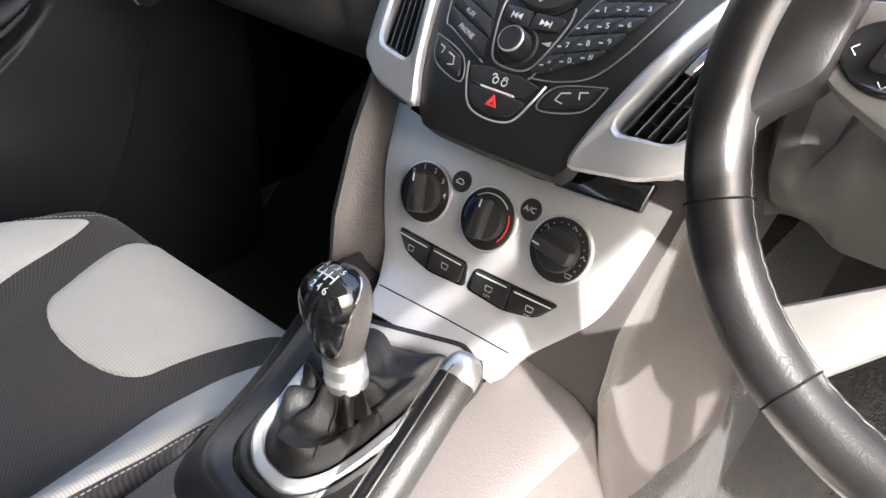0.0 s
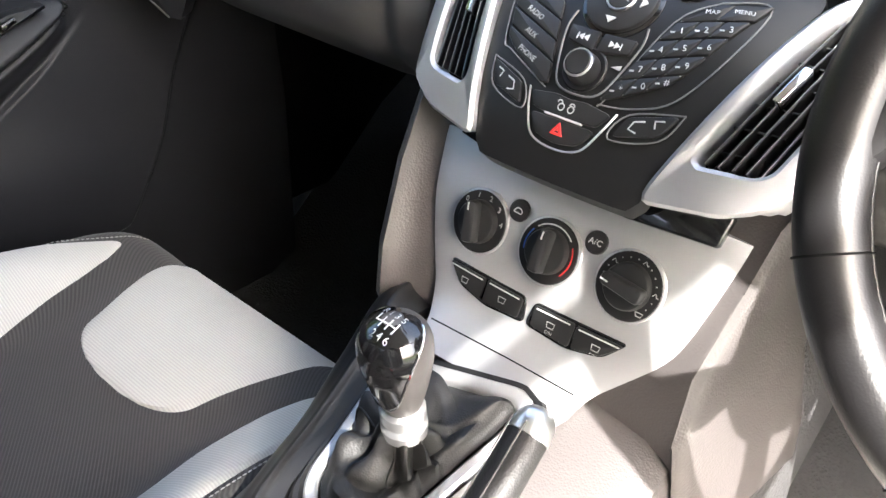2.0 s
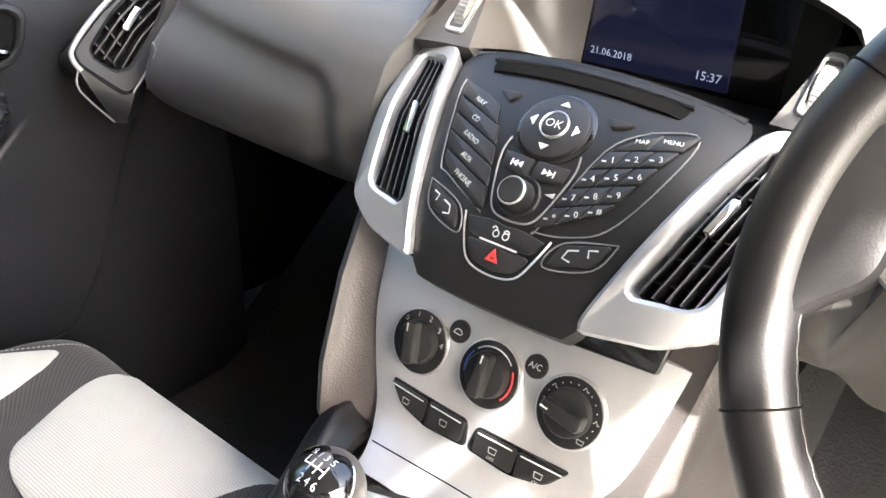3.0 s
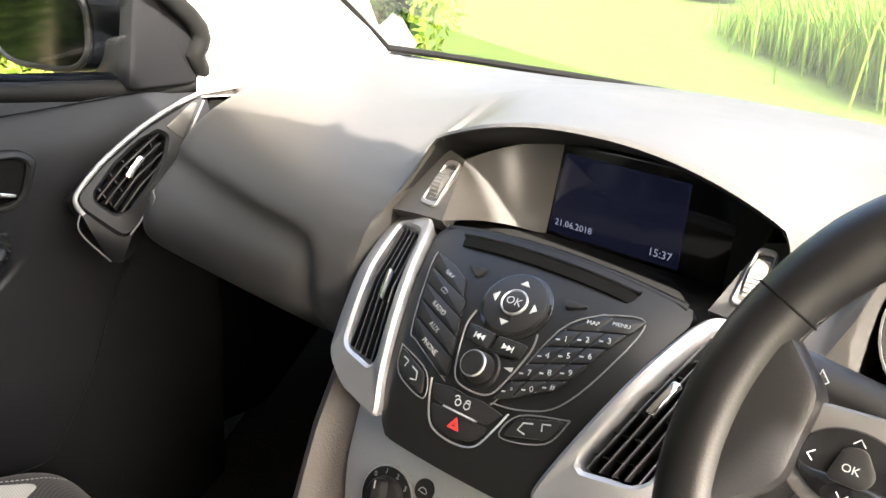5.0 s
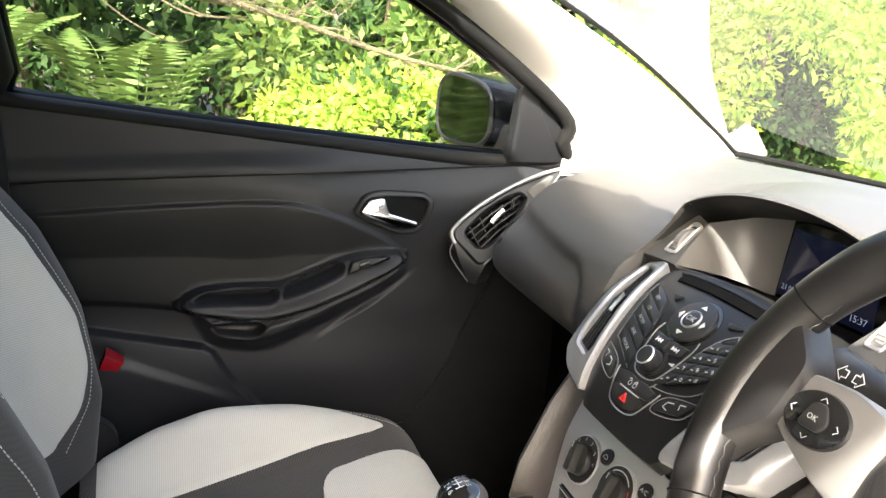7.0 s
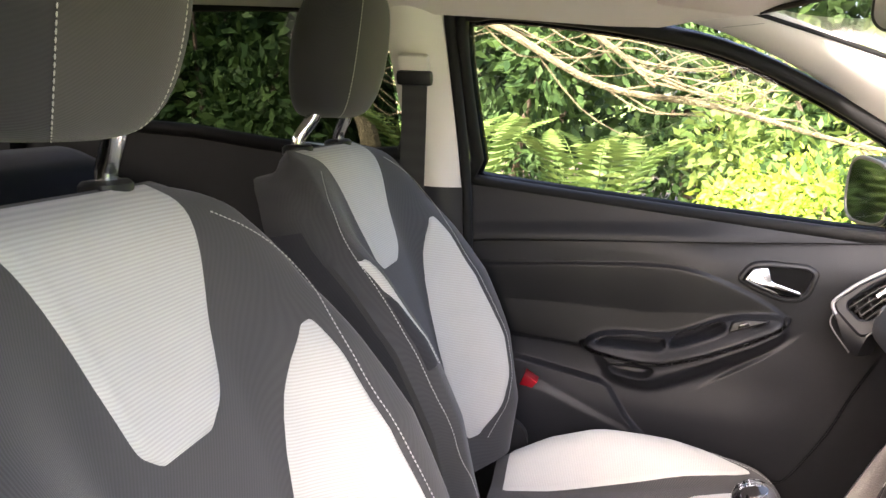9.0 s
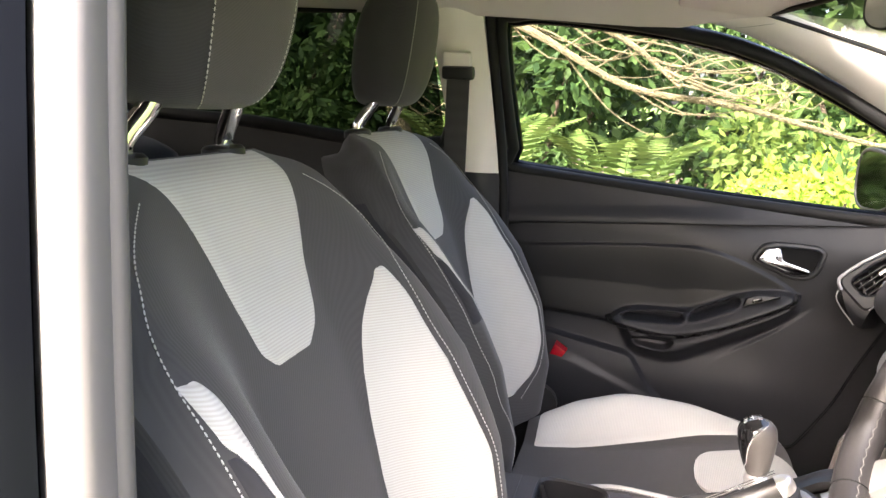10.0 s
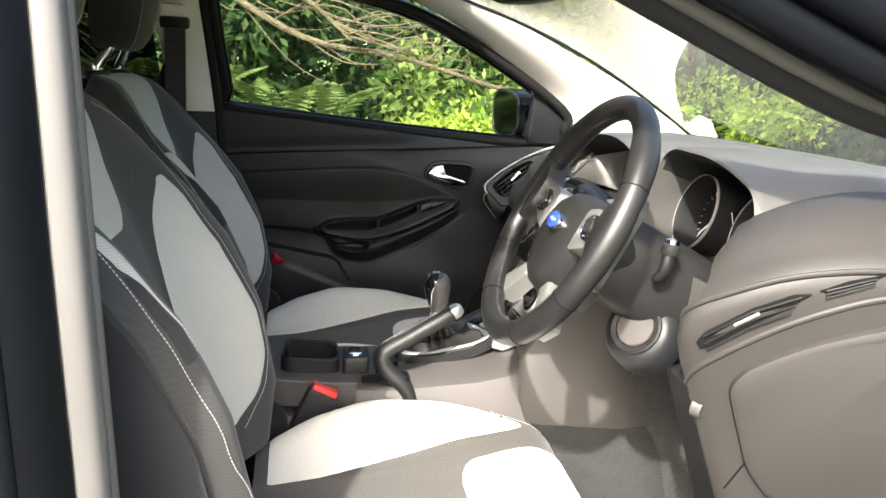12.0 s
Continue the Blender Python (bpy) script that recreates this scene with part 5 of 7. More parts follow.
# dials under the second hood
dials = thing("instrument_dials", (0.37, 0.53, 0.95), "dark instrument dials with thin chrome rings", "instruments")
for _x in (0.290, 0.476):
    _c = Vector((_x, 0.475, 0.985))
    _a = Vector((0, -1, 0.30)).normalized()
    lathe("dial_tube", [(0.062, -0.04), (0.062, 0.030), (0.060, 0.032), (0.058, 0.028), (0.056, -0.012)], _c, _a, DIALBLACK, dials, n=40)
    lathe("dial_ring", [(0.0625, 0.029), (0.0625, 0.0325), (0.0608, 0.0335), (0.0605, 0.030)], _c, _a, SATINGREY, dials, "thin chrome ring", n=40, ring=True)
    lathe("dial_face", [(0.056, -0.012), (0.055, -0.010), (0.020, -0.010)], _c, _a, DIALBLACK, dials, n=40)
    _r = Vector((1, 0, 0))
    _u = _a.cross(_r)
    if _u.z < 0:
        _u = -_u
    for _i in range(21):
        _q = radians(225 - 270 * _i / 20)
        _d = _r * math.cos(_q) + _u * math.sin(_q)
        tube("tick", [_c + _d * 0.046 + _a * -0.009, _c + _d * 0.053 + _a * -0.009], 0.0005 if _i % 2 else 0.0008, GREYINK, dials, n=4, smooth_n=0)
    _q = radians(225)
    _d = _r * math.cos(_q) + _u * math.sin(_q)
    tube("pointer", [_c + _a * -0.006, _c + _d * 0.045 + _a * -0.007], 0.0012, WHITEINK, dials, n=5, smooth_n=0)
block("info_screen", (0.383, 0.490, 0.972), (0.055, 0.006, 0.060), GLOSS, dials, "small dark information screen", bev=0.002, turn=(-16, 0, 0))
tube("screen_trim", [(0.352, 0.474, 1.006), (0.414, 0.474, 1.006), (0.408, 0.488, 0.940), (0.358, 0.488, 0.940)], 0.0015, CHROME, dials, "thin chrome outline", n=6, smooth_n=1, closed=True)

# the driver's end of the dashboard: side panel with a soft-edged cover
endcap = thing("dash_end", (0.66, 0.45, 0.66), "taupe grey end panel of the dashboard with a fuse cover", "dash end panel")


_plan = smooth_path([(0.560, 0.330, 0.882), (0.588, 0.302, 0.906), (0.612, 0.294, 0.931), (0.640, 0.328, 0.958), (0.668, 0.382, 0.985), (0.694, 0.445, 1.001), (0.716, 0.520, 1.007), (0.730, 0.610, 1.010)], 8)
_plen = [0.0]
for _a, _b in zip(_plan, _plan[1:]):
    _plen.append(_plen[-1] + (_b - _a).length)
_p0 = _plen[16]                                # the rounded corner


def endp(u, v, h=0.0):
    """u forward along the upper edge from its rounded corner, v down; the face leans forward as it goes down."""
    s = u + _p0
    i = 0
    while i < len(_plen) - 2 and _plen[i + 1] < s:
        i += 1
    p = _plan[i].lerp(_plan[i + 1], (s - _plen[i]) / (_plen[i + 1] - _plen[i]))
    d = _plan[min(i + 2, len(_plan) - 1)] - _plan[max(i - 1, 0)]
    n = Vector((d.y, -d.x, 0)).normalized()
    lean = 0.38 * max(0.0, v - 0.045) - 0.004 * math.sin(math.pi * min(1, v / 0.045))
    up = max(0.0, -v)
    return p + n * (h - 1.0 * up) + Vector((0, lean, -v if v > 0 else 0.85 * up - 2.2 * up * up))


_rows = []
for _i in range(27):
    _v = -0.115 + 0.405 * _i / 26
    _rows.append([endp(-0.058 + 0.46 * _j / 40, _v) for _j in range(41)])
solid_sheet("panel", _rows, (-0.05, 0.05, 0), DASH_DIMMED, endcap)
tube("upper_crease", [endp(-0.03 + 0.40 * k / 20, 0.001, -0.001) for k in range(21)], 0.0035, DASH_DIMMED, endcap, n=8)
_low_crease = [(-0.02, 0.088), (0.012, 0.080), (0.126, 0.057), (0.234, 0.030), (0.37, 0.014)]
tube("lower_crease", [endp(-0.02 + 0.39 * k / 20, soft_table(_low_crease, -0.02 + 0.39 * k / 20, 0.03), -0.001) for k in range(21)], 0.0040, DASH_DIMMED, endcap, n=8)
slab("cover", resample(rounded([(0.041, 0.114), (0.064, 0.097), (0.153, 0.079), (0.30, 0.048), (0.39, 0.042), (0.39, 0.290), (0.16, 0.305), (0.060, 0.272), (0.040, 0.220)], 0.018, 6), 120), endp, -0.004, 0.012, DASH_DIMMED, endcap, "soft-edged cover", bev=0.011)
line_mark("cover_seam", [(0.008, 0.242), (0.042, 0.214)], 0.003, endp, DEEP, endcap, h=0.001)

vent_r = thing("air_vent", endp(0.1, 0.04), "slim end air vent with dark louvres and chrome tab", "air vent", "air vents of the dashboard")
_duct = [(0.017, 0.050), (0.030, 0.041), (0.085, 0.029), (0.132, 0.022), (0.151, 0.024), (0.126, 0.038), (0.085, 0.048), (0.034, 0.060), (0.020, 0.060)]
slab("duct", rounded(_duct, 0.0015, 3), endp, 0.0, 0.0022, DEEP, vent_r)
for _i in range(3):
    _t = 0.031 + 0.0085 * _i
    slab("louvre", [(0.028, _t + 0.014), (0.085, _t + 0.001), (0.140 - 0.006 * _i, _t - 0.006), (0.140 - 0.006 * _i, _t - 0.0035), (0.085, _t + 0.0035), (0.028, _t + 0.0165)], endp, 0.001, 0.0040, BLACK, vent_r, bev=0.0007)
slab("tab", rounded([(0.064, 0.0405), (0.094, 0.0340), (0.095, 0.0385), (0.065, 0.0450)], 0.001), endp, 0.003, 0.0055, SATINGREY, vent_r, "chrome tab", bev=0.0015)
slab("side_duct", rounded([(0.158, 0.021), (0.186, 0.011), (0.222, 0.004), (0.210, 0.014), (0.190, 0.020), (0.172, 0.027)], 0.001), endp, 0.0, 0.0020, DEEP, vent_r)
for _i in range(3):
    slab("side_louvre", [(0.165, 0.020 + 0.0042 * _i), (0.214, 0.0075 + 0.0036 * _i), (0.214, 0.0090 + 0.0036 * _i), (0.165, 0.0218 + 0.0042 * _i)], endp, 0.001, 0.0042, KEY, vent_r, bev=0.0005)
lathe("lamp_switch", [(0.013, -0.01), (0.013, 0.003), (0.010, 0.005)], endp(-0.020, 0.118, -0.006), (-0.75, -0.65, 0.1), KNOBGREY, endcap, "dark round lamp switch", n=24)
slab("knee_panel", rounded([(0.43, 0.0), (0.60, 0.0), (0.62, 0.30), (0.43, 0.24)], 0.02), lambda u, v, h: Vector((u, 0.355 + 0.35 * v - h, 0.80 - v)), -0.02, 0.0, DOORM, endcap, bev=0.008)

# ---------------------------------------------------------------- seats
SEATX = 0.378
BACK = Profile([(-0.275, 0.545), (-0.310, 0.66), (-0.344, 0.78), (-0.380, 0.88), (-0.411, 0.96), (-0.445, 1.03), (-0.476, 1.088), (-0.504, 1.122), (-0.540, 1.138)], 8)
BL = BACK.l[-1]
_bw = [(0.0, 0.215), (0.10, 0.245), (0.25, 0.270), (0.38, 0.275), (0.48, 0.268), (0.55, 0.252), (0.60, 0.226), (0.64, 0.184), (0.67, 0.140)]


def back_front(u, s, h=0.0):
    """The backrest's front: u across, s up from the cushion."""
    w = lerp_table(_bw, s)
    r = min(1.0, abs(u) / w)
    lift = lerp_table([(0.0, 0.06), (0.09, 0.096), (0.22, 0.104), (0.34, 0.090), (0.43, 0.060), (0.50, 0.032), (0.58, 0.014), (0.66, 0.0)], s)
    b = lift * ease(0.34, 0.82, r) - 0.035 * ease(0.86, 1.0, r) ** 2 - 0.010 * math.cos(min(1, r) * math.pi / 2) * ease(0.64, 0.5, s)
    p = BACK(u, s, 0)
    q = BACK(u, s, 1)
    d = q - p                                                  # out of the seat, forward
    sgn = 1
    top = ease(BL - 0.06, BL, s)
    return p + d * sgn * (b * (1 - top) + h)


CUSH = Profile([(-0.24, 0.520), (-0.10, 0.525), (0.02, 0.545), (0.10, 0.563), (0.185, 0.571), (0.246, 0.561), (0.284, 0.522), (0.290, 0.46), (0.274, 0.40)], 8)
CL_ = CUSH.l[-1]
_cw = [(0.0, 0.215), (0.10, 0.245), (0.30, 0.264), (0.44, 0.262), (0.51, 0.250), (0.60, 0.225)]


def cush_top(u, s, h=0.0):
    """The cushion's upper side: u across, s forward from its back and over the front edge."""
    w = lerp_table(_cw, s)
    r = min(1.0, abs(u) / w)
    lift = soft_table([(0.0, 0.02), (0.10, 0.064), (0.20, 0.080), (0.30, 0.056), (0.40, 0.018), (0.51, 0.004), (0.60, 0.0)], s, 0.03)
    b = lift * ease(0.45, 0.84, r) - 0.05 * ease(0.84, 1.0, r) ** 2
    p = CUSH(u, s, 0)
    d = CUSH(u, s, 1) - p
    sgn = -1
    return p + d * sgn * (b + h)


def patch(name, lo, hi, s0, s1, place, material, parent, label="", n=44, m=22, rise=0.0034, edge=0.006):
    """A sewn-in panel between two lines lo(s) and hi(s), a little proud of the cover below, rounded down at its rim."""
    rows = []
    for i in range(n + 1):
        s = s0 + (s1 - s0) * i / n
        a, b = lo(s), hi(s)
        row = []
        for j in range(m + 1):
            t = j / m
            rim = min(t * (b - a) / edge, (1 - t) * (b - a) / edge, i / n * (s1 - s0) / edge, (1 - i / n) * (s1 - s0) / edge, 1.0)
            row.append(place(a + (b - a) * t, s, -0.001 + (rise + 0.001) * max(0, rim) ** 0.5))
        rows.append(row)
    return strips(name, rows, material, parent, label)


def stitch_line(name, pts, parent, step=0.0055, r=0.0008):
    """A row of single pale stitches along a line, joined as one seam."""
    path = smooth_path(pts, 10)
    lens = [0.0]
    for a, b in zip(path, path[1:]):
        lens.append(lens[-1] + (b - a).length)

    def at(s):
        i = 0
        while i < len(lens) - 2 and lens[i + 1] < s:
            i += 1
        return path[i].lerp(path[i + 1], (s - lens[i]) / max(1e-9, lens[i + 1] - lens[i]))
    verts, faces = [], []
    s = 0.0
    while s < lens[-1] - step:
        rows = tube_rows([at(s), at(s + step * 0.35), at(s + step * 0.7)], lambda t: r * (0.5 + 2 * t * (1 - t)), 5)
        base = len(verts)
        verts += [v for q in rows for v in q]
        for k in range(2):
            faces += [(base + k * 5 + i, base + k * 5 + (i + 1) % 5, base + k * 5 + 5 + (i + 1) % 5, base + k * 5 + 5 + i) for i in range(5)]
        s += step
    return raw(name, verts, faces, THREAD, parent, "pale stitched seam")


def build_seat():
    seat = thing("front_seat", (0, -0.02, 0.28), "dark and light grey cloth front seat with white stitching", "car seat", "front seats")
    # backrest
    rows = []
    n = 72
    for i in range(n + 1):
        s = BL * i / n
        w = lerp_table(_bw, s)
        top = ease(BL - 0.05, BL, s)
        front = [back_front(w * (-1 + 2 * j / 64), s) for j in range(65)]
        th = 0.125 - 0.045 * i / n - 0.055 * top
        back = []
        for j in range(9):
            t = 1 - 2 * j / 8
            q = BACK(w * t * 0.93, s, 0)
            back.append(q + Vector((0, -th * (1 - 0.12 * t * t), -0.02 - 0.02 * top)))
        rows.append(front + [front[-1].lerp(back[0], 0.35) + Vector((0.010, 0, 0)), front[-1].lerp(back[0], 0.75) + Vector((0.006, 0, 0))] + back
                    + [back[-1].lerp(front[0], 0.25) - Vector((0.006, 0, 0)), back[-1].lerp(front[0], 0.65) - Vector((0.010, 0, 0))])
    b = strips("backrest", rows, DARKCLOTH, seat, "dark striped cloth backrest", wrap=True, cap=True)
    hi_edge = [(0.425, 0.026), (0.432, 0.052), (0.446, 0.060), (0.476, 0.066), (0.526, 0.076), (0.56, 0.086), (0.60, 0.100), (BL, 0.134)]
    lo_edge = [(0.425, 0.026), (0.432, 0.050), (0.450, 0.070), (0.476, 0.083), (0.541, 0.110), (0.60, 0.130), (BL, 0.136)]
    patch("back_insert", lambda s: -soft_table(lo_edge, s, 0.012), lambda s: soft_table(hi_edge, s, 0.012), 0.425, BL - 0.004, back_front, LIGHTCLOTH, b, "light grey ribbed cloth insert")
    # the seam stands wider on the bolster by the door than on the inner one
    crown = [(0.506, 0.240), (0.533, 0.228), (0.57, 0.203), (0.59, 0.175), (0.605, 0.145)]
    seam_at = {1: [(0.05, 0.205), (0.13, 0.225), (0.17, 0.240), (0.26, 0.256), (0.36, 0.260), (0.412, 0.256), (0.471, 0.250)] + crown,
               -1: [(0.05, 0.130), (0.09, 0.168), (0.15, 0.200), (0.23, 0.209), (0.32, 0.203), (0.40, 0.204), (0.45, 0.212)] + crown}
    win = [(0.06, 0.112), (0.075, 0.101), (0.144, 0.098), (0.243, 0.100), (0.30, 0.106), (0.36, 0.117), (0.407, 0.130), (0.43, 0.141), (0.455, 0.164), (0.471, 0.188)]
    wout = [(0.06, 0.120), (0.075, 0.137), (0.09, 0.162), (0.15, 0.195), (0.23, 0.204), (0.32, 0.198), (0.40, 0.199), (0.43, 0.201), (0.471, 0.195)]
    strip_in = [(0.300, 0.228), (0.38, 0.234), (0.425, 0.230), (0.452, 0.228), (0.466, 0.238)]
    strip_out = [(0.300, 0.233), (0.38, 0.242), (0.402, 0.243), (0.416, 0.250), (0.466, 0.249)]
    for sg in (-1, 1):
        if sg < 0:
            patch("side_insert", lambda s: -soft_table(wout, s, 0.014), lambda s: -soft_table(win, s, 0.014), 0.060, 0.471, back_front, LIGHTCLOTH, b, "light grey ribbed cloth side panel")
        else:
            patch("side_insert", lambda s: soft_table(strip_in, s, 0.008), lambda s: soft_table(strip_out, s, 0.008), 0.300, 0.466, back_front, LIGHTCLOTH, b, "narrow light grey cloth strip")
            patch("bolster_tongue", lambda s: soft_table(strip_out, s, 0.008) + 0.0005, lambda s: soft_table(seam_at[1], s, 0.02) - 0.003, 0.300, 0.411, back_front, SIDECLOTH, b, "dark sewn tongue on the bolster", edge=0.004)
            stitch_line("tongue_stitching", [back_front(soft_table(strip_out, s, 0.008) + 0.003, s, 0.0045) for s in [0.302 + 0.104 * k / 12 for k in range(13)]], b)
        stitch_line("back_stitching", [back_front(sg * soft_table(seam_at[sg], s, 0.014), s, 0.0018) for s in [0.05 + 0.555 * k / 24 for k in range(25)]], b)
        # smooth side cheek of the backrest
        cheek = []
        for i in range(21):
            s = 0.03 + 0.50 * i / 20
            w = lerp_table(_bw, s)
            f = back_front(sg * w, s)
            g = BACK(sg * w, s, 0)
            cheek.append([f + Vector((sg * 0.012, -0.004, 0)), f.lerp(g + Vector((0, -0.09, -0.02)), 0.4) + Vector((sg * 0.014, 0, 0)), g + Vector((sg * 0.010, -0.088, -0.02))])
        strips("side_cheek", cheek, SIDECLOTH, b, "plain dark side cloth")
    # cushion
    rows = []
    n = 72
    for i in range(n + 1):
        s = CL_ * i / n
        w = lerp_table(_cw, s)
        top = [cush_top(w * (-1 + 2 * j / 64), s) for j in range(65)]
        c = CUSH(0, s, 0)
        dz = max(0.36, c.z - 0.15)
        yy = min(c.y, 0.235)
        low = [Vector((w * (1 - 2 * j / 8), yy - (0.03 if s > 0.45 else 0), dz)) for j in range(9)]
        rows.append(top + [top[-1].lerp(low[0], 0.4) + Vector((0.008, 0, 0))] + low + [low[-1].lerp(top[0], 0.6) - Vector((0.008, 0, 0))])
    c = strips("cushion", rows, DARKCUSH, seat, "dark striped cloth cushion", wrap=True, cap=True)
    half = [(0.325, 0.090), (0.375, 0.098), (0.408, 0.110), (0.463, 0.130), (0.52, 0.138), (0.57, 0.140)]

    def half_width(s):
        return soft_table(half, s, 0.02) * math.sqrt(max(0.02, 1 - max(0, (0.370 - s) / 0.0402) ** 2.4))

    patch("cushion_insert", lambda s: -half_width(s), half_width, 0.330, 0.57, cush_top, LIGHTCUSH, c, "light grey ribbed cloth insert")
    inn = [(0.02, 0.095), (0.06, 0.104), (0.15, 0.124), (0.25, 0.137), (0.335, 0.148), (0.40, 0.160), (0.44, 0.173), (0.468, 0.192)]
    out = [(0.02, 0.186), (0.06, 0.200), (0.12, 0.212), (0.30, 0.221), (0.38, 0.217), (0.43, 0.208), (0.468, 0.198)]
    for sg in (-1, 1):
        lo, hi = (lambda s: lerp_table(inn, s)), (lambda s: lerp_table(out, s))
        if sg < 0:
            lo, hi = (lambda s: -lerp_table(out, s) - 0.022 * ease(0.466, 0.36, s)), (lambda s: -lerp_table(inn, s))
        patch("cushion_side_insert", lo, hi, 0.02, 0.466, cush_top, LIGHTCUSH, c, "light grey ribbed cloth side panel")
        stitch_line("cushion_stitching", [cush_top(sg * (soft_table(out, s, 0.03) + (0.005 if sg > 0 else 0.005 + 0.022 * ease(0.466, 0.36, s))), s, 0.0018) for s in [0.03 + 0.48 * k / 18 for k in range(19)]], c)
    # base and side cover
    block("seat_base", (0, -0.03, 0.33), (0.42, 0.40, 0.12), DEEP, seat, bev=0.02)
    for sg in (-1, 1):
        slab("side_cover", rounded([(-0.27, 0.36), (0.12, 0.38), (0.10, 0.46), (-0.20, 0.50), (-0.29, 0.60), (-0.33, 0.56)], 0.03, 5), lambda u, v, h, q=sg: Vector((q * (0.232 + h), u, v)), 0.0, 0.022, BLACK, seat, "black plastic side cover", bev=0.008)
        lathe("hinge_cover", [(0.045, -0.012), (0.044, 0.010), (0.036, 0.018), (0.02, 0.020)], (sg * 0.238, -0.235, 0.560), (sg, 0, 0), BLACK, seat, "round black hinge cover", n=28)
    # head restraint on two bent steel posts
    cz, cy = 1.287, -0.500
    rows = []
    for i in range(21):
        t = -1 + 2 * i / 20
        zz = cz + 0.102 * math.sin(t * math.pi / 2)
        k = math.cos(t * math.pi / 2) ** 0.38 if abs(t) < 1 else 0.02
        wx = (0.134 + 0.008 * t) * max(k, 0.03)
        fy, by = 0.050 * max(k, 0.03), 0.055 * max(k, 0.03)
        lean = 0.022 * t
        row = []
        for j in range(36):
            q = 2 * math.pi * j / 36
            cx_, sy_ = math.cos(q), math.sin(q)
            cx_ = math.copysign(abs(cx_) ** 0.62, cx_)
            sy_ = math.copysign(abs(sy_) ** 0.72, sy_)
            bend = -0.014 * (cx_ * cx_)
            row.append(Vector((wx * cx_, cy + lean + bend + (fy if sy_ > 0 else by) * sy_, zz)))
        rows.append(row)
    hr = strips("head_restraint", rows, SIDECLOTH, seat, "dark cloth head restraint", wrap=True, cap=True)
    rows = []
    for i in range(25):
        t = -0.92 + 1.84 * i / 24
        k = math.cos(t * math.pi / 2) ** 0.38
        row = []
        for j in range(21):
            f = 0.58 * (-1 + 2 * j / 20)
            c = abs(f) ** (1 / 0.62)
            row.append(Vector((f * (0.134 + 0.008 * t) * k, cy + 0.022 * t - 0.014 * f * f + 0.050 * k * math.sqrt(1 - c * c) ** 0.72 + 0.0005, cz + 0.102 * math.sin(t * math.pi / 2))))
        rows.append(row)
    strips("front_panel", rows, DARKCLOTH, hr, "dark grey-brown striped cloth front")
    for sg in (-1, 1):
        seam = []
        for t in (-0.9, -0.7, -0.45, -0.2, 0, 0.2, 0.45, 0.7, 0.9):
            k = math.cos(t * math.pi / 2) ** 0.38
            c = 0.58 ** (1 / 0.62)
            seam.append(Vector((sg * 0.58 * (0.134 + 0.008 * t) * k, cy + 0.022 * t - 0.014 * 0.58 ** 2 + 0.050 * k * math.sqrt(1 - c * c) ** 0.72 + 0.0006, cz + 0.102 * math.sin(t * math.pi / 2))))
        stitch_line("head_stitching", seam, hr)
        tube("post", [(sg * 0.090, -0.546, 1.105), (sg * 0.090, -0.546, 1.146), (sg * 0.087, -0.541, 1.162), (sg * 0.075, -0.524, 1.192), (sg * 0.068, -0.515, 1.23)], 0.0105, CHROME, seat, "bent polished steel post", n=12)
        lathe("post_guide", [(0.024, 0.0), (0.024, 0.010), (0.020, 0.014), (0.010, 0.015)], (sg * 0.090, -0.546, 1.130), (0, -0.1, 1), BLACK, seat, "black plastic post guide", n=20)
    return seat


_seat = build_seat()
_seat.location = (SEATX, -0.02, 0.28)
tagged(_seat, "driver's seat in dark and light grey cloth, partly sunlit")
_other = copy_thing(_seat, pose(-0.352, -0.070, 0.28))
tagged(_other, "passenger seat in dark and light grey cloth with stitching")

# ---------------------------------------------------------------- passenger door
DX = -0.715                                   # its inner face


def door_line(y):
    """Height of the window sill along the door."""
    return 1.045 - 0.064 * (y + 0.37) / 0.84


door = thing("door_1", (DX, 0.0, 0.28), "closed black passenger door with armrest and chrome latch handle", "car door", kind="structure")


CREASE = [(-0.42, 0.929), (-0.345, 0.938), (0.011, 0.965), (0.25, 0.982), (0.456, 0.9955), (0.55, 1.000)]
INSERT = soft_outline([(-0.60, 0.870), (-0.345, 0.8935), (-0.17, 0.911), (-0.01, 0.9225), (0.055, 0.918), (0.110, 0.902), (0.165, 0.880), (0.212, 0.856), (0.236, 0.836), (0.232, 0.818), (0.205, 0.802), (0.133, 0.767), (0.060, 0.735), (-0.02, 0.712), (-0.10, 0.717), (-0.20, 0.727), (-0.31, 0.733), (-0.60, 0.742)])
ARMREST = soft_outline([(-0.150, 0.744), (-0.136, 0.758), (-0.105, 0.770), (-0.03, 0.776), (0.020, 0.783), (0.065, 0.802), (0.110, 0.824), (0.150, 0.836), (0.205, 0.841), (0.226, 0.832), (0.212, 0.812), (0.133, 0.769), (0.060, 0.738), (-0.02, 0.716), (-0.10, 0.722), (-0.140, 0.731)])
CUPS = (soft_outline([(-0.128, 0.750), (-0.100, 0.763), (-0.022, 0.770), (0.006, 0.771), (0.006, 0.756), (-0.020, 0.749), (-0.095, 0.747)]),
        soft_outline([(0.016, 0.762), (0.024, 0.779), (0.060, 0.796), (0.106, 0.818), (0.118, 0.814), (0.108, 0.800), (0.060, 0.776), (0.030, 0.763)]))
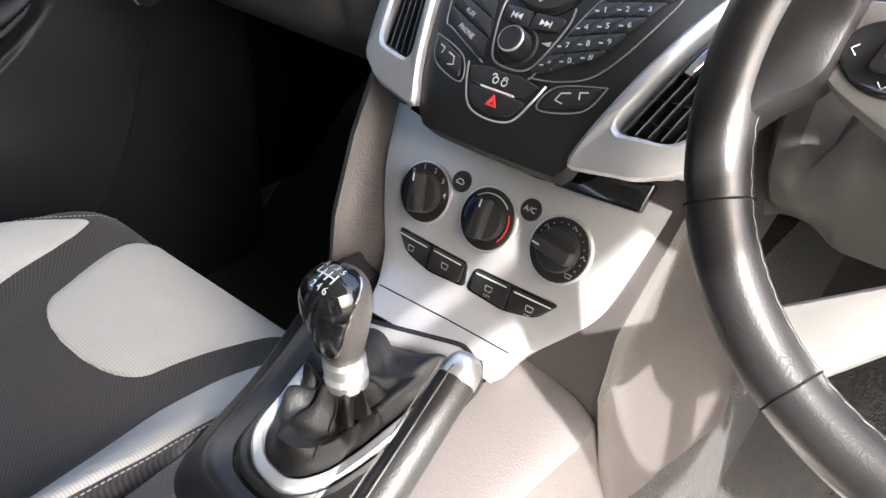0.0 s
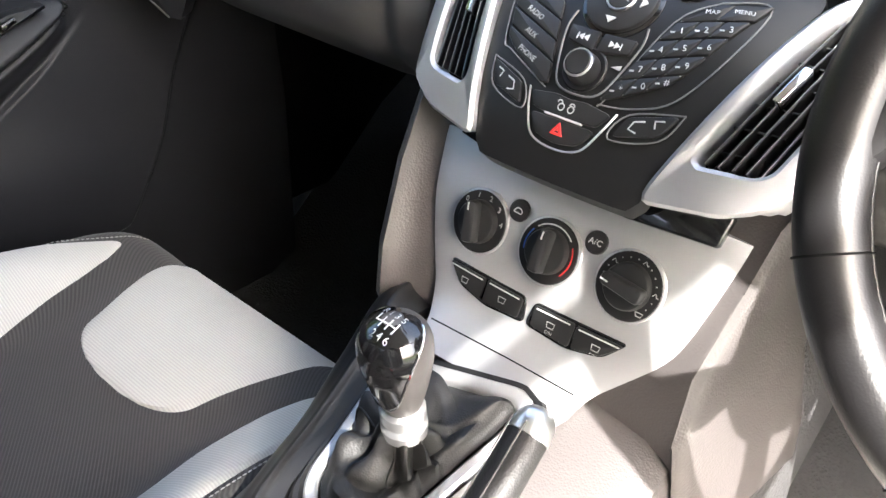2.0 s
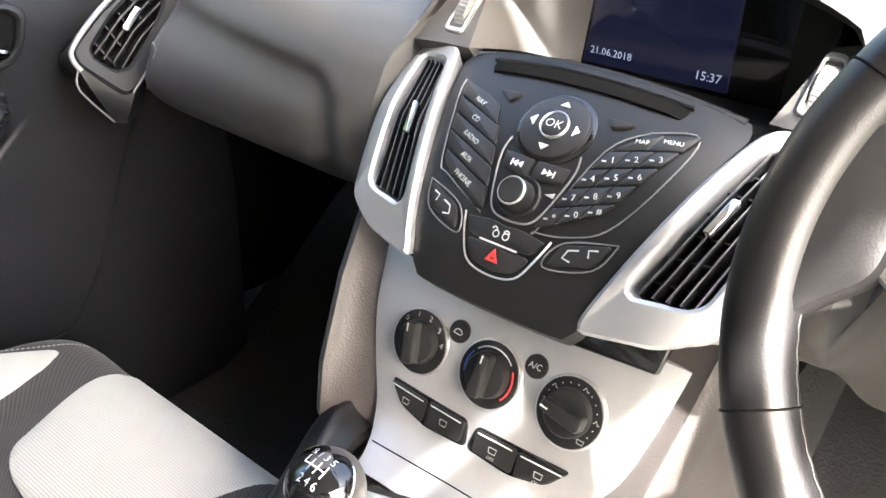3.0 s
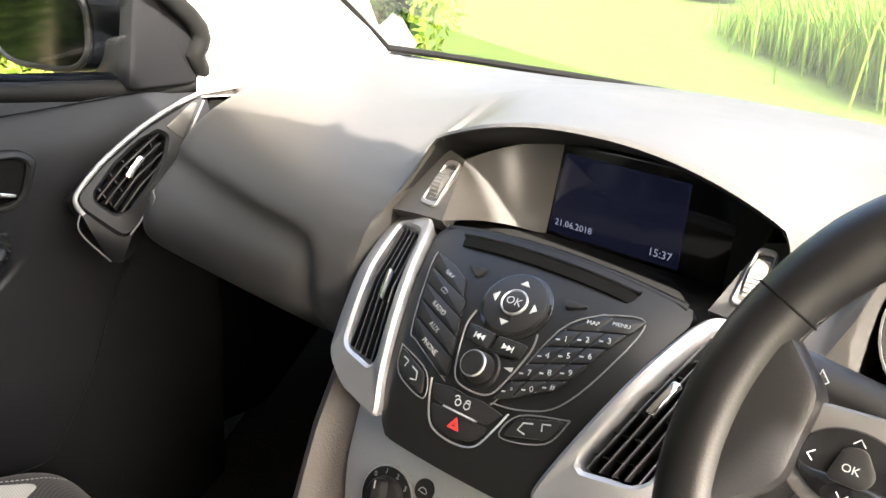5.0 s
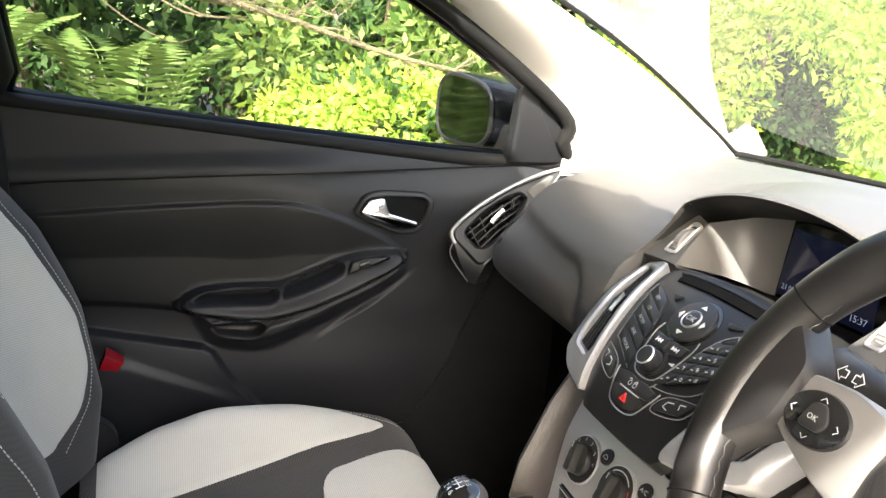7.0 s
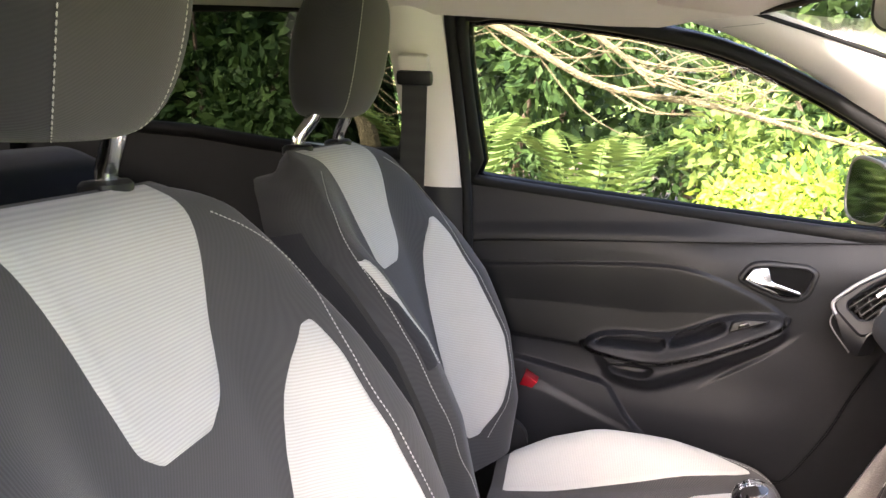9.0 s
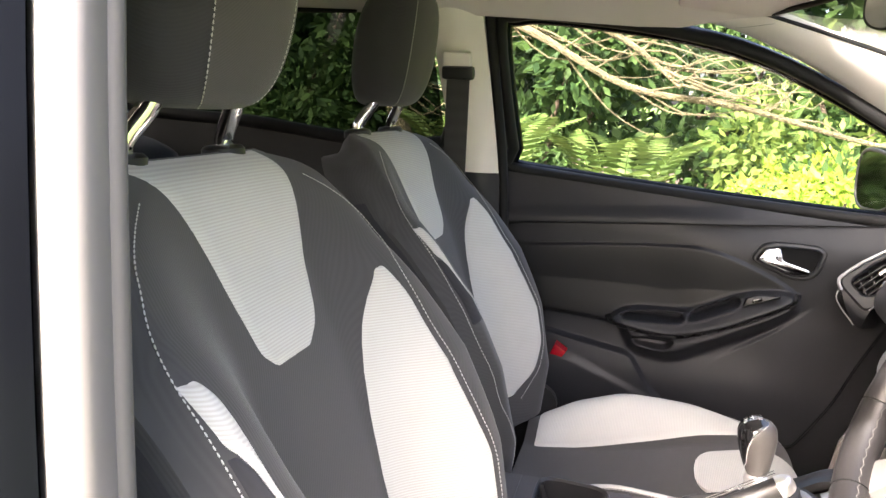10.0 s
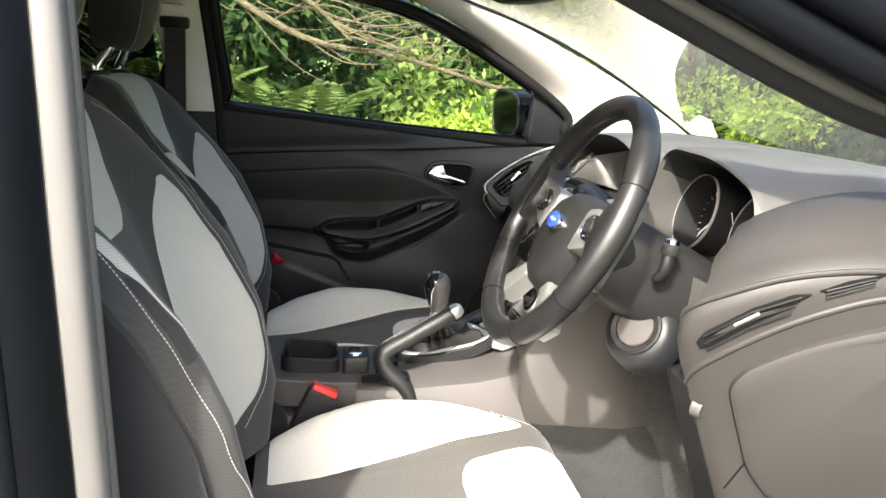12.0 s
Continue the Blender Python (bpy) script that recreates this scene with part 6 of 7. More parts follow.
SCOOP = soft_outline([(-0.112, 0.722), (-0.104, 0.690), (-0.085, 0.671), (-0.014, 0.664), (0.050, 0.690), (0.110, 0.722), (0.190, 0.765), (0.228, 0.800), (0.205, 0.812), (0.10, 0.765), (-0.02, 0.722)])
GRIP = soft_outline([(-0.094, 0.706), (-0.086, 0.686), (-0.030, 0.682), (-0.008, 0.700), (-0.020, 0.709)])
POCKET = [(-0.46, 0.716), (-0.289, 0.694), (-0.110, 0.664), (-0.094, 0.655), (-0.054, 0.596), (-0.016, 0.560), (0.02, 0.53), (0.06, 0.25), (-0.46, 0.25)]
LIP = [(-0.46, 0.668), (-0.225, 0.640), (-0.060, 0.575), (-0.010, 0.545), (0.03, 0.25), (-0.46, 0.25)]
SPEAKER = soft_outline([(0.455, 0.86), (0.415, 0.790), (0.369, 0.703), (0.327, 0.614), (0.272, 0.522), (0.244, 0.500), (0.174, 0.503), (0.04, 0.515), (0.00, 0.56), (0.06, 0.66), (0.20, 0.76), (0.36, 0.88)])


def door_relief(y, z):
    """How far the moulded inner skin stands into the car, over arrays of y and z."""
    line = np.interp(y, [p[0] for p in CREASE], [p[1] for p in CREASE])
    under = line - z
    fade = ramp(0.50, 0.05, y)
    h = np.where(under < 0, 0.010 * fade + 0.004, -0.010 * fade * np.exp(-np.maximum(under, 0) / 0.020))
    h += 0.005 * ramp(0.03, 0.0, np.abs(under + 0.012)) * fade
    i = distance_in(INSERT, y, z)
    h += -0.005 * np.exp(-(i / 0.0032) ** 2) + 0.005 * ramp(0.001, 0.012, i) - 0.006 * ramp(0.006, 0.150, i)
    s = distance_in(SCOOP, y, z)
    h = np.maximum(h, 0.026 * ramp(-0.014, 0.026, s))
    h -= 0.020 * ramp(0.0, 0.010, distance_in(GRIP, y, z))
    a = distance_in(ARMREST, y, z)
    k = len(ARMREST) * 9 // 16                                   # the upper edge, then the lower rim
    up, low = line_distance(ARMREST[:k], y, z), line_distance(ARMREST[k:], y, z)
    w = up / (up + low + 1e-6)
    shelf = 0.010 + 0.044 * w ** 0.65 - 0.016 * np.maximum(0, 1 - low / 0.016) ** 2
    h = np.where(a > 0, np.maximum(h, shelf * ramp(-0.002, 0.007, a)), np.maximum(h, 0.040 * ramp(-0.012, 0.004, a) * ramp(0.004, 0.0, low - 0.010) * (up > low)))
    h += 0.0030 * np.exp(-((up - 0.004) / 0.0025) ** 2) * ramp(-0.006, 0.002, a)
    for c in CUPS:
        d = distance_in(c, y, z)
        h += -0.030 * ramp(0.0, 0.005, d) + 0.0016 * np.exp(-((d + 0.003) / 0.002) ** 2)
    h = h + 0.016 * ramp(-0.003, 0.004, distance_in(POCKET, y, z)) + 0.004 * ramp(-0.010, 0.012, distance_in(LIP, y, z))
    d = distance_in(SPEAKER, y, z)
    near = ramp(0.06, 0.20, y) * ramp(0.82, 0.70, z)
    h = h + (0.010 * ramp(-0.002, 0.008, d) + 0.0010 * np.exp(-((d - 0.005) / 0.0035) ** 2)) * near
    return h


def door_face(y, z, h=0.0):
    """The door's inner skin without its relief: h into the car."""
    x = DX + 0.012 * ease(0.72, 0.60, z) - 0.020 * ease(0.93, 1.05, z) - 0.012 * ease(0.1, -0.4, y)
    x += 0.014 * ease(0.50, 0.30, abs(y - 0.40)) * ease(1.0, 0.9, z)
    return Vector((x + h, y, z))


_ys = np.linspace(-0.42, 0.55, 300)
_line = np.interp(_ys, [p[0] for p in CREASE], [p[1] for p in CREASE])
_grid_z = np.array([0.30 + (_line - 0.0006 - 0.30) * _f for _f in np.linspace(0, 1, 215)] + [_line + 0.0006 + ([door_line(_y) for _y in _ys] - _line - 0.0006) * _f for _f in np.linspace(0, 1, 26)])
_grid_y = np.broadcast_to(_ys, _grid_z.shape)
_skin = np.array([[door_face(_y, _z) for _y, _z in zip(_ry, _rz)] for _ry, _rz in zip(_grid_y.tolist(), _grid_z.tolist())])
_skin[..., 0] += door_relief(_grid_y, _grid_z)
_normal = np.cross(np.gradient(_skin, axis=1), np.gradient(_skin, axis=0))
_normal /= np.linalg.norm(_normal, axis=2)[..., None]
# the padded insert, the armrest and the panel round them are three skins that meet in the grooves
_centre_y, _centre_z = (_grid_y[:-1, :-1] + _grid_y[1:, 1:]) / 2, (_grid_z[:-1, :-1] + _grid_z[1:, 1:]) / 2
_zone = np.where(distance_in(ARMREST, _centre_y, _centre_z) > 0, 2, np.where(distance_in(INSERT, _centre_y, _centre_z) > 0, 1, 0))
for _k, (_name, _m, _text) in enumerate((("door_panel", DOORM, ""), ("padded_insert", DOORSOFT, "smooth padded door insert"), ("armrest", DOORM, "curved armrest with two pull cups"))):
    _vi, _vs, _ns, _fs = {}, [], [], []
    for _i, _j in zip(*np.nonzero(_zone == _k)):
        _f = []
        for _q in ((_i, _j), (_i, _j + 1), (_i + 1, _j + 1), (_i + 1, _j)):
            if _q not in _vi:
                _vi[_q] = len(_vs)
                _vs.append(tuple(_skin[_q]))
                _ns.append(tuple(_normal[_q]))
            _f.append(_vi[_q])
        _fs.append(tuple(_f))
    _me = bpy.data.meshes.new(_name)
    _me.from_pydata(_vs, [], _fs)
    _me.materials.append(_m)
    _me.polygons.foreach_set("use_smooth", [True] * len(_fs))
    _me.normals_split_custom_set_from_vertices(_ns)
    _ob = attach(new(_name, _me), door)
    if _text:
        _ob["label"] = _text
_rows = [[door_face(_y, 0.30 + (door_line(_y) - 0.30) * _f / 8, -0.035) for _y in (-0.42, -0.1, 0.2, 0.55)] for _f in range(9)]
solid_sheet("door_body", _rows, (-0.075, 0, 0), DOORM, door)
slab("switch_panel", rounded([(0.122, 0.806), (0.196, 0.836), (0.150, 0.834), (0.128, 0.826)], 0.004), door_face, 0.030, 0.0462, BLACK, door, "satin window switch panel", bev=0.002)
slab("window_switch", rounded([(0.138, 0.817), (0.158, 0.825), (0.156, 0.832), (0.138, 0.826)], 0.003), door_face, 0.040, 0.052, GLOSS, door, "small window switch", bev=0.002)
# latch handle in its recess
_fo = rounded([(0.128, 0.9033), (0.150, 0.9369), (0.180, 0.9440), (0.262, 0.9420), (0.280, 0.9297), (0.266, 0.8819), (0.246, 0.8686), (0.215, 0.8666), (0.160, 0.8870)], 0.014, 5)
_fi = rounded([(0.140, 0.9043), (0.156, 0.9287), (0.184, 0.9338), (0.256, 0.9328), (0.268, 0.9246), (0.256, 0.8870), (0.240, 0.8778), (0.216, 0.8758), (0.166, 0.8952)], 0.010, 5)
ring_slab("handle_frame", _fo, _fi, door_face, -0.004, 0.010, BLACK, door, "black handle surround", bev=0.003)
slab("handle_recess", _fi, door_face, -0.002, 0.0025, DEEP, door)
slab("latch_handle", rounded([(0.143, 0.9054), (0.158, 0.9277), (0.186, 0.9328), (0.194, 0.9064), (0.248, 0.8911), (0.250, 0.8819), (0.236, 0.8799), (0.205, 0.8829), (0.168, 0.8952)], 0.006, 4), door_face, 0.002, 0.014, CHROME, door, "satin chrome latch handle", bev=0.004)
slab("reflector", [(-0.260, 0.684), (-0.234, 0.668), (-0.243, 0.655), (-0.270, 0.659)], lambda u, v, h: Vector((DX + 0.075 + h, u, v)), -0.03, 0.004, REFLECTOR, door, "red reflector on the door edge", bev=0.002)

# window of the door: frame and pane
WIN = [(-0.760, -0.372, 1.050), (-0.738, 0.470, 0.994), (-0.705, 0.520, 1.045), (-0.697, 0.505, 1.100), (-0.668, 0.300, 1.226), (-0.640, 0.100, 1.318), (-0.630, -0.080, 1.360), (-0.634, -0.300, 1.384), (-0.642, -0.392, 1.382), (-0.655, -0.428, 1.350), (-0.735, -0.398, 1.100)]
window = thing("window_1", (-0.72, 0.0, 1.0), "clear passenger side window in a black rubber frame", "car window", kind="structure")
tube("window_frame", WIN, 0.014, RUBBER, window, "black rubber window frame", n=10, smooth_n=4, closed=True)
tube("outer_frame", [Vector(p) + Vector((-0.03, 0, 0.0)) for p in WIN], 0.02, PAINT, window, n=10, smooth_n=4, closed=True)
_pane = raw("window_pane", [Vector(p) + Vector((-0.012, 0, 0)) for p in smooth_path(WIN, 4, True)], [tuple(range(len(WIN) * 4))], GLASS, window, "clear glass")
_pane.visible_shadow = False
slab("mirror_sail", rounded([(0.455, 0.998), (0.527, 1.000), (0.548, 1.060), (0.535, 1.105), (0.470, 1.150), (0.425, 1.172), (0.420, 0.998)], 0.012), lambda u, v, h: Vector((-0.722 + 0.12 * (v - 1.0) + h, u, v)), -0.02, 0.008, DOORM, window, "black triangular cover behind the mirror", bev=0.006)

# ---------------------------------------------------------------- door mirror
dm = thing("door_mirror", (-0.80, 0.42, 1.0), "dark door mirror seen through the side window", "door mirror")
_rows = []
MC = Vector((-0.903, 0.440, 1.070))
for _d, _k in ((-0.040, 0.97), (-0.030, 1.0), (0.0, 1.0), (0.05, 0.94), (0.085, 0.75), (0.10, 0.45), (0.105, 0.1)):
    _row = []
    for _j in range(36):
        _q = 2 * math.pi * _j / 36
        _cx, _sz = math.cos(_q), math.sin(_q)
        _cx, _sz = math.copysign(abs(_cx) ** 0.6, _cx), math.copysign(abs(_sz) ** 0.66, _sz)
        _row.append(MC + Vector((0.128 * _k * _cx, _d + 0.10 * _cx * 0.12, 0.072 * _k * _sz * (1 - 0.10 * _cx))))
    _rows.append(_row)
strips("housing", _rows, PAINT, dm, "dark painted housing", wrap=True, cap=True)
strips("mirror_glass", [[MC + (p - MC) * 0.90 + Vector((0, -0.006 - 0.041 * 0.1, 0)) for p in _rows[0]], [MC + (p - MC) * 0.30 + Vector((0, -0.030, 0)) for p in _rows[0]]], DIMMIRROR, dm, "mirror glass", wrap=True, cap=True)
tube("glass_edge", [MC + (p - MC) * 0.95 + Vector((0, -0.006, 0)) for p in _rows[0]], 0.005, BLACK, dm, n=8, smooth_n=0, closed=True)
block("arm", (-0.785, 0.450, 1.035), (0.09, 0.05, 0.055), BLACK, dm, bev=0.015)

# ---------------------------------------------------------------- cabin shell
def pillar(name, edge_a, edge_b, out, material, parent, label=""):
    """Trim between two edge lines, bulging by out in its middle, with thickness behind."""
    rows = []
    for a, b in zip(smooth_path(edge_a, 6), smooth_path(edge_b, 6)):
        rows.append([a.lerp(b, j / 8) + Vector(out) * math.sin(math.pi * j / 8) for j in range(9)])
    return solid_sheet(name, rows, Vector(out).normalized() * -0.035, material, parent, label)


for _sg in (-1, 1):
    if _sg < 0:
        ap = thing("a_pillar", (-0.66, 0.7, 1.05), "pale beige windscreen pillar trim in bright light", "pillar trim", "pillar trims", kind="structure")
        _wl = [(-0.652, 0.885, 1.040), (-0.632, 0.760, 1.108), (-0.612, 0.600, 1.194), (-0.572, 0.300, 1.324), (-0.550, 0.150, 1.378), (-0.544, 0.085, 1.398)]
        _dl = [(-0.712, 0.530, 0.985), (-0.706, 0.520, 1.075), (-0.690, 0.430, 1.160), (-0.650, 0.220, 1.285), (-0.622, 0.070, 1.352), (-0.615, -0.02, 1.378)]
        pillar("pillar_trim", _wl, _dl, (0.020, -0.012, 0.0), TRIMLIGHT, ap)
        slab("dash_corner_fill", [(-0.716, 0.53), (-0.64, 0.90), (-0.66, 0.95), (-0.76, 0.60)], lambda u, v, h: Vector((u, v, 1.03 + h)), -0.05, 0.0, TRIMLIGHT, ap)

# driver's windscreen pillar, seen from outside through the open door
ap2 = thing("a_pillar", (0.66, 0.5, 1.05), "dark painted windscreen pillar with rubber seal and grey trim", "pillar trim", "pillar trims", kind="structure")
_a0 = [(0.655, 0.860, 1.020), (0.640, 0.640, 1.130), (0.618, 0.450, 1.182), (0.590, 0.250, 1.268), (0.562, 0.100, 1.340), (0.545, 0.02, 1.378)]


def along(off):
    return [Vector(p) + Vector(off) for p in _a0]


tube("inner_trim", along((0.0, 0, 0.0)), 0.022, DOORM, ap2, "dark grey inner trim", n=12)
tube("door_seal", along((0.045, -0.020, 0.014)), 0.014, SEALDARK, ap2, "grey flocked door seal", n=12)
tube("painted_flange", along((0.085, 0.01, 0.022)), 0.026, PAINT, ap2, "dark painted door opening", n=12)
tube("outer_skin", along((0.11, 0.045, 0.050)), 0.026, PAINT, ap2, "dark painted outer pillar", n=12)
tube("drip_strip", along((0.125, 0.035, 0.078)), 0.010, RUBBER, ap2, n=8)

# roof: lining below, painted skin above
roof = thing("ceiling", (0, -0.5, 1.40), "pale beige cloth roof lining", "roof lining", kind="structure")
_rows = []
for _i in range(21):
    _y = 0.115 - 1.75 * _i / 20
    _zc = 1.405 + 0.035 * math.sin(min(1, (0.115 - _y) / 0.7) * math.pi / 2)
    _w = 0.53 + 0.085 * ease(0.115, -0.25, _y)
    _row = []
    for _j in range(25):
        _t = -1 + 2 * _j / 24
        _row.append(Vector((_w * _t, _y + (0.085 * (1 - abs(_t) ** 2.2) if _i == 0 else 0), _zc - 0.022 * abs(_t) ** 3 - 0.040 * max(0, abs(_t) - 0.85) / 0.15 * ease(0.115, -0.1, _y))))
    _rows.append(_row)
solid_sheet("roof_lining", _rows, (0, 0, 0.02), HEADLINER, roof)
_skin = tagged(solid_sheet("roof_skin", [[p + Vector((p.x * 0.10, 0, 0.045)) for p in r] for r in _rows], (0, 0, 0.012), PAINT), "dark painted roof of the car", "car roof", kind="structure")
line_mark("lining_joint", [(-0.612, 0.04), (-0.50, 0.10)], 0.003, lambda u, v, h: Vector((u, v, 1.395 + h)), RUBBER, roof, h=-0.03)
# unseen rail, set so its shadow trims the sun on the heater panel
tagged(tube("cant_rail", [(0.640, 0.030, 1.408), (0.660, -0.03, 1.396), (0.678, -0.12, 1.389), (0.690, -0.25, 1.387), (0.700, -0.42, 1.391)], 0.022, PAINT, n=12), "unseen dark rail over the open doorway, trimming the sun", "roof rail", kind="structure")
# sun visor and grab handle clip at the front of the lining
visor = thing("sun_visor", (-0.33, 0.03, 1.385), "pale beige folded sun visor under the roof", "sun visor")
block("visor_board", (-0.33, 0.005, 1.392), (0.36, 0.15, 0.018), HEADLINER, visor, bev=0.008, turn=(-6, 0, 0))
tube("visor_rod", [(-0.52, 0.055, 1.385), (-0.50, 0.062, 1.388), (-0.36, 0.064, 1.390)], 0.005, TRIMLIGHT, visor, n=8)
lathe("visor_clip", [(0.010, 0.0), (0.009, -0.012), (0.005, -0.016)], (-0.14, 0.062, 1.395), (0, 0, 1), HEADLINER, visor, n=14)
# interior mirror
im = thing("interior_mirror", (0.0, 0.26, 1.31), "black framed interior mirror under the windscreen", "rear-view mirror")
_rows = []
for _d, _k in ((0.030, 0.55), (0.020, 0.90), (0.0, 1.0), (-0.008, 0.97)):
    _row = []
    for _j in range(36):
        _q = 2 * math.pi * _j / 36
        _cx, _sz = math.cos(_q), math.sin(_q)
        _cx, _sz = math.copysign(abs(_cx) ** 0.55, _cx), math.copysign(abs(_sz) ** 0.8, _sz)
        _row.append(Vector((0.0 + 0.125 * _k * _cx + 0.25 * _d, 0.203 + _d + 0.032 * _cx, 1.350 + 0.036 * _k * _sz - 0.2 * _d)))
    _rows.append(_row)
strips("shell", _rows, BLACK, im, "black plastic shell", wrap=True, cap=True)
strips("mirror_glass", [[Vector((0, 0.195, 1.350)).lerp(p, 0.93) + Vector((0, -0.0015, 0)) for p in _rows[-1]], [Vector((0, 0.1925, 1.350)).lerp(p, 0.2) for p in _rows[-1]]], MIRROR, im, "mirror glass", wrap=True, cap=True)
tube("stem", [(0.0, 0.222, 1.355), (0.0, 0.24, 1.368), (0.0, 0.258, 1.376)], 0.010, BLACK, im, n=10)

# windscreen
screen = thing("window_2", (0, 0.9, 1.05), "raked clear windscreen with a black lower edge", "windscreen", kind="structure")
_rows = []
for _i in range(21):
    _t = _i / 20
    _row = []
    for _j in range(49):
        _u = -1 + 2 * _j / 48
        _lo = Vector((0.650 * _u, 0.955 - 0.085 * abs(_u) ** 2.2, 1.047))
        _hi = Vector((0.548 * _u, 0.195 - 0.105 * abs(_u) ** 2.2, 1.392 - 0.006 * abs(_u) ** 2))
        _p = _lo.lerp(_hi, _t)
        _row.append(_p + Vector((0, 0.02, 0.035)) * math.sin(math.pi * _t))
    _rows.append(_row)
_g = strips("windscreen_pane", _rows, GLASS, screen, "clear glass")
_g.visible_shadow = False
tube("lower_edge", _rows[0], 0.006, RUBBER, screen, "black lower edge", n=8, smooth_n=0)
tube("side_edge", [r[0] for r in _rows], 0.004, RUBBER, screen, "black side edge", n=8, smooth_n=0)
tube("top_edge", _rows[-1], 0.005, RUBBER, screen, "black top edge", n=8, smooth_n=0)

# passenger B-pillar with belt
bp = thing("b_pillar", (-0.66, -0.45, 0.4), "pale upper and black lower centre pillar trim", "pillar trim", "pillar trims", kind="structure")
_a = [(-0.690, -0.420, 1.045), (-0.660, -0.438, 1.200), (-0.622, -0.462, 1.385)]
_b = [(-0.690, -0.520, 1.045), (-0.655, -0.545, 1.200), (-0.605, -0.580, 1.400)]
pillar("upper_trim", _a, _b, (0.022, 0.0, 0.0), TRIMLIGHT, bp, "pale beige upper trim")
_a = [(-0.700, -0.400, 0.30), (-0.700, -0.405, 0.70), (-0.690, -0.418, 1.045)]
_b = [(-0.700, -0.56, 0.30), (-0.700, -0.555, 0.70), (-0.690, -0.524, 1.045)]
pillar("lower_trim", _a, _b, (0.020, 0.0, 0.0), DOORM, bp, "black lower trim")
tube("door_seal", [(-0.705, -0.400, 0.32), (-0.706, -0.398, 0.75), (-0.700, -0.412, 1.04), (-0.668, -0.436, 1.25), (-0.640, -0.450, 1.385)], 0.012, RUBBER, bp, "black rubber seal", n=10)
belt = thing("seat_belt", (-0.63, -0.5, 1.27), "black seat belt on a pale height adjuster", "seat belt")
block("height_adjuster", (-0.598, -0.505, 1.285), (0.03, 0.060, 0.036), TRIMLIGHT, belt, "pale height adjuster", bev=0.010, turn=(0, 12, 0))
block("guide_loop", (-0.590, -0.500, 1.258), (0.022, 0.070, 0.028), BLACK, belt, "black guide loop", bev=0.008, turn=(0, 12, 0))
solid_sheet("webbing", [[Vector((-0.592 - 0.06 * t, -0.525 - 0.01 * t, 1.255 - 0.72 * t)), Vector((-0.592 - 0.06 * t, -0.476 - 0.01 * t, 1.255 - 0.72 * t))] for t in (0, 0.25, 0.5, 0.75, 1)], (-0.003, 0, 0), BELT, belt, "black woven belt")

# rear cabin: doors, bench, rear wall
rear = thing("rear_seat", (0, -1.15, 0.35), "dark cloth rear bench in deep shade", "car seat")
block("bench", (0, -1.02, 0.45), (1.30, 0.50, 0.26), SIDECLOTH, rear, bev=0.06, seg=3)
block("bench_back", (0, -1.34, 0.78), (1.30, 0.16, 0.62), SIDECLOTH, rear, bev=0.06, turn=(-20, 0, 0), seg=3)
rd = thing("rear_door", (-0.72, -0.9, 0.3), "closed black rear passenger door", "car door", kind="structure")
_rows = []
for _i in range(13):
    _z = 0.30 + 0.80 * _i / 12
    _rows.append([Vector((-0.715 - 0.02 * ease(0.9, 1.1, _z), _y, _z + (0.03 * (-_y - 0.5) if _i == 12 else 0))) for _y in [-0.54 - 0.95 * _j / 16 for _j in range(17)]])
solid_sheet("door_panel", _rows, (-0.10, 0, 0), DOORM, rd)
tube("window_frame", [(-0.735, -0.56, 1.105), (-0.735, -1.05, 1.125), (-0.735, -1.42, 1.150), (-0.66, -1.46, 1.30), (-0.625, -1.15, 1.375), (-0.618, -0.75, 1.392), (-0.63, -0.585, 1.390)], 0.016, RUBBER, rd, "black window frame", n=10, smooth_n=3, closed=True)
_p = raw("window_pane", [(-0.745, -0.56, 1.105), (-0.745, -1.05, 1.125), (-0.745, -1.42, 1.150), (-0.67, -1.46, 1.30), (-0.635, -1.15, 1.375), (-0.628, -0.75, 1.392), (-0.64, -0.585, 1.390)], [(0, 1, 2, 3, 4, 5, 6)], DARKGLASS, rd, "tinted privacy glass")
_p.visible_shadow = False
tail = thing("rear_wall", (0, -1.62, 0.3), "dark rear end of the cabin", "rear wall", kind="structure")
block("hatch", (0, -1.66, 0.75), (1.50, 0.08, 0.95), DOORM, tail, bev=0.03)
block("quarter_panel", (-0.72, -1.58, 1.10), (0.08, 0.20, 0.60), DOORM, tail, bev=0.03)
block("quarter_panel", (0.72, -1.58, 1.00), (0.08, 0.20, 0.80), DOORM, tail, bev=0.03)
_p = raw("rear_pane", [(-0.62, -1.66, 1.16), (0.62, -1.66, 1.16), (0.52, -1.60, 1.40), (-0.52, -1.60, 1.40)], [(0, 1, 2, 3)], DARKGLASS, tail, "tinted rear glass")
rd2 = thing("rear_door", (0.74, -0.9, 0.3), "closed black rear door on the driver's side", "car door", kind="structure")
block("door_panel", (0.755, -1.02, 0.72), (0.09, 0.98, 0.80), DOORM, rd2, bev=0.03)
block("upper_frame", (0.665, -1.02, 1.385), (0.06, 0.98, 0.05), RUBBER, rd2, bev=0.01)
_p = raw("window_pane", [(0.745, -0.52, 1.11), (0.745, -1.50, 1.11), (0.66, -1.50, 1.38), (0.66, -0.52, 1.38)], [(0, 1, 2, 3)], DARKGLASS, rd2, "tinted privacy glass")

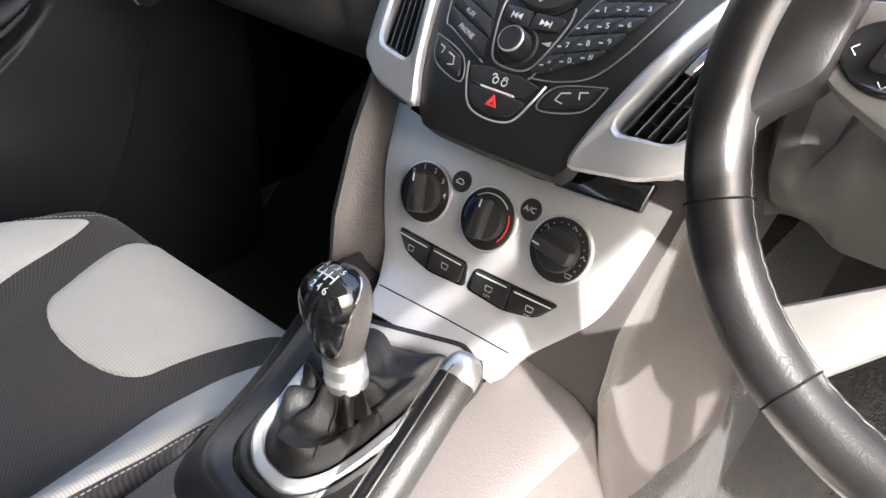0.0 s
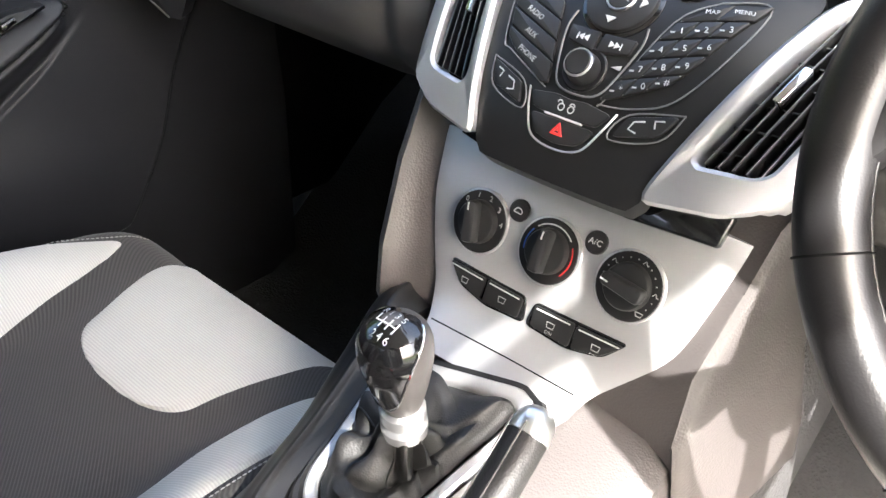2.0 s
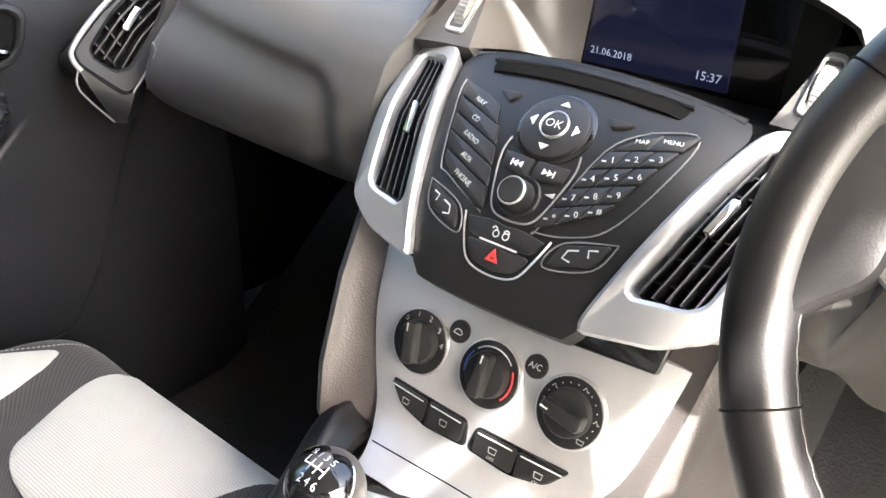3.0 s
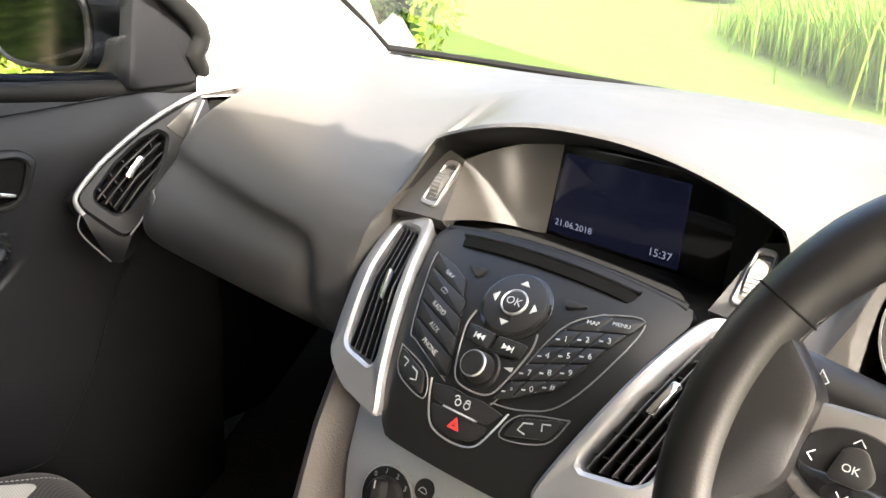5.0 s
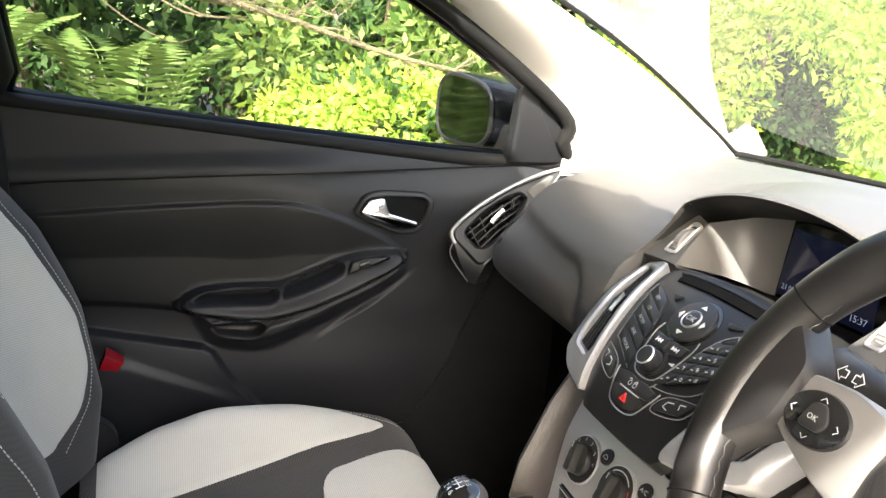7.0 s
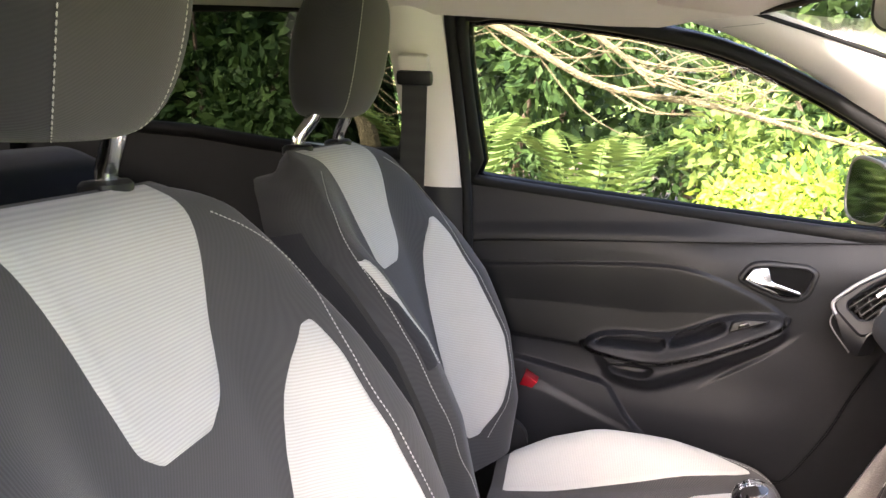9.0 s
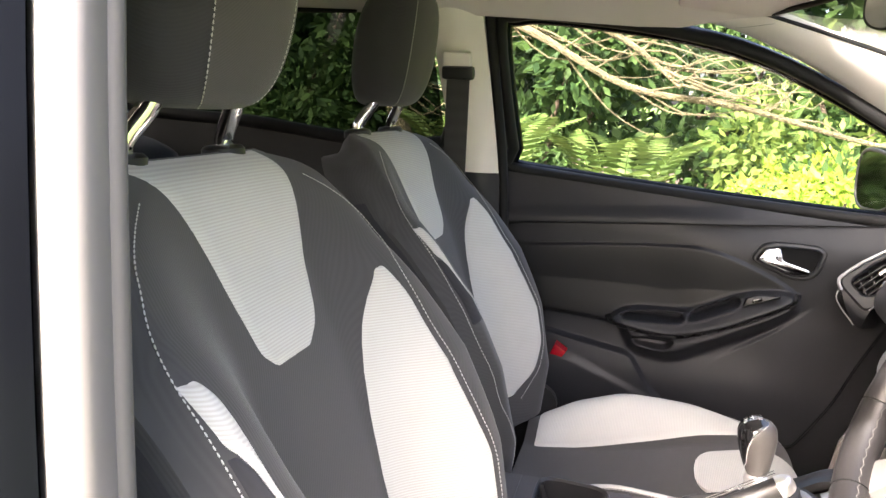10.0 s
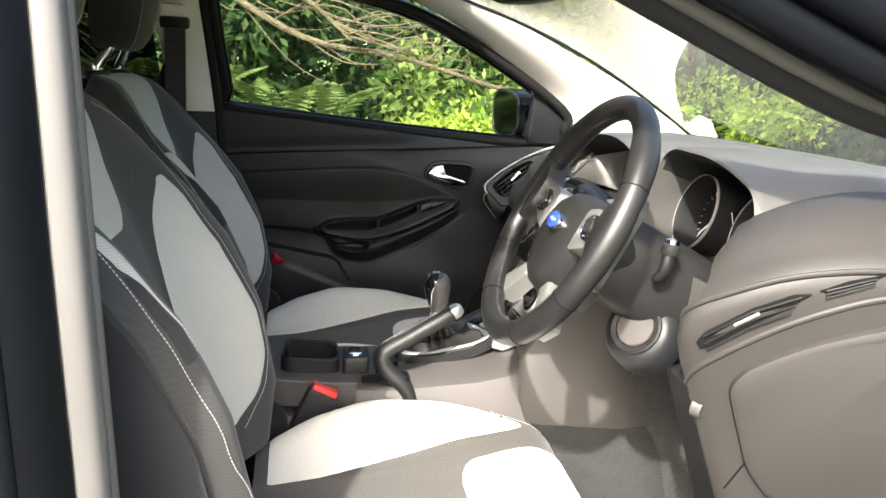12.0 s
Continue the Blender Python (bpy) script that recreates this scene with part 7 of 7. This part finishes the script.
# driver's B-pillar, at the rear edge of the open doorway
bp2 = thing("b_pillar", (0.72, -0.45, 0.3), "dark painted centre pillar with a pale flocked seal", "pillar trim", "pillar trims", kind="structure")
_b0 = [(0.770, -0.318, 0.30), (0.774, -0.332, 0.55), (0.770, -0.346, 0.80), (0.760, -0.360, 1.00), (0.735, -0.378, 1.22), (0.700, -0.398, 1.390)]


def bal(off):
    return [Vector(p) + Vector(off) for p in _b0]


pillar("door_seal", bal((-0.016, 0.011, 0)), bal((0.014, -0.010, 0)), (0.007, 0.009, 0), PAINTIN, bp2, "pale grey door opening flange")
tube("seal_bead", bal((-0.020, 0.008, 0)), 0.008, SEALDARK, bp2, "grey flocked seal bead", n=10)
pillar("inner_trim", bal((-0.030, 0.0, 0)), bal((-0.115, -0.21, 0)), (-0.012, 0, 0), DOORM, bp2, "black inner trim")
pillar("painted_face", bal((0.016, -0.014, 0)), bal((0.048, -0.085, 0)), (0.010, 0.008, 0), PAINT, bp2, "dark glossy painted pillar face")
tube("pillar_bead", bal((0.040, -0.060, 0)), 0.012, PAINT, bp2, n=10)
pillar("pillar_back", bal((0.046, -0.080, 0)), bal((0.020, -0.30, 0)), (0.01, 0, 0), PAINT, bp2, "dark painted pillar side")
block("door_striker", (0.803, -0.385, 0.66), (0.014, 0.05, 0.06), SATIN, bp2, "steel door striker", bev=0.004)

# sill, floor pan, side wall and bulkhead that close the car
floor = thing("floor", (0, 0, 0.24), "black carpeted car floor", "car floor", kind="structure")
_rows = []
for _j in range(25):
    _y = -1.6 + 2.5 * _j / 24
    _z = 0.27 + 0.30 * ease(0.45, 0.95, _y)
    _rows.append([Vector((_x, _y, _z + (0.02 if abs(_x) > 0.6 else 0))) for _x in [-0.74 + 1.48 * _i / 20 for _i in range(21)]])
solid_sheet("carpet", _rows, (0, 0, -0.05), CARPET, floor)
block("tunnel", (0.02, 0.66, 0.50), (0.32, 0.52, 0.46), CARPET, floor, "black carpeted tunnel", bev=0.04)
block("bulkhead", (0, 0.93, 0.72), (1.44, 0.05, 0.62), DEEP, floor, bev=0.01)
block("side_wall", (-0.80, 0.0, 0.45), (0.06, 3.0, 0.40), PAINT, floor, bev=0.02)
block("side_wall", (-0.74, 0.76, 0.70), (0.05, 0.42, 0.60), DEEP, floor, bev=0.02)
block("side_wall", (0.73, 0.80, 0.66), (0.05, 0.30, 0.62), PAINT, floor, bev=0.02)
block("door_sill", (0.77, 0.05, 0.30), (0.16, 1.0, 0.10), PAINT, floor, bev=0.03)
mat_ = thing("floor_mat", (0.4, 0.45, 0.29), "black carpet floor mat in the driver's footwell", "floor mat")
slab("mat", rounded([(0.20, 0.12), (0.62, 0.12), (0.60, 0.55), (0.24, 0.55)], 0.05), lambda u, v, h: Vector((u, v, 0.285 + 0.30 * ease(0.45, 0.95, v) + h)), 0.0, 0.012, CARPET, mat_, bev=0.005)

# ---------------------------------------------------------------- garden
def soil_mat(name, a, b, size, rough=0.9, bump=0.6):
    m = bpy.data.materials.new(name)
    m.use_nodes = True
    nt = m.node_tree
    p = nt.nodes["Principled BSDF"]
    p.inputs["Roughness"].default_value = rough
    co = nt.nodes.new("ShaderNodeTexCoord")
    n1, n2 = nt.nodes.new("ShaderNodeTexNoise"), nt.nodes.new("ShaderNodeTexNoise")
    n1.inputs["Scale"].default_value, n1.inputs["Detail"].default_value = 1 / size, 8
    n2.inputs["Scale"].default_value, n2.inputs["Detail"].default_value = 12 / size, 3
    for n in (n1, n2):
        nt.links.new(co.outputs["Object"], n.inputs["Vector"])
    add = nt.nodes.new("ShaderNodeMath")
    add.operation = "ADD"
    nt.links.new(n1.outputs["Fac"], add.inputs[0])
    nt.links.new(n2.outputs["Fac"], add.inputs[1])
    ramp = nt.nodes.new("ShaderNodeMapRange")
    ramp.inputs["From Min"].default_value, ramp.inputs["From Max"].default_value = 0.7, 1.3
    nt.links.new(add.outputs[0], ramp.inputs["Value"])
    mix = nt.nodes.new("ShaderNodeMix")
    mix.data_type = "RGBA"
    mix.inputs["A"].default_value, mix.inputs["B"].default_value = (*a, 1), (*b, 1)
    nt.links.new(ramp.outputs["Result"], mix.inputs["Factor"])
    nt.links.new(mix.outputs["Result"], p.inputs["Base Color"])
    bp_ = nt.nodes.new("ShaderNodeBump")
    bp_.inputs["Strength"].default_value, bp_.inputs["Distance"].default_value = bump, 0.03
    nt.links.new(n2.outputs["Fac"], bp_.inputs["Height"])
    nt.links.new(bp_.outputs["Normal"], p.inputs["Normal"])
    return m


def leaf_mat(name, a, b, light=0.35):
    """Leaves: colour varies from leaf to leaf, and some light passes through."""
    m = bpy.data.materials.new(name)
    m.use_nodes = True
    nt = m.node_tree
    p = nt.nodes["Principled BSDF"]
    p.inputs["Roughness"].default_value = 0.6
    p.inputs["Specular IOR Level"].default_value = 0.15
    geo = nt.nodes.new("ShaderNodeNewGeometry")
    mix = nt.nodes.new("ShaderNodeMix")
    mix.data_type = "RGBA"
    mix.inputs["A"].default_value, mix.inputs["B"].default_value = (*a, 1), (*b, 1)
    nt.links.new(geo.outputs["Random Per Island"], mix.inputs["Factor"])
    nt.links.new(mix.outputs["Result"], p.inputs["Base Color"])
    tl = nt.nodes.new("ShaderNodeBsdfTranslucent")
    nt.links.new(mix.outputs["Result"], tl.inputs["Color"])
    sh = nt.nodes.new("ShaderNodeMixShader")
    sh.inputs[0].default_value = light
    nt.links.new(p.outputs[0], sh.inputs[1])
    nt.links.new(tl.outputs[0], sh.inputs[2])
    nt.links.new(sh.outputs[0], nt.nodes["Material Output"].inputs[0])
    return m


LAWN = soil_mat("lawn_grass", (0.048, 0.092, 0.009), (0.090, 0.145, 0.017), 0.8)
SOIL = soil_mat("bark_mulch", (0.045, 0.028, 0.018), (0.13, 0.085, 0.055), 0.25)
BARK = soil_mat("tree_bark", (0.065, 0.055, 0.028), (0.16, 0.135, 0.075), 0.10, bump=0.9)
DARKBARK = soil_mat("dark_bark", (0.05, 0.035, 0.025), (0.14, 0.10, 0.07), 0.10, bump=0.9)
GOLD = leaf_mat("golden_leaves", (0.14, 0.25, 0.030), (0.44, 0.53, 0.10), 0.5)
GREEN = leaf_mat("green_leaves", (0.040, 0.085, 0.020), (0.20, 0.27, 0.07), 0.4)
DARK = leaf_mat("dark_shade_leaves", (0.012, 0.032, 0.010), (0.045, 0.085, 0.022), 0.25)
FERN = leaf_mat("fern_leaves", (0.05, 0.09, 0.02), (0.12, 0.17, 0.05), 0.3)
GRASSY = leaf_mat("grass_blades", (0.10, 0.20, 0.03), (0.26, 0.38, 0.08), 0.4)
FLOWER = leaf_mat("flower_petals", (0.55, 0.30, 0.04), (0.75, 0.62, 0.15), 0.4)

ground = tagged(raw("ground", [(x * 200, y * 200, 0) for y in range(-3, 4) for x in range(-3, 4)], [(j * 7 + i, j * 7 + i + 1, j * 7 + i + 8, j * 7 + i + 7) for j in range(6) for i in range(6)], LAWN), "sunlit mown lawn", "lawn", kind="structure")
bed = tagged(slab("flower_bed", rounded([(-2.0, -14), (-2.1, 1.2), (-3.0, 3.4), (-5.0, 5.4), (-14, 7), (-20, -14)], 0.8, 5), lambda u, v, h: Vector((u, v, h)), -0.05, 0.03, SOIL), "bark-covered bed beside the lawn", "flower bed", kind="structure")

# added ground, hardly in view, that keeps the lawn's green bounce off the car
DRIVE = soil_mat("added_tarmac", (0.060, 0.057, 0.054), (0.13, 0.125, 0.118), 0.12, bump=0.5)
driveway = tagged(slab("added_pavement", rounded([(-1.7, -9.0), (5.0, -9.0), (5.0, 1.6), (-1.7, 1.2)], 0.4, 4), lambda u, v, h: Vector((u, v, h)), -0.05, 0.012, DRIVE), "added grey tarmac under the car against green bounce", "driveway", kind="structure")

RNG = np.random.default_rng(7)


def leaf_cloud(name, centres, radii, count, size, material, parent=None, label="", aspect=0.45, droop=0.3, kind=""):
    """Many small pointed leaves in clumps round the given centres, as one mesh."""
    centres, radii = np.asarray(centres, float), np.asarray(radii, float)
    pick = RNG.integers(0, len(centres), count)
    d = RNG.normal(size=(count, 3))
    d /= np.linalg.norm(d, axis=1)[:, None]
    r = radii[pick] * (RNG.random(count) ** 0.45)[:, None] if radii.ndim == 2 else (radii[pick] * RNG.random(count) ** 0.45)[:, None]
    p = centres[pick] + d * r
    p[:, 2] = np.maximum(p[:, 2], 0.04)
    way = d * 0.9 + RNG.normal(size=(count, 3)) * 0.6
    way[:, 2] -= droop
    way /= np.linalg.norm(way, axis=1)[:, None]
    side = np.cross(way, RNG.normal(size=(count, 3)))
    side /= np.linalg.norm(side, axis=1)[:, None] + 1e-9
    nrm = np.cross(way, side)
    ln = (size * (0.6 + 0.8 * RNG.random(count)))[:, None]
    w = ln * aspect * 0.5
    v = np.stack([p, p + way * ln * 0.45 + side * w + nrm * ln * 0.06, p + way * ln, p + way * ln * 0.45 - side * w + nrm * ln * 0.06], 1).reshape(-1, 3)
    me = bpy.data.meshes.new(name)
    me.vertices.add(len(v))
    me.vertices.foreach_set("co", v.ravel())
    me.loops.add(4 * count)
    me.loops.foreach_set("vertex_index", np.arange(4 * count))
    me.polygons.add(count)
    me.polygons.foreach_set("loop_start", np.arange(0, 4 * count, 4))
    me.update(calc_edges=True)
    me.materials.append(material)
    ob = attach(new(name, me), parent)
    if label:
        ob["label"] = label
    return ob


def shrub(name, x, y, r, h, material, count, size, label, clumps=26, group="shrubs", stems=5, aspect=0.45, shade_core=True, clump=1.0):
    """A bush: short stems, an uneven crown of leaf clumps with gaps, and a core whose dark leaf colour paints the inner
    shade.
    """
    t = thing(name, (x, y, 0.0), label, "shrub", group)
    for i in range(stems):
        a = 2 * math.pi * i / stems + x
        tube("stem", [(x + 0.05 * math.cos(a), y + 0.05 * math.sin(a), 0), (x + 0.3 * r * math.cos(a), y + 0.3 * r * math.sin(a), h * 0.45), (x + 0.6 * r * math.cos(a + 0.3), y + 0.6 * r * math.sin(a + 0.3), h * 0.8)], lambda q: 0.03 * (1 - 0.8 * q), DARKBARK, t, n=6, smooth_n=3)
    c = []
    rad = []
    for i in range(clumps):
        a, b = RNG.random() * 2 * math.pi, RNG.random()
        hh = h * (0.12 + 0.80 * b)
        rr = r * (0.55 + 0.45 * RNG.random()) * math.sqrt(max(0.06, 1 - ((b - 0.35) / 0.72) ** 2))
        c.append((x + rr * math.cos(a), y + rr * math.sin(a), hh))
        rad.append(clump * r * (0.20 + 0.22 * RNG.random()))
    leaf_cloud("crown", c, rad, count, size, material, t, aspect=aspect)
    if shade_core:
        leaf_cloud("core_shade_leaves", [(x, y, h * 0.35), (x, y, h * 0.6)], [r * 0.7, r * 0.6], count // 4, size * 1.3, DARK, t, aspect=aspect)
    return t


# beside the passenger's window: bright low shrubs, ferns, a leaning tree with bare twigs, dark conifers behind with
# shade in their colour
shrub("golden_shrub", -3.0, 0.78, 0.66, 1.06, GOLD, 12000, 0.044, "bright yellow-green leafy shrub in sun", clumps=64, clump=0.5)
shrub("golden_shrub", -3.3, 2.0, 0.80, 1.32, GOLD, 13000, 0.044, "bright yellow-green leafy shrub in sun", clumps=64, clump=0.5)
shrub("golden_shrub", -2.50, 2.60, 0.56, 1.70, GOLD, 22000, 0.042, "tall yellow-green leafy shrub beyond the windscreen", clumps=90, clump=0.66)
shrub("green_shrub", -4.4, 1.3, 1.0, 2.1, GREEN, 11000, 0.075, "mid-green leafy shrub in the bed")
shrub("green_shrub", -4.6, 3.2, 1.3, 2.9, GREEN, 12000, 0.09, "mid-green leafy shrub in the bed")
# the bed's deep shade is put into the dark leaf colour of these
shrub("shade_shrub", -4.6, -0.9, 1.2, 2.5, DARK, 12000, 0.08, "leafy shrub in the bed, shade put into dark leaves")
shrub("shade_shrub", -4.0, -2.6, 1.1, 2.4, DARK, 10000, 0.08, "leafy shrub in the bed, shade put into dark leaves")
shrub("golden_conifer", -5.9, 5.4, 1.15, 3.4, GOLD, 22000, 0.085, "tall golden-green conifer hedge bush in sun", clumps=70, clump=0.7)
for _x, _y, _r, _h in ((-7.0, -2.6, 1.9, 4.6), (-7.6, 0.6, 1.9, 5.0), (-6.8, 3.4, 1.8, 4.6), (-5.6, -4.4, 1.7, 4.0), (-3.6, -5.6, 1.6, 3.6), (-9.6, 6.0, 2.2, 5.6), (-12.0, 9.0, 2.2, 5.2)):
    shrub("shade_conifer", _x, _y, _r, _h, DARK, 9000, 0.16, "evergreen behind the bed, shade put into dark leaves", clumps=40, group="evergreens")
# far edge of the lawn
for _i in range(20):
    _x, _y = -43 + 3.4 * _i + RNG.random(), 31 + 3.5 * RNG.random() - 0.35 * max(0, _i - 7)
    shrub("far_tree", _x, _y, 2.6 + RNG.random(), 5.5 + 3.5 * RNG.random(), DARK if _i % 3 else GREEN, 6000, 0.34, "leafy tree at the far edge of the lawn", clumps=40, group="far trees")
for _i in range(9):
    _x, _y = -4.0 + 1.5 * _i, 18.5 - 1.0 * _i + RNG.random()
    shrub("border_shrub", _x, _y, 1.1, 1.3 + 0.7 * RNG.random(), GREEN, 4500, 0.14, "green border shrub beside the lawn", group="border shrubs")


# a slanting tree with pale limbs and bare twigs
def limb(name, pts, r0, r1, parent, n=8):
    return tube(name, pts, lambda t: r0 + (r1 - r0) * t, BARK, parent, n=n, smooth_n=5)


tree = thing("leaning_tree", (-3.6, -2.4, 0.0), "leaning tree with pale mossy limbs and bare twigs", "tree")
limb("trunk", [(-3.2, -1.3, 0.0), (-3.3, -1.45, 0.9), (-3.35, -1.65, 1.50), (-3.3, -1.4, 1.66)], 0.07, 0.03, tree)
_limbs = [[(-3.35, -1.75, 1.55), (-3.25, -1.1, 1.66), (-3.15, -0.75, 1.55), (-3.1, -0.25, 1.30), (-3.05, 0.3, 1.22), (-3.0, 0.9, 1.08), (-2.95, 1.6, 1.00)],
          [(-3.33, -1.55, 1.25), (-3.4, -1.6, 1.75), (-3.3, -1.1, 1.95), (-3.2, -0.5, 1.93), (-3.1, 0.1, 1.86)],
          [(-3.2, -0.95, 1.62), (-3.1, -0.55, 1.62), (-3.05, -0.25, 1.50), (-3.0, 0.0, 1.30)]]
for _l in _limbs:
    limb("limb", _l, 0.026, 0.008, tree)
for _i in range(90):
    _l = smooth_path(_limbs[_i % 3], 6)
    _p = _l[int(RNG.random() * (len(_l) - 1))]
    _d = Vector((0.25 * RNG.normal(), 0.75 + 0.5 * RNG.random(), 0.35 * RNG.normal()))
    _q = _p + _d * (0.25 + 0.35 * RNG.random())
    tube("twig", [_p, _p.lerp(_q, 0.5) + Vector((0, 0, 0.06 * RNG.normal())), _q, _q + Vector((0.05 * RNG.normal(), 0.12, 0.08 * RNG.normal()))], lambda t: 0.006 * (1 - 0.8 * t), BARK, tree, n=5, smooth_n=3)


def fern(x, y, h, n):
    t = thing("fern", (x, y, 0.0), "tall green fern with arching fronds", "fern", "ferns")
    for i in range(n):
        a = 2 * math.pi * i / n + x * 3
        pts = smooth_path([(x, y, 0.02), (x + 0.10 * h * math.cos(a), y + 0.10 * h * math.sin(a), 0.55 * h), (x + 0.26 * h * math.cos(a), y + 0.26 * h * math.sin(a), 0.90 * h), (x + 0.45 * h * math.cos(a), y + 0.45 * h * math.sin(a), h)], 10)
        verts, faces = [], []
        side = Vector((-math.sin(a), math.cos(a), 0))
        for k in range(4, len(pts) - 1):
            s = (k - 4) / (len(pts) - 5)
            ln = 0.17 * h * math.sin(math.pi * (0.12 + 0.86 * s)) + 0.008
            d = (pts[k + 1] - pts[k]).normalized()
            for sg in (-1, 1):
                b = len(verts)
                tip = pts[k] + side * sg * ln + d * ln * 0.35 - Vector((0, 0, 0.12 * ln))
                mid = pts[k].lerp(tip, 0.4)
                verts += [pts[k], mid + d * 0.014 * h, tip, mid - d * 0.014 * h]
                faces.append((b, b + 1, b + 2, b + 3))
        fr = raw("frond", verts, faces, FERN, t)
        tube("rib", pts[::4], lambda q: 0.005 * (1 - 0.8 * q), FERN, fr, n=5, smooth_n=2)
    return t


for _x, _y, _h in ((-3.0, -0.95, 1.14), (-3.25, -0.25, 1.06)):
    fern(_x, _y, _h, 7)
# long grasses and flowers in the border by the lawn
def tuft(x, y, h, n, material, label, name="grass_tuft"):
    verts, faces = [], []
    for i in range(n):
        a, l = RNG.random() * 6.28, h * (0.6 + 0.5 * RNG.random())
        p = Vector((x + 0.35 * RNG.normal(), y + 0.35 * RNG.normal(), 0.0))
        d = Vector((math.cos(a), math.sin(a), 0))
        s = Vector((-d.y, d.x, 0)) * 0.012
        b = len(verts)
        m, tip = p + d * 0.12 * l + Vector((0, 0, 0.6 * l)), p + d * 0.40 * l + Vector((0, 0, 0.95 * l))
        verts += [p - s, p + s, m + s, tip, m - s]
        faces.append((b, b + 1, b + 2, b + 3, b + 4))
    return tagged(raw(name, verts, faces, material), label, "grass", "grasses", "stuff")


for _i in range(16):
    _t = _i / 15
    tuft(-5.0 + 4.6 * _t + 0.3 * RNG.random(), 16.2 - 7.2 * _t + 0.5 * RNG.random(), 0.75 + 0.65 * _t, 420, GRASSY, "tall green grasses in the border")
for _i in range(6):
    tuft(-4.2 + 0.55 * _i, 15.6 - 0.85 * _i, 0.75, 60, FLOWER, "orange and yellow border flowers among grasses", "border_flowers")
